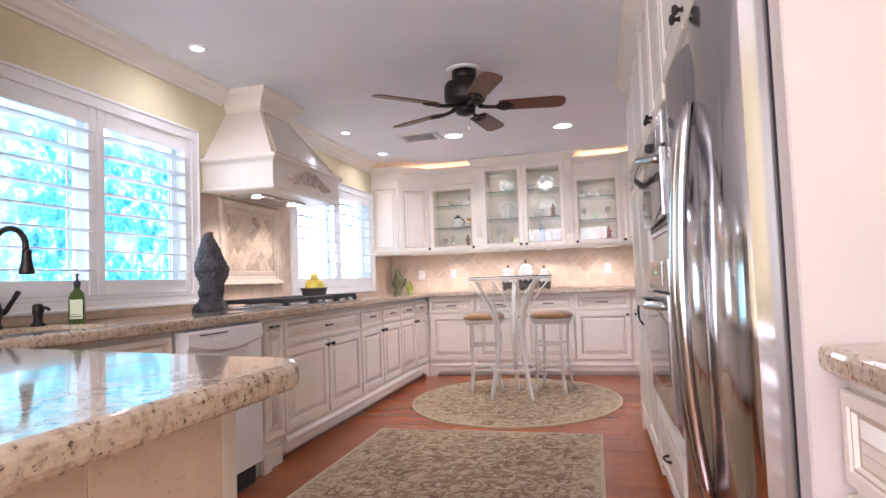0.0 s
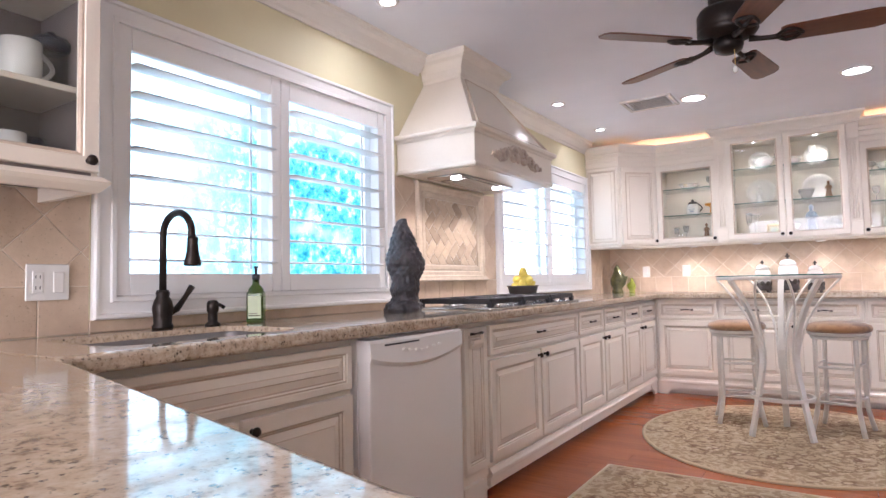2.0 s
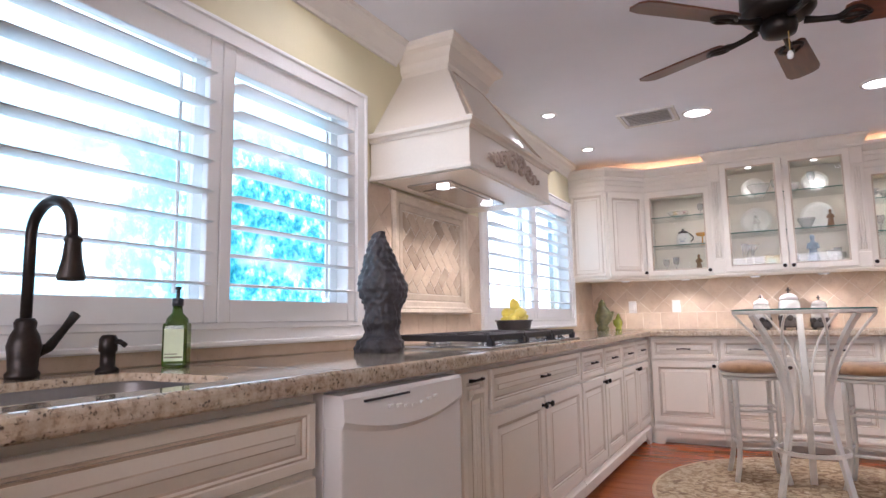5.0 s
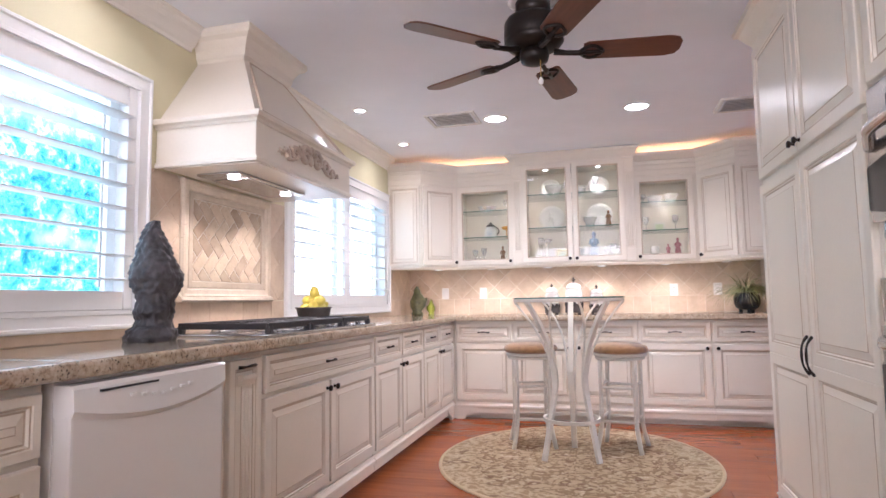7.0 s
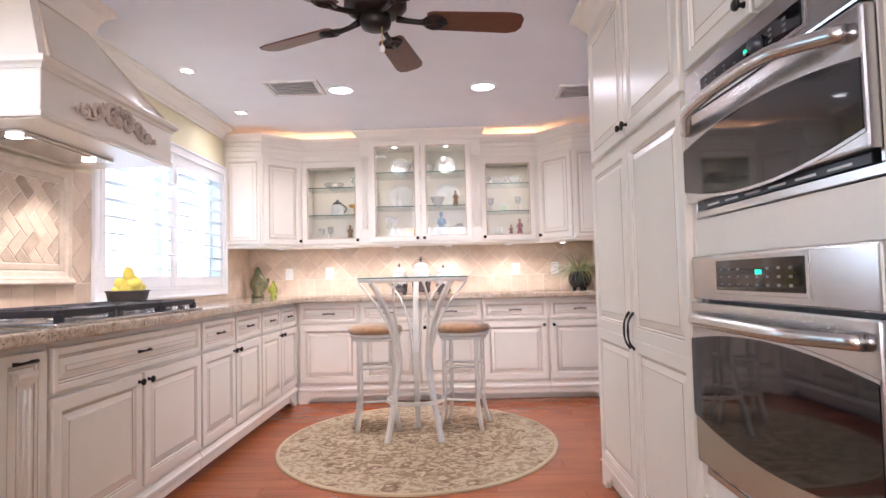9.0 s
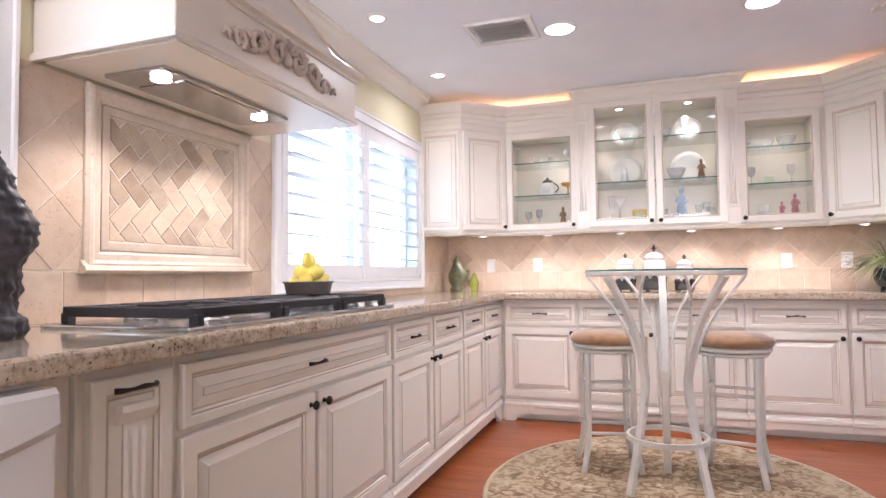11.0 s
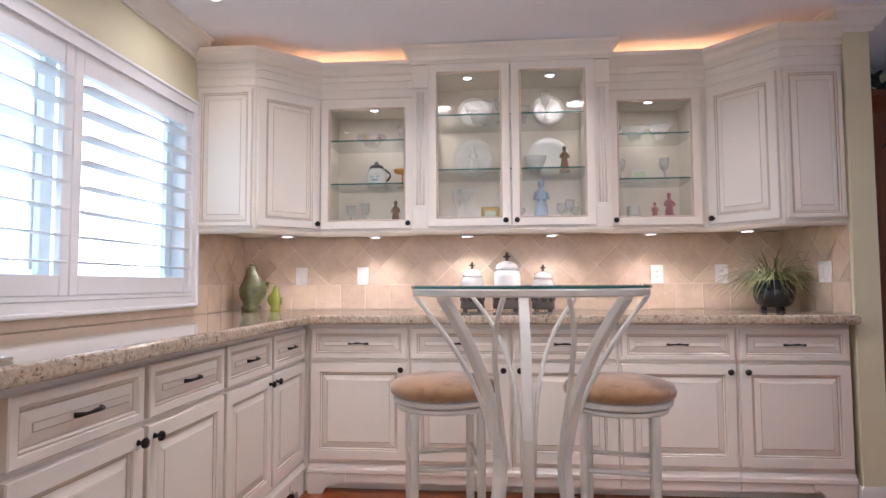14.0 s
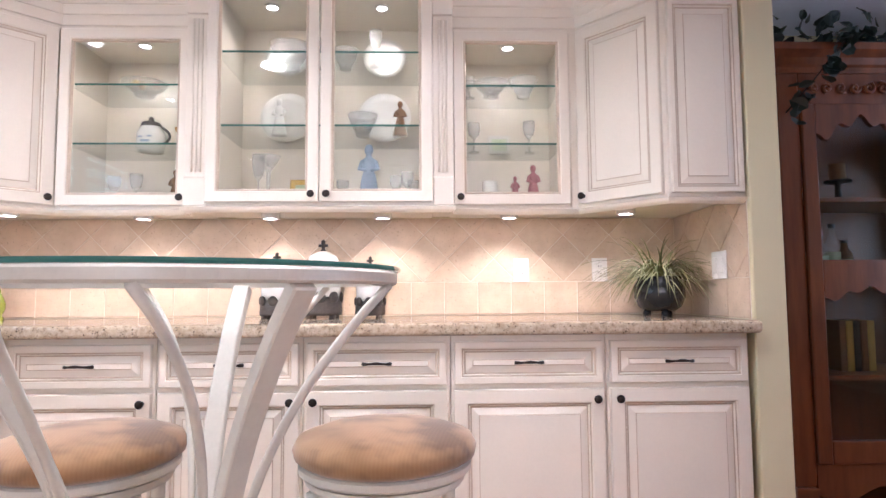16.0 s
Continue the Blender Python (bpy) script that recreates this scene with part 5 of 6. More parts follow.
def wall_piece(name, poly, material, parent, m, joint=0.0012, thick=0.0025):
    """One tile: a clipped outline with a softened face, standing proud of the grout."""
    cx, cy = sum(p[0] for p in poly) / len(poly), sum(p[1] for p in poly) / len(poly)
    key = (material, thick, tuple((round(p[0] - cx, 4), round(p[1] - cy, 4)) for p in poly))
    if key not in tile_shapes:
        def shrunk(d):
            out = []
            for x, y in poly:
                L = math.hypot(x - cx, y - cy)
                k = max(0.2, 1 - d * 1.4 / L)
                out.append(((x - cx) * k, (y - cy) * k))
            return out
        bm = bmesh.new()
        loops = [[bm.verts.new((x, z, y)) for x, y in shrunk(d)] for d, z in ((joint, 0.0), (joint, -thick + 0.0015), (joint + 0.002, -thick))]
        n = len(poly)
        for a, b in zip(loops, loops[1:]):
            for k in range(n):
                bm.faces.new((a[k], a[(k + 1) % n], b[(k + 1) % n], b[k]))
        bm.faces.new(loops[-1])
        ease(bm)
        me = bpy.data.meshes.new(name)
        bm.to_mesh(me), bm.free()
        me.materials.append(M[material])
        tile_shapes[key] = me
    o = new(name, tile_shapes[key])
    o.parent = parent
    o.matrix_basis = m @ pose(cx, 0, cy)
    return o


def tiled(label, m, w, z0, z1, z_row, size=0.16):
    """A stretch of splashback: a row of square tiles below, diagonal tiles above. m: its left end on the wall, facing -y."""
    s = tagged(part("splashback", B((0, -0.003, z0, w, 0.0, z1)), "grout"), label, "splashback", "", "structure")
    s.matrix_basis = m
    face = pose(0, -0.003, 0)
    if z_row > z0:
        n = max(1, round(w / size))
        for i in range(n):
            a, b = w * i / n, w * (i + 1) / n
            wall_piece("tile", [(a, z0), (b, z0), (b, z_row), (a, z_row)], "tile", s, face)
    d = size * math.sqrt(2) / 2
    j = 0
    v = z_row
    while v < z1 + d:
        u = (j % 2) * d
        while u < w + d:
            poly = clip([(u, v - d), (u + d, v), (u, v + d), (u - d, v)], 0, z_row, w, z1)
            if poly and area(poly) > 0.0006:
                wall_piece("tile", poly, "tile", s, face)
            u += 2 * d
        v += d
        j += 1
    return s


SPLASH = "diagonal beige travertine splashback tiles"
tiled(SPLASH, pose(-2.127, BY, 0), 3.376, CT + 0.001, 1.388, 1.08)
tiled(SPLASH, pose(LX, 6.48, 0, 0, 0, 90), 0.655, CT + 0.001, 1.388, 1.08)
tiled(SPLASH, pose(1.254, BY - 0.005, 0, 0, 0, -90), 0.665, CT + 0.001, 1.388, 1.08)
tiled(SPLASH, pose(LX, 0.30, 0, 0, 0, 90), 1.384, CT + 0.001, 1.388, 1.08)
tiled(SPLASH, pose(LX, 3.332, 0, 0, 0, 90), 0.211, 1.081, 1.686, 1.081)
tiled(SPLASH, pose(LX, 4.347, 0, 0, 0, 90), 0.185, 1.081, 1.686, 1.081)
tiled("row of square travertine tiles behind the cooktop", pose(LX, 3.332, 0, 0, 0, 90), 1.20, CT + 0.001, 1.0795, 1.079)
for y0, y1 in ((1.685, 3.33), (4.534, 6.478)):
    s = tagged(part("splashback", B((0, -0.009, CT + 0.001, y1 - y0, 0, 0.966), bev=0.002), "tile"), "low travertine strip under the window", "splashback", "", "structure")
    s.matrix_basis = pose(LX, y0, 0, 0, 0, 90)

# framed herringbone panel
pn = thing("mosaic_panel", "framed travertine herringbone panel above the cooktop", "tile panel", pose(LX, 3.545, 0, 0, 0, 90), kind="structure")
PWD, PZ0, PZ1 = 0.80, 1.085, 1.684
part("backing", B((0.03, -0.004, PZ0 + 0.02, PWD - 0.03, 0, PZ1 - 0.02)), "grout", pn)
part("outer_moulding", ease(nested(PWD, PZ1 - PZ0, [(0, 0), (0, -0.012), (0.008, -0.024), (0.02, -0.026), (0.03, -0.018), (0.05, -0.016), (0.058, -0.010), (0.058, 0)], z=PZ0, hole=True)), "tile_trim", pn)
part("sill_moulding", moulding([(-0.012, 0), (PWD + 0.012, 0)], [(0, PZ0 - 0.012), (0.03, PZ0 - 0.012), (0.036, PZ0 - 0.002), (0.03, PZ0 + 0.01), (0.02, PZ0 + 0.018), (0.012, PZ0 + 0.03), (0, PZ0 + 0.03)]), "tile_trim", pn)
part("inner_band", ease(nested(PWD - 0.12, PZ1 - PZ0 - 0.12, [(0, 0), (0, -0.010), (0.003, -0.012), (0.028, -0.012), (0.031, -0.010), (0.031, 0)], x=0.06, z=PZ0 + 0.06, hole=True)), "tile_trim", pn)
hu0, hv0, hu1, hv1 = 0.093, PZ0 + 0.093, PWD - 0.093, PZ1 - 0.093
S = 0.063
for i in range(-16, 17):
    for j in range(-16, 17):
        for flat in (True, False):
            # bricks of 2 to 1 in a herringbone, turned by 45 degrees
            k = (i + j) % 4
            if flat and k == 0:
                quad = [(i, j), (i + 2, j), (i + 2, j + 1), (i, j + 1)]
            elif not flat and k == 2:
                quad = [(i, j), (i + 1, j), (i + 1, j + 2), (i, j + 2)]
            else:
                continue
            c45 = math.sqrt(0.5) * S
            poly = clip([((a - b) * c45 + 0.40, (a + b) * c45 + 1.385) for a, b in quad], hu0, hv0, hu1, hv1)
            if poly and area(poly) > 0.0003:
                wall_piece("tile", poly, "panel_tile", pn, pose(0, -0.004, 0), 0.0028, 0.003)

# travertine slabs on the peninsula's end and sides
for m, w in ((pose(-0.24, -0.235, 0, 0, 0, 90), 1.05), (pose(-0.36, 0.955, 0, 0, 0, 165.96), 1.16), (pose(-1.90, -0.24, 0), 1.65)):
    for r in range(3):
        n = 4
        for i in range(-1, n):
            a, b = max(0, (i + 0.5 * (r % 2)) * w / n), min(w, (i + 1 + 0.5 * (r % 2)) * w / n)
            if b - a > 0.03:
                wall_piece("tile", [(a, r * 0.289), (b, r * 0.289), (b, (r + 1) * 0.289), (a, (r + 1) * 0.289)], "tile", pen_base, m, 0.002, 0.004)


# ---- plates on the splashback ----
def wall_plate(label, m, w, switches):
    p = thing("wall_plate", label, "outlet", m, "wall plates")
    part("plate", B((-w / 2, -0.006, -0.057, w / 2, 0, 0.057), bev=0.002), "white_plastic", p)
    for x, kind in switches:
        if kind == "rocker":
            part("rocker", B((x - 0.016, -0.010, -0.033, x + 0.016, -0.006, 0.033), bev=0.002), "white_plastic", p)
        else:
            part("socket", B((x - 0.016, -0.009, -0.034, x + 0.016, -0.006, 0.034), bev=0.002), "white_plastic", p)
            for z in (-0.017, 0.017):
                for dx in (-0.006, 0.006):
                    part("slot", B((x + dx - 0.0012, -0.0096, z - 0.005, x + dx + 0.0012, -0.009, z + 0.005)), "dark", p)


WF = BY - 0.0095
for x in (-1.737, -1.338):
    wall_plate("white switch plate on the tiled splashback", pose(x, WF, 1.135), 0.075, [(0, "rocker")])
wall_plate("white outlet plate on the tiled splashback", pose(0.493, WF, 1.135), 0.075, [(0, "socket")])
wall_plate("white outlet plate behind the potted grass", pose(0.875, WF, 1.135), 0.075, [(0, "socket")])
wall_plate("white double switch plate beside the potted grass", pose(1.254 - 0.0095, 6.68, 1.135, 0, 0, -90), 0.12, [(-0.027, "rocker"), (0.027, "rocker")])
wall_plate("white outlet and switch plate beside the window", pose(LX + 0.0095, 1.555, 1.094, 0, 0, 90), 0.125, [(-0.03, "socket"), (0.03, "rocker")])

# ---- glazed wall cabinet beside the window ----
wc = thing("wall_cabinet", "antique white wall cabinet with a glass door of mugs", "cabinet", pose(-1.80, 0.48, 0, 0, 0, 90))
WW, t = 1.065, 0.018
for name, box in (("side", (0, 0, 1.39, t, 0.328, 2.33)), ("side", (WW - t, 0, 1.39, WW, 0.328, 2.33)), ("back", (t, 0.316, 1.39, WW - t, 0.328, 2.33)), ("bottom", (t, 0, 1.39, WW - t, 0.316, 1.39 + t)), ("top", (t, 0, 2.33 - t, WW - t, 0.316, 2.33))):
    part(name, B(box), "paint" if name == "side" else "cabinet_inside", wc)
glass_door(wc, 0.004, 1.40, WW / 2 - 0.006, 0.92, (0.03, 0.03))
glass_door(wc, WW / 2 + 0.002, 1.40, WW / 2 - 0.006, 0.92, (WW / 2 - 0.036, 0.03))
part("shelf", B((t, 0.02, 1.627, WW - t, 0.314, 1.645), bev=0.002), "paint", wc)
part("shelf", B((t, 0.02, 1.925, WW - t, 0.314, 1.943), bev=0.002), "paint", wc)
# dark sheets added over the inner sides, as shade
part("lining", B((WW - t - 0.004, 0.002, 1.409, WW - t, 0.315, 2.31), (t, 0.002, 1.409, t + 0.004, 0.315, 2.31)), "cabinet_inside", wc, "dark sheets added for the shade inside")
part("light_rail", moulding([(0, 0), (WW, 0), (WW, 0.328)], [(-0.02, 1.345), (0.004, 1.345), (0.02, 1.362), (0.028, 1.374), (0.012, 1.3895), (-0.02, 1.3895)]), "paint", wc)
part("crown", moulding([(0, 0), (WW, 0), (WW, 0.328)], [(-0.02, 2.325), (0.006, 2.325), (0.012, 2.345), (0.05, 2.40), (0.07, 2.41), (0.075, 2.438), (-0.02, 2.438)]), "paint", wc)


# ---- small things ----
def turned(name, label, category, profile, material, m, seg=24, group=""):
    return tagged(part(name, lathe(profile, seg, m=Matrix.Identity(4)), material, None, "", True, m), label, category, group)


def mug(label, x, y, z, r, h, material):
    g = thing("mug", label, "mug", pose(x, y, z), "mugs")
    part("cup", lathe([(0, 0), (r * 0.85, 0), (r * 0.95, h * 0.1), (r, h * 0.5), (r * 0.98, h), (r * 0.92, h), (r * 0.92, h * 0.12), (0, h * 0.1)], 24), material, g, smooth=True)
    part("handle", tube(arc(lambda t: (0, r * 0.93 + r * 0.6 * math.sin(math.pi * t), h * (0.2 + 0.65 * t)), 12), 0.007, 8), material, g, smooth=True)


mug("white china mug with a handle on a shelf", -1.93, 1.395, 1.6455, 0.055, 0.125, "china")
mug("white patterned mug in the wall cabinet", -1.92, 1.365, 1.4085, 0.045, 0.095, "china")
mug("dark mug in the wall cabinet", -1.93, 1.425, 1.4085, 0.038, 0.09, "dark")
cf = thing("coffee_press", "glass coffee press with a dark lid", "coffee press", pose(-1.95, 1.482, 1.6455))
part("beaker", lathe([(0, 0), (0.045, 0), (0.045, 0.13), (0.042, 0.13), (0.042, 0.004), (0, 0.004)], 24), "clear", cf)
part("lid", lathe([(0, 0.13), (0.05, 0.13), (0.052, 0.15), (0.045, 0.165), (0.012, 0.17), (0.012, 0.185), (0, 0.187)], 24), "dark", cf, smooth=True)
part("handle", tube(arc(lambda t: (0, 0.046 + 0.04 * math.sin(math.pi * t), 0.02 + 0.11 * t), 10), 0.009, 8), "dark", cf, smooth=True)
turned("small_dish", "small painted dish in the wall cabinet", "dish", [(0, 0), (0.03, 0), (0.055, 0.02), (0.052, 0.022), (0.028, 0.005), (0, 0.005)], "rose", pose(-1.88, 1.462, 1.4085))

# tap, soap pump, bottle
tap = thing("kitchen_tap", "dark bronze gooseneck tap with a pull-down spray", "tap", pose(-2.05, 1.90, CT))
part("base", lathe([(0, 0), (0.034, 0), (0.036, 0.012), (0.030, 0.02), (0.032, 0.05), (0.036, 0.075), (0.030, 0.10), (0.022, 0.115), (0.024, 0.13), (0.018, 0.14), (0, 0.14)], 24), "bronze", tap, smooth=True)
part("neck", tube([(0, 0, 0.13), (0, 0, 0.335)] + arc(lambda t: (0.085 - 0.085 * math.cos(math.pi * t), 0, 0.335 + 0.075 * math.sin(math.pi * t)), 16)[1:] + [(0.173, 0, 0.31)], 0.0125, 12), "bronze", tap, smooth=True)
part("spray_head", lathe([(0, 0), (0.027, 0), (0.029, 0.008), (0.020, 0.05), (0.017, 0.085), (0.019, 0.09), (0.016, 0.10), (0, 0.10)], 20, m=pose(0.176, 0, 0.22)), "bronze", tap, smooth=True)
lev = part("lever", tube([(0, 0.025, 0.06), (0, 0.055, 0.07), (0, 0.09, 0.115), (0, 0.115, 0.15)], [0.016, 0.012, 0.009, 0.012], 10), "bronze", tap, smooth=True)
pump = thing("soap_pump", "dark bronze built-in soap pump beside the sink", "soap pump", pose(-2.03, 2.09, CT))
part("base", lathe([(0, 0), (0.028, 0), (0.028, 0.008), (0.018, 0.015), (0.018, 0.05), (0.022, 0.055), (0.022, 0.085), (0.016, 0.095), (0, 0.097)], 20), "bronze", pump, smooth=True)
part("spout", tube([(0, 0, 0.075), (0.03, 0.012, 0.078), (0.045, 0.018, 0.068)], 0.007, 8), "bronze", pump, smooth=True)
bt = thing("soap_bottle", "green glass soap bottle with a dark pump", "bottle", pose(-2.02, 2.285, CT, 0, 0, 40) @ Matrix.Diagonal((0.92, 0.92, 0.86, 1)))
bm = B((-0.036, -0.036, 0, 0.036, 0.036, 0.145), bev=0.009, seg=2)
part("glass", bm, "bottle", bt)
part("shoulder", lathe([(0.034, 0.144), (0.032, 0.158), (0.016, 0.178), (0.014, 0.20), (0, 0.20)], 20), "bottle", bt, smooth=True)
part("label", B((-0.028, -0.0375, 0.02, 0.028, -0.0365, 0.125)), "label", bt)
part("label_bar", B((-0.025, -0.0382, 0.03, 0.025, -0.0376, 0.036), (-0.025, -0.0382, 0.042, 0.012, -0.0376, 0.045)), "green_ceramic", bt)
part("pump", lathe([(0, 0.20), (0.017, 0.20), (0.017, 0.225), (0.006, 0.228), (0.006, 0.255), (0.01, 0.257), (0.01, 0.265), (0, 0.266)], 16), "dark", bt, smooth=True)


def carved_figure():
    """The tall carved bird-like stone figure beside the cooktop: one plain mesh."""
    profile = [(0.0, 0.0), (0.088, 0.0), (0.094, 0.018), (0.086, 0.045), (0.068, 0.06), (0.064, 0.085), (0.072, 0.11), (0.066, 0.14), (0.068, 0.18), (0.080, 0.215), (0.086, 0.25), (0.082, 0.285), (0.070, 0.32), (0.058, 0.36), (0.047, 0.395), (0.036, 0.425), (0.024, 0.45), (0.018, 0.465), (0.0, 0.472)]
    fine = []
    for (r0, z0), (r1, z1) in zip(profile, profile[1:]):
        for k in range(6):
            fine.append((r0 + (r1 - r0) * k / 6, z0 + (z1 - z0) * k / 6))
    fine.append(profile[-1])
    bm = lathe(fine, 96)
    for v in bm.verts:
        z, a = v.co.z, math.atan2(v.co.y, v.co.x)
        d = Vector((v.co.x, v.co.y, 0))
        if d.length < 1e-4:
            continue
        row = z / 0.026
        lap = row - math.floor(row)
        scale_mark = 0.008 * (1 - lap) * abs(math.cos(6 * a + (math.floor(row) % 2) * math.pi / 2)) if z > 0.19 else 0.004 * abs(math.sin(8 * a + 30 * z))
        lump = noise.noise(v.co * 20) * 0.008 + noise.noise(v.co * 60) * 0.006
        wing = 0.014 * max(0, math.cos(2 * a)) * max(0, 1 - abs(z - 0.24) / 0.10)
        v.co += d.normalized() * (scale_mark + lump + wing)
        v.co.x += 0.016 * math.sin(z * 8) + 0.02 * max(0, (z - 0.38) / 0.09) ** 2
    return bm


tagged(part("carved_statue", carved_figure(), "slate", None, "", True, pose(-1.86, 3.06, CT, 0, 0, 50)), "dark carved stone figure standing beside the cooktop", "statue")

# lemons
bowl = thing("fruit_bowl", "dark metal bowl on the cooktop grate", "bowl", pose(-1.87, 4.44, CT + 0.0585))
part("dish", lathe([(0, 0.0), (0.092, 0.0), (0.096, 0.008), (0.104, 0.046), (0.112, 0.05), (0.110, 0.055), (0.098, 0.048), (0.090, 0.012), (0, 0.010)], 36), "pewter", bowl, smooth=True)
LEM = [(0.05, 0.0, 0.062), (-0.025, 0.045, 0.062), (-0.03, -0.045, 0.062), (0.03, 0.055, 0.075), (0.025, -0.058, 0.075), (0.0, 0.0, 0.115), (0.055, -0.03, 0.108), (-0.045, 0.01, 0.110), (0.01, 0.04, 0.122), (0.01, -0.01, 0.158)]
bm = lathe([(0, -0.042), (0.006, -0.040), (0.012, -0.034), (0.026, -0.022), (0.032, 0), (0.026, 0.022), (0.012, 0.034), (0.006, 0.041), (0, 0.043)], 18)
lemon = None
for i, (x, y, z) in enumerate(LEM):
    m = pose(-1.87 + x, 4.44 + y, CT + 0.0435 + z, 70 + 31 * i, 40 * i, 57 * i)
    if lemon is None:
        lemon = tagged(part("lemon", bm, "lemon", None, "", True, m), "ripe yellow lemon piled in the bowl", "lemon", "lemons")
    else:
        copy_thing(lemon, m)


def rooster(name, label, x, y, h, material, rz):
    k = h / 0.29
    bm = lathe([(0, 0), (0.055 * k, 0), (0.058 * k, 0.02 * k), (0.045 * k, 0.04 * k), (0.062 * k, 0.09 * k), (0.064 * k, 0.14 * k), (0.045 * k, 0.19 * k), (0.030 * k, 0.225 * k), (0.030 * k, 0.25 * k), (0.018 * k, 0.272 * k), (0, 0.28 * k)], 24)
    for v in bm.verts:
        if v.co.z > 0.05 * k:
            v.co.x *= 1.15
            v.co.x += 0.03 * k * max(0, 1 - abs(v.co.z / k - 0.13) / 0.09) * (1 if v.co.x > 0 else 0)
        v.co += Vector((noise.noise(v.co * 40), noise.noise(v.co * 40 + Vector((5, 0, 0))), 0)) * 0.006 * k
    tube([(0.05 * k, 0, 0.12 * k), (0.085 * k, 0, 0.15 * k), (0.10 * k, 0, 0.175 * k)], [0.03 * k, 0.024 * k, 0.008 * k], 8, bm)
    tube([(-0.02 * k, 0, 0.26 * k), (0, 0, 0.287 * k), (0.015 * k, 0, 0.275 * k)], [0.006 * k, 0.010 * k, 0.006 * k], 8, bm)
    tagged(part(name, bm, material, None, "", True, pose(x, y, CT, 0, 0, rz)), label, "figurine")


rooster("ceramic_rooster", "olive green ceramic rooster in the worktop corner", -1.975, 6.90, 0.29, "green_ceramic", 15)
rooster("glass_bird", "small lime green bird figurine on the worktop", -1.83, 6.91, 0.155, "lime_glass", 160)


def canister(x, y, k):
    c = thing("canister", "white ceramic canister with a dark pewter base and finial", "canister", pose(x, y, CT), "canisters")
    part("base", lathe([(0, 0.012 * k), (0.082 * k, 0.012 * k), (0.084 * k, 0.025 * k), (0.080 * k, 0.085 * k), (0.074 * k, 0.092 * k), (0, 0.092 * k)], 32), "pewter", c, smooth=True)
    for i in range(8):
        a = 45 * i
        part("scallop", lathe([(0, -0.008), (0.022 * k, -0.005), (0.026 * k, 0.0), (0.018 * k, 0.006), (0, 0.008)], 12, m=pose(0, 0, 0, 0, 0, a) @ pose(0.079 * k, 0, 0.088 * k, 0, 90, 0)), "pewter", c, smooth=True)
    for a in (45, 135, 225, 315):
        part("foot", lathe([(0, 0), (0.014 * k, 0), (0.016 * k, 0.006 * k), (0.012 * k, 0.016 * k), (0, 0.016 * k)], 12, m=pose(0, 0, 0, 0, 0, a) @ pose(0.07 * k, 0, 0)), "pewter", c, smooth=True)
    part("jar", lathe([(0, 0.09 * k), (0.074 * k, 0.09 * k), (0.078 * k, 0.14 * k), (0.078 * k, 0.20 * k), (0.070 * k, 0.225 * k), (0.060 * k, 0.232 * k), (0, 0.232 * k)], 32), "china", c, smooth=True)
    lid = part("lid", lathe([(0, 0.231 * k), (0.066 * k, 0.233 * k), (0.068 * k, 0.245 * k), (0.058 * k, 0.268 * k), (0.03 * k, 0.285 * k), (0.012 * k, 0.290 * k), (0, 0.29 * k)], 32), "china", c, smooth=True)
    bm = lathe([(0, 0.287 * k), (0.016 * k, 0.288 * k), (0.008 * k, 0.298 * k), (0.007 * k, 0.305 * k), (0.013 * k, 0.313 * k), (0.008 * k, 0.322 * k), (0.010 * k, 0.332 * k), (0, 0.342 * k)], 14)
    tube([(-0.020 * k, 0, 0.314 * k), (0.020 * k, 0, 0.314 * k)], 0.006 * k, 8, bm)
    part("finial", bm, "pewter", lid, smooth=True)


canister(-0.632, 6.94, 0.86)
canister(-0.425, 6.93, 1.02)
canister(-0.215, 6.92, 0.80)

# potted grass
pt = thing("potted_grass", "arching variegated grass in a black fluted pot", "potted plant", pose(1.06, 6.86, CT))
bm = lathe([(0, 0.022), (0.062, 0.022), (0.086, 0.04), (0.102, 0.08), (0.102, 0.13), (0.090, 0.16), (0.096, 0.17), (0.088, 0.172), (0.08, 0.15), (0, 0.148)], 48)
for v in bm.verts:
    a = math.atan2(v.co.y, v.co.x)
    if 0.03 < v.co.z < 0.155:
        k = 1 + 0.045 * abs(math.sin(5 * a))
        v.co.x, v.co.y = v.co.x * k, v.co.y * k
part("pot", bm, "pot", pt, "black fluted ceramic pot", True)
for a in (30, 150, 270):
    part("foot", lathe([(0, 0), (0.016, 0), (0.018, 0.012), (0.012, 0.026), (0, 0.026)], 12, m=pose(0, 0, 0, 0, 0, a) @ pose(0.055, 0, 0)), "pot", pt, smooth=True)
rnd = random.Random(11)
bm = bmesh.new()
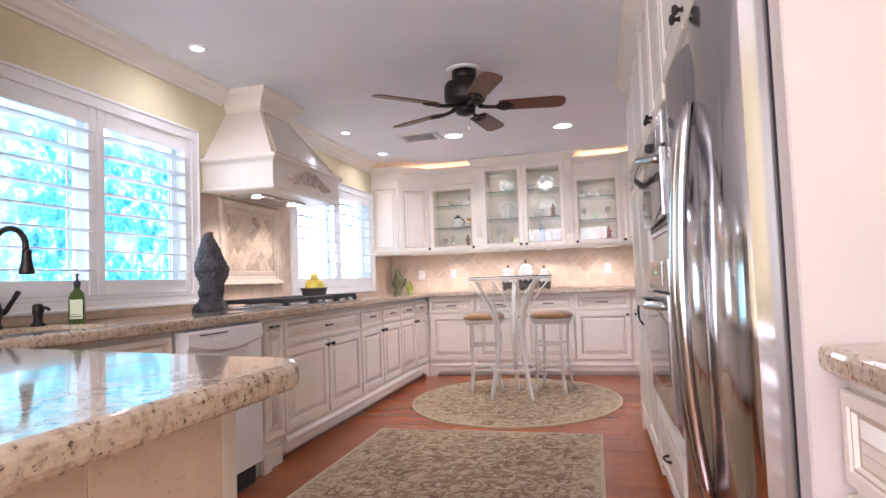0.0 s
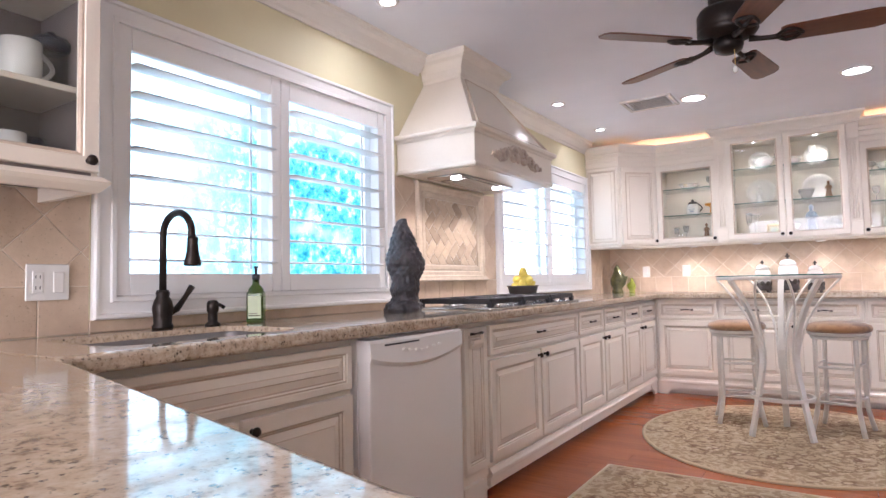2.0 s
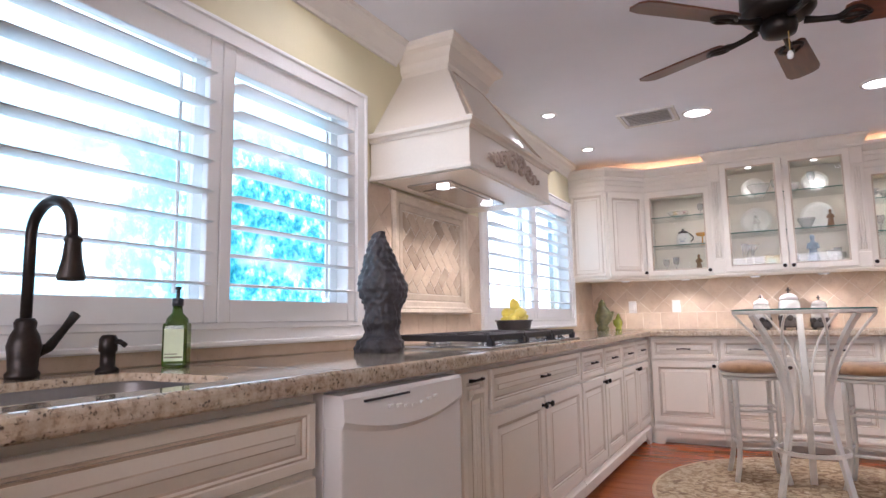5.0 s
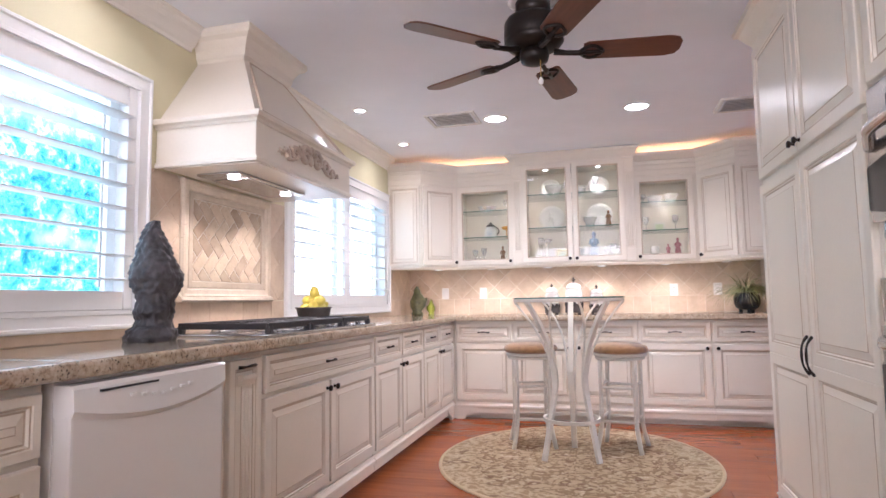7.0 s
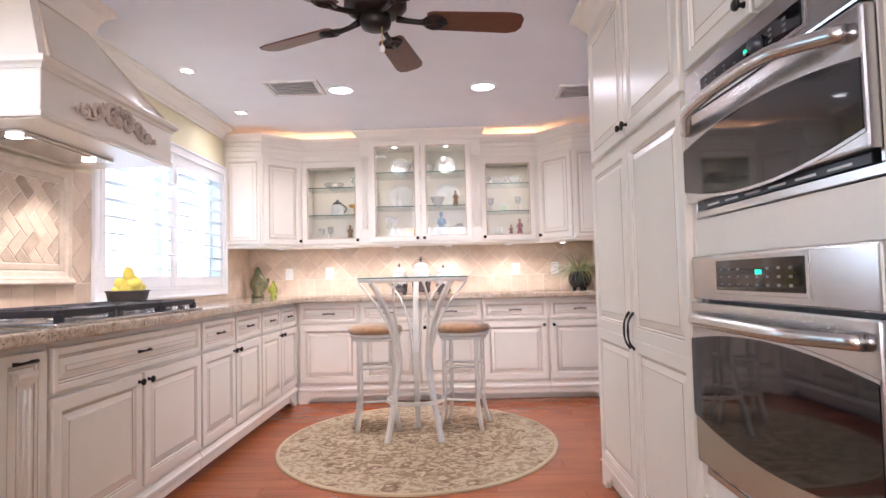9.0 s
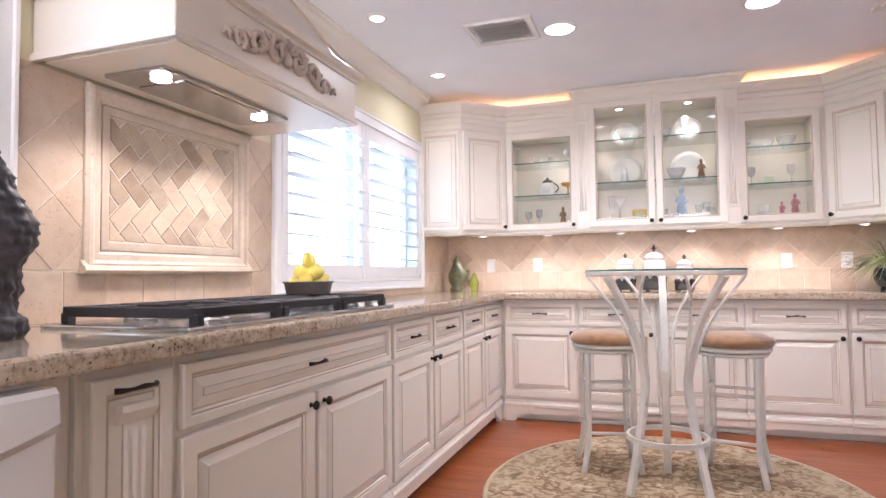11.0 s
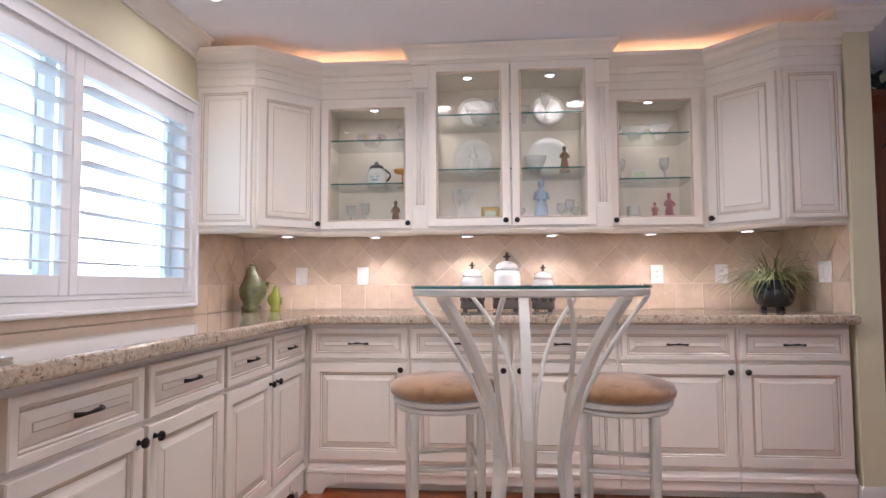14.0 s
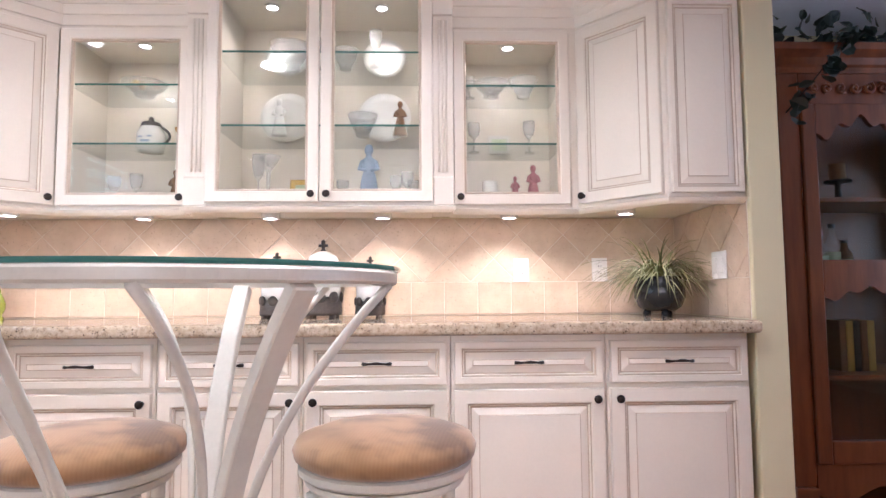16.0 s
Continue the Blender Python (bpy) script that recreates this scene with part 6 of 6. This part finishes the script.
for i in range(300):
    a, tall = rnd.uniform(0, 2 * math.pi), rnd.random()
    L = rnd.uniform(0.34, 0.58)
    lift = rnd.uniform(0.05, 0.13) if tall < 0.92 else rnd.uniform(0.12, 0.19)
    reach = L * rnd.uniform(0.42, 0.70) if tall < 0.94 else L * 0.35
    drop = rnd.uniform(0.05, 0.20) if tall < 0.94 else 0.02
    base = Vector((rnd.uniform(-0.035, 0.035), rnd.uniform(-0.035, 0.035), 0.148))
    side = Vector((-math.sin(a), math.cos(a), 0)) * rnd.uniform(0.0022, 0.0042)
    prev = None
    for k in range(8):
        t = k / 7
        p = base + Vector((math.cos(a) * reach * t, math.sin(a) * min(reach, 0.22) * t, lift * 2.2 * t * (1 - 0.45 * t) - drop * t ** 2.4))
        p.z = max(p.z, 0.006)
        w = side * (1 - t ** 3 * 0.9)
        cur = [bm.verts.new(p - w), bm.verts.new(p + Vector((0, 0, -0.001))), bm.verts.new(p + w)]
        if prev:
            bm.faces.new((prev[0], prev[1], cur[1], cur[0]))
            bm.faces.new((prev[1], prev[2], cur[2], cur[1]))
        prev = cur
part("grass", bm, "leaf", pt, "thin arching green and cream blades", True)["kind"] = "stuff"


# ---- contents of the display cabinets ----
def plate(x, y, z, r, label, material="china"):
    turned("display_plate", label, "plate", [(0, 0.010), (r * 0.6, 0.010), (r * 0.68, 0.014), (r, 0.022), (r * 1.005, 0.019), (r * 0.66, 0.002), (0, 0.0)], material, pose(x, y, z + r, 80, 0, 0), 40, "display plates")


def bowl_of(x, y, z, r, h, label, material="crystal"):
    turned("glass_bowl", label, "bowl", [(0, 0.0), (r * 0.45, 0), (r * 0.42, 0.01), (r * 0.8, h * 0.6), (r, h), (r * 0.95, h), (r * 0.74, h * 0.6), (r * 0.36, 0.016), (0, 0.014)], material, pose(x, y, z), 20, "glass bowls")


def goblet(x, y, z, h, label="clear crystal stem glass"):
    turned("crystal_glass", label, "glass", [(0, 0), (0.026, 0), (0.024, 0.004), (0.005, 0.01), (0.004, h * 0.45), (0.022, h * 0.58), (0.030, h * 0.8), (0.028, h), (0.026, h), (0.028, h * 0.8), (0.018, h * 0.6), (0, h * 0.56)], "crystal", pose(x, y, z), 16, "crystal glasses")


def figure(x, y, z, h, label, material, arms=True):
    """A small standing porcelain figure, one plain mesh."""
    bm = lathe([(0, 0), (0.20 * h, 0), (0.21 * h, 0.04 * h), (0.16 * h, 0.2 * h), (0.12 * h, 0.45 * h), (0.09 * h, 0.52 * h), (0.125 * h, 0.62 * h), (0.12 * h, 0.72 * h), (0.05 * h, 0.78 * h), (0.045 * h, 0.81 * h), (0.075 * h, 0.87 * h), (0.075 * h, 0.93 * h), (0.04 * h, 0.985 * h), (0, h)], 16)
    for v in bm.verts:
        v.co.y *= 0.75
    if arms:
        for s in (-1, 1):
            tube([(s * 0.11 * h, 0, 0.7 * h), (s * 0.16 * h, -0.05 * h, 0.56 * h), (s * 0.05 * h, -0.12 * h, 0.52 * h)], [0.04 * h, 0.035 * h, 0.03 * h], 8, bm)
    tagged(part("figurine", bm, material, None, "", True, pose(x, y, z)), label, "figurine", "figurines")


SH1 = [UZ0 + (UZ1 - UZ0) * k / 3 + 0.0285 for k in (1, 2)]
SH2 = [UZ0 + (2.335 - UZ0) * k / 3 + 0.0285 for k in (1, 2)]
FL = UZ0 + 0.0455
bowl_of(-1.25, 6.97, SH1[1], 0.10, 0.06, "shallow glass dish of coloured sweets")
for i in range(9):
    turned("wrapped_sweet", "small wrapped sweet in the glass dish", "sweet", [(0, -0.011), (0.010, -0.006), (0.014, 0), (0.010, 0.006), (0, 0.011)], ("rose", "amber", "gold")[i % 3], pose(-1.25 + 0.05 * math.cos(i * 2.1), 6.97 + 0.04 * math.sin(i * 2.1), SH1[1] + 0.05 + 0.006 * (i % 2)), 10, "wrapped sweets")
goblet(-1.06, 6.98, SH1[1], 0.12)
tp = thing("lidded_jug", "white painted china jug with a pewter lid", "jug", pose(-1.22, 6.98, SH1[0]))
part("jug", lathe([(0, 0), (0.055, 0), (0.062, 0.03), (0.060, 0.08), (0.045, 0.115), (0, 0.115)], 24), "china", tp, smooth=True)
part("lid", lathe([(0, 0.115), (0.046, 0.115), (0.04, 0.135), (0.012, 0.145), (0.012, 0.16), (0, 0.165)], 20), "pewter", tp, smooth=True)
part("handle", tube(arc(lambda t: (0.05 + 0.035 * math.sin(math.pi * t), 0, 0.03 + 0.085 * t), 10), 0.006, 8), "pewter", tp, smooth=True)
part("painted_sprig", B((-0.02, -0.0635, 0.035, 0.02, -0.0605, 0.045), (-0.03, -0.0625, 0.055, -0.012, -0.060, 0.062), (0.010, -0.0625, 0.058, 0.028, -0.059, 0.065)), "blue", tp)
turned("amber_stem_dish", "amber glass dish on a clear stem", "dish", [(0, 0), (0.03, 0), (0.006, 0.01), (0.005, 0.08), (0.045, 0.09), (0.055, 0.11), (0.05, 0.112), (0, 0.096)], "amber", pose(-1.06, 6.99, SH1[0]), 20)
figure(-1.10, 6.97, FL, 0.16, "brown and grey ceramic figure holding a shell", "brown")
goblet(-1.30, 7.02, FL, 0.15)
goblet(-1.38, 6.98, FL, 0.13)

plate(-0.62, 7.07, SH2[0], 0.125, "large white china plate on edge")
plate(-0.16, 7.07, SH2[0], 0.125, "large white china plate on edge")
plate(-0.62, 7.07, SH2[1], 0.10, "gilt-rimmed china plate on edge")
plate(-0.16, 7.07, SH2[1], 0.10, "gilt-rimmed china plate on edge")
bowl_of(-0.58, 6.93, SH2[1], 0.095, 0.11, "cut crystal bowl on the top shelf")
bowl_of(-0.33, 6.93, SH2[1], 0.06, 0.09, "cut crystal bowl on the top shelf")
goblet(-0.19, 6.90, SH2[1], 0.17)
goblet(-0.46, 6.92, SH2[1], 0.14)
figure(-0.62, 6.90, SH2[0], 0.17, "white porcelain seated lady figurine", "china")
figure(-0.08, 6.90, SH2[0], 0.16, "brown and white porcelain figurine", "brown")
bowl_of(-0.25, 6.92, SH2[0], 0.07, 0.10, "engraved glass bowl on the middle shelf")
pf2 = thing("picture_frame", "small gilt picture frame leaning in the cabinet", "picture frame", pose(-0.52, 6.93, FL, -8))
part("frame", ease(nested(0.11, 0.105, [(0, 0), (0, -0.012), (0.006, -0.016), (0.022, -0.010), (0.024, 0)], x=-0.055, hole=True)), "gold", pf2)
part("picture", B((-0.033, -0.006, 0.022, 0.033, -0.002, 0.083)), "label", pf2)
goblet(-0.72, 6.94, FL, 0.22, "tall crystal candle holder")
turned("crystal_vase", "wide crystal centrepiece on a stem", "vase", [(0, 0), (0.04, 0), (0.01, 0.02), (0.009, 0.13), (0.03, 0.16), (0.055, 0.20), (0.05, 0.20), (0, 0.15)], "crystal", pose(-0.66, 6.88, FL), 20)
figure(-0.22, 6.90, FL, 0.26, "tall pale blue and white porcelain lady", "blue")
for x, h in ((-0.10, 0.12), (-0.05, 0.14), (-0.02, 0.10), (-0.34, 0.10)):
    goblet(x, 6.93, FL, h)

bowl_of(0.34, 6.97, SH1[1], 0.08, 0.07, "cut crystal bowl in the cabinet")
bowl_of(0.49, 6.97, SH1[1], 0.07, 0.085, "cut crystal bowl in the cabinet")
goblet(0.24, 6.99, SH1[1], 0.10)
goblet(0.26, 6.99, SH1[0], 0.14)
goblet(0.52, 7.0, SH1[0], 0.15)
pf3 = thing("photo_frame", "small clear glass photo frame in the cabinet", "picture frame", pose(0.38, 7.02, SH1[0], -8))
part("frame", ease(nested(0.10, 0.09, [(0, 0), (0, -0.008), (0.014, -0.008), (0.016, 0)], x=-0.05, hole=True)), "china", pf3)
part("picture", B((-0.036, -0.005, 0.016, 0.036, -0.001, 0.075)), "label", pf3)
turned("pillar_candle", "white pillar candle in the cabinet", "candle", [(0, 0), (0.036, 0), (0.036, 0.10), (0.03, 0.104), (0, 0.10)], "china", pose(0.33, 6.98, FL), 24)
figure(0.44, 6.93, FL, 0.12, "small rose pink angel figurine", "rose")
figure(0.525, 6.94, FL, 0.175, "rose and cream angel figurine", "rose")

# ---- hutch in the dining room ----
HX, HYF, HH, HWD, HD = 1.655, 6.90, 2.155, 1.32, 0.48
ht = thing("china_hutch", "tall carved cherry hutch with arched glass doors", "hutch", pose(HX, HYF, 0))
for name, box in (("side", (0, 0.03, 0.20, 0.025, HD, HH - 0.12)), ("side", (HWD - 0.025, 0.03, 0.20, HWD, HD, HH - 0.12)), ("back", (0.025, HD - 0.015, 0.20, HWD - 0.025, HD, HH - 0.12)), ("bottom", (0.025, 0.03, 0.22, HWD - 0.025, HD - 0.015, 0.25)), ("top", (0.025, 0.03, HH - 0.15, HWD - 0.025, HD - 0.015, HH - 0.12))):
    part(name, B(box, bev=0.002), "hutch_wood", ht)
for x in (0.0, HWD - 0.10):
    part("stile", B((x, 0, 0.163, x + 0.10, 0.03, HH - 0.12), bev=0.006), "hutch_wood", ht)
part("frieze", B((0.10, 0.002, HH - 0.27, HWD - 0.10, 0.03, HH - 0.12), bev=0.003), "hutch_wood", ht)
part("crown", moulding([(0, HD), (0, 0), (HWD, 0), (HWD, HD)], [(-0.02, HH - 0.125), (0.006, HH - 0.125), (0.010, HH - 0.10), (0.02, HH - 0.09), (0.03, HH - 0.06), (0.055, HH - 0.03), (0.06, HH), (-0.02, HH)]), "hutch_wood", ht)
part("top_board", B((-0.02, -0.02, HH - 0.02, HWD + 0.02, HD, HH - 0.002)), "hutch_wood", ht)
carv = part("carving", lathe([(0, -0.006), (0.03, -0.004), (0.034, 0.006), (0.02, 0.014), (0, 0.016)], 16, m=pose(HWD / 2, 0, HH - 0.195, 90, 0, 0)), "hutch_wood", ht, smooth=True)
for f in (-1, 1):
    bm = bmesh.new()
    for k in range(7):
        cx, r = HWD / 2 + f * (0.10 + 0.065 * k), 0.032 - 0.0022 * k
        tube(arc(lambda t: (cx + f * r * (1 - 0.8 * t) * math.cos(2 * math.pi * 1.2 * t + k), -0.005, HH - 0.195 + r * (1 - 0.8 * t) * math.sin(2 * math.pi * 1.2 * t + k)), 16), 0.008, 6, bm)
    part("scroll", bm, "hutch_wood", carv, smooth=True)


def scalloped(w, base, amp, up, z_far, y0, y1):
    """A rail with one shaped edge, between z_far and a waved line round base."""
    bm = bmesh.new()
    rows = []
    for i in range(25):
        t = i / 24
        u = abs(2 * t - 1)
        wave = amp * (math.cos(u * math.pi) * 0.5 + 0.5) + amp * 0.25 * math.cos(u * math.pi * 4)
        rows.append([bm.verts.new(v) for v in ((w * t, y0, base + up * wave), (w * t, y0, z_far), (w * t, y1, z_far), (w * t, y1, base + up * wave))])
    for a, b in zip(rows, rows[1:]):
        for k in range(4):
            bm.faces.new((a[k], a[(k + 1) % 4], b[(k + 1) % 4], b[k]))
    bm.faces.new(rows[0]), bm.faces.new(rows[-1])
    return ease(bm)


DWD = (HWD - 0.20) / 2 - 0.004
for i in range(2):
    x0 = 0.102 + i * (DWD + 0.004)
    z0, z1 = 0.262, HH - 0.272
    f = 0.065
    d = part("door", B((x0, -0.014, z0, x0 + f, 0.012, z1), (x0 + DWD - f, -0.014, z0, x0 + DWD, 0.012, z1), (x0 + f, -0.013, z0, x0 + DWD - f, 0.011, z0 + 0.10), bev=0.004), "hutch_wood", ht)
    part("top_rail", scalloped(DWD - 2 * f, z1 - 0.16, 0.09, 1, z1 - 0.001, -0.012, 0.010), "hutch_wood", d, m=pose(x0 + f, 0, 0))
    part("mid_rail", scalloped(DWD - 2 * f, 0.985, 0.05, 1, 1.165, -0.012, 0.010), "hutch_wood", d, m=pose(x0 + f, 0, 0))
    p = part("pane", B((x0 + f - 0.005, -0.002, z0 + 0.09, x0 + DWD - f + 0.005, 0.001, z1 - 0.02)), "clear", d)
    p.visible_shadow = False
    ex = x0 + DWD - 0.03 if i == 0 else x0 + 0.03
    esc = part("escutcheon", B((ex - 0.012, -0.018, 1.05, ex + 0.012, -0.014, 1.30), bev=0.003), "bronze", d)
    part("key", tube([(ex, -0.018, 1.16), (ex, -0.045, 1.16)], 0.006, 8), "bronze", esc)
for z in (0.64, 1.10, 1.46):
    part("shelf", B((0.026, 0.05, z - 0.022, HWD - 0.026, HD - 0.016, z), bev=0.002), "hutch_wood", ht)
part("apron", scalloped(HWD - 0.20, 0.11, 0.07, 1, 0.26, 0.0, 0.025), "hutch_wood", ht, m=pose(0.10, 0, 0))
for x in (0.0, HWD - 0.10):
    part("foot", prism([(x, -0.01), (x + 0.10, -0.01), (x + 0.10, HD), (x, HD)], 0.0, 0.162, 0.006, 1), "hutch_wood", ht)


def vase(x, y, z):
    turned("china_vase", "blue and white china vase inside the hutch", "vase", [(0, 0), (0.04, 0), (0.062, 0.06), (0.064, 0.12), (0.045, 0.18), (0.03, 0.20), (0.036, 0.23), (0, 0.23)], "vase", pose(x, y, z), 28)


vm = worn("blue_white_china", (0.7, 0.72, 0.75), 0.15, relief=0)
v0 = coords(vm)
link(vm, ramp(vm, noise_tex(vm, v0, 32, 3), [(0.46, (0.04, 0.08, 0.30)), (0.54, (0.75, 0.77, 0.80))]), bsdf(vm).inputs["Base Color"])
M["vase"] = vm
vase(HX + 0.20, HYF + 0.22, 1.4605)
ch = thing("candle_holder", "dark turned candle holder inside the hutch", "candle holder", pose(HX + 0.42, HYF + 0.22, 1.4605))
part("stand", lathe([(0, 0), (0.045, 0), (0.015, 0.02), (0.012, 0.09), (0.06, 0.10), (0.06, 0.108), (0, 0.108)], 20), "dark", ch, smooth=True)
part("candle", lathe([(0, 0.108), (0.036, 0.108), (0.036, 0.19), (0, 0.19)], 20), "brown", ch)
for i, (x, h, mat) in enumerate(((0.16, 0.20, "amber"), (0.235, 0.23, "crystal"), (0.30, 0.21, "crystal"), (0.36, 0.25, "crystal"), (0.42, 0.17, "brown"))):
    b = thing("spirit_bottle", "glass spirit bottle inside the hutch", "bottle", pose(HX + x, HYF + 0.20, 1.1005), "spirit bottles")
    part("glass", lathe([(0, 0), (0.032, 0), (0.034, 0.01), (0.034, h * 0.6), (0.014, h * 0.78), (0.013, h * 0.92), (0, h * 0.92)], 18), mat, b, smooth=True)
    part("cap", lathe([(0, h * 0.92), (0.015, h * 0.92), (0.015, h), (0, h)], 14), "rose" if i == 2 else "dark", b)
    part("label", lathe([(0.0348, h * 0.18), (0.0348, h * 0.45)], 18), "label", b)
goblet(HX + 0.22, HYF + 0.2, 0.6405, 0.20)
for i in range(5):
    bk = thing("book", "old bound book standing inside the hutch", "book", pose(HX + 0.36 + 0.035 * i, HYF + 0.18, 0.6405), "books in the hutch")
    part("cover", B((0, 0, 0, 0.004, 0.17, 0.24), (0.028, 0, 0, 0.032, 0.17, 0.24), (0.004, 0, 0, 0.028, 0.005, 0.24), bev=0.001), ("brown", "gold", "pewter")[i % 3], bk)
    part("pages", B((0.0042, 0.0052, 0.004, 0.0278, 0.165, 0.234)), "label", bk)

# ivy garland on top of the hutch
iv = thing("ivy_garland", "dusty dark silk ivy trailing over the hutch top", "garland", pose(HX, HYF, HH))
rnd = random.Random(5)
bm = bmesh.new()
spine = arc(lambda t: (-0.05 + 1.35 * t, 0.16 + 0.06 * math.sin(14 * t), 0.035 + 0.02 * math.sin(9 * t)), 40)
tube(spine, 0.006, 6, bm)
trail = arc(lambda t: (0.34 - 0.34 * t, -0.05 - 0.06 * math.sin(3 * t), 0.05 - 0.38 * t ** 1.2), 14)
tube([(0.36, 0.12, 0.06)] + trail, 0.004, 6, bm)
part("stem", bm, "bronze", iv, smooth=True)
bm = bmesh.new()
spots = [Vector(spine[rnd.randrange(40)]) + Vector((rnd.gauss(0, 0.03), rnd.gauss(0, 0.07) - 0.03, abs(rnd.gauss(0.05, 0.055)))) for _ in range(210)]
spots += [Vector(trail[rnd.randrange(14)]) + Vector((rnd.gauss(0, 0.025), rnd.gauss(-0.02, 0.012), rnd.gauss(0, 0.02))) for _ in range(34)]
for p in spots:
    p.z = max(p.z, 0.012) if p.y > -0.03 else p.z
    r = rnd.uniform(0.028, 0.046)
    m = Matrix.Translation(p) @ Euler((rnd.uniform(-1.2, 1.2) + 0.7, rnd.uniform(-0.9, 0.9), rnd.uniform(0, 6.3))).to_matrix().to_4x4()
    pts = [(0, -1.0, 0), (0.62, -0.62, 0.14), (0.78, 0.05, 0.2), (0.42, 0.6, 0.1), (0, 1.0, -0.1), (-0.42, 0.6, 0.1), (-0.78, 0.05, 0.2), (-0.62, -0.62, 0.14)]
    c = bm.verts.new(m @ Vector((0, 0, 0)))
    vs = [bm.verts.new(m @ (Vector(q) * r)) for q in pts]
    for k in range(8):
        bm.faces.new((c, vs[k], vs[(k + 1) % 8]))
part("leaves", bm, "ivy", iv, "dusty blue-green leaves")["kind"] = "stuff"
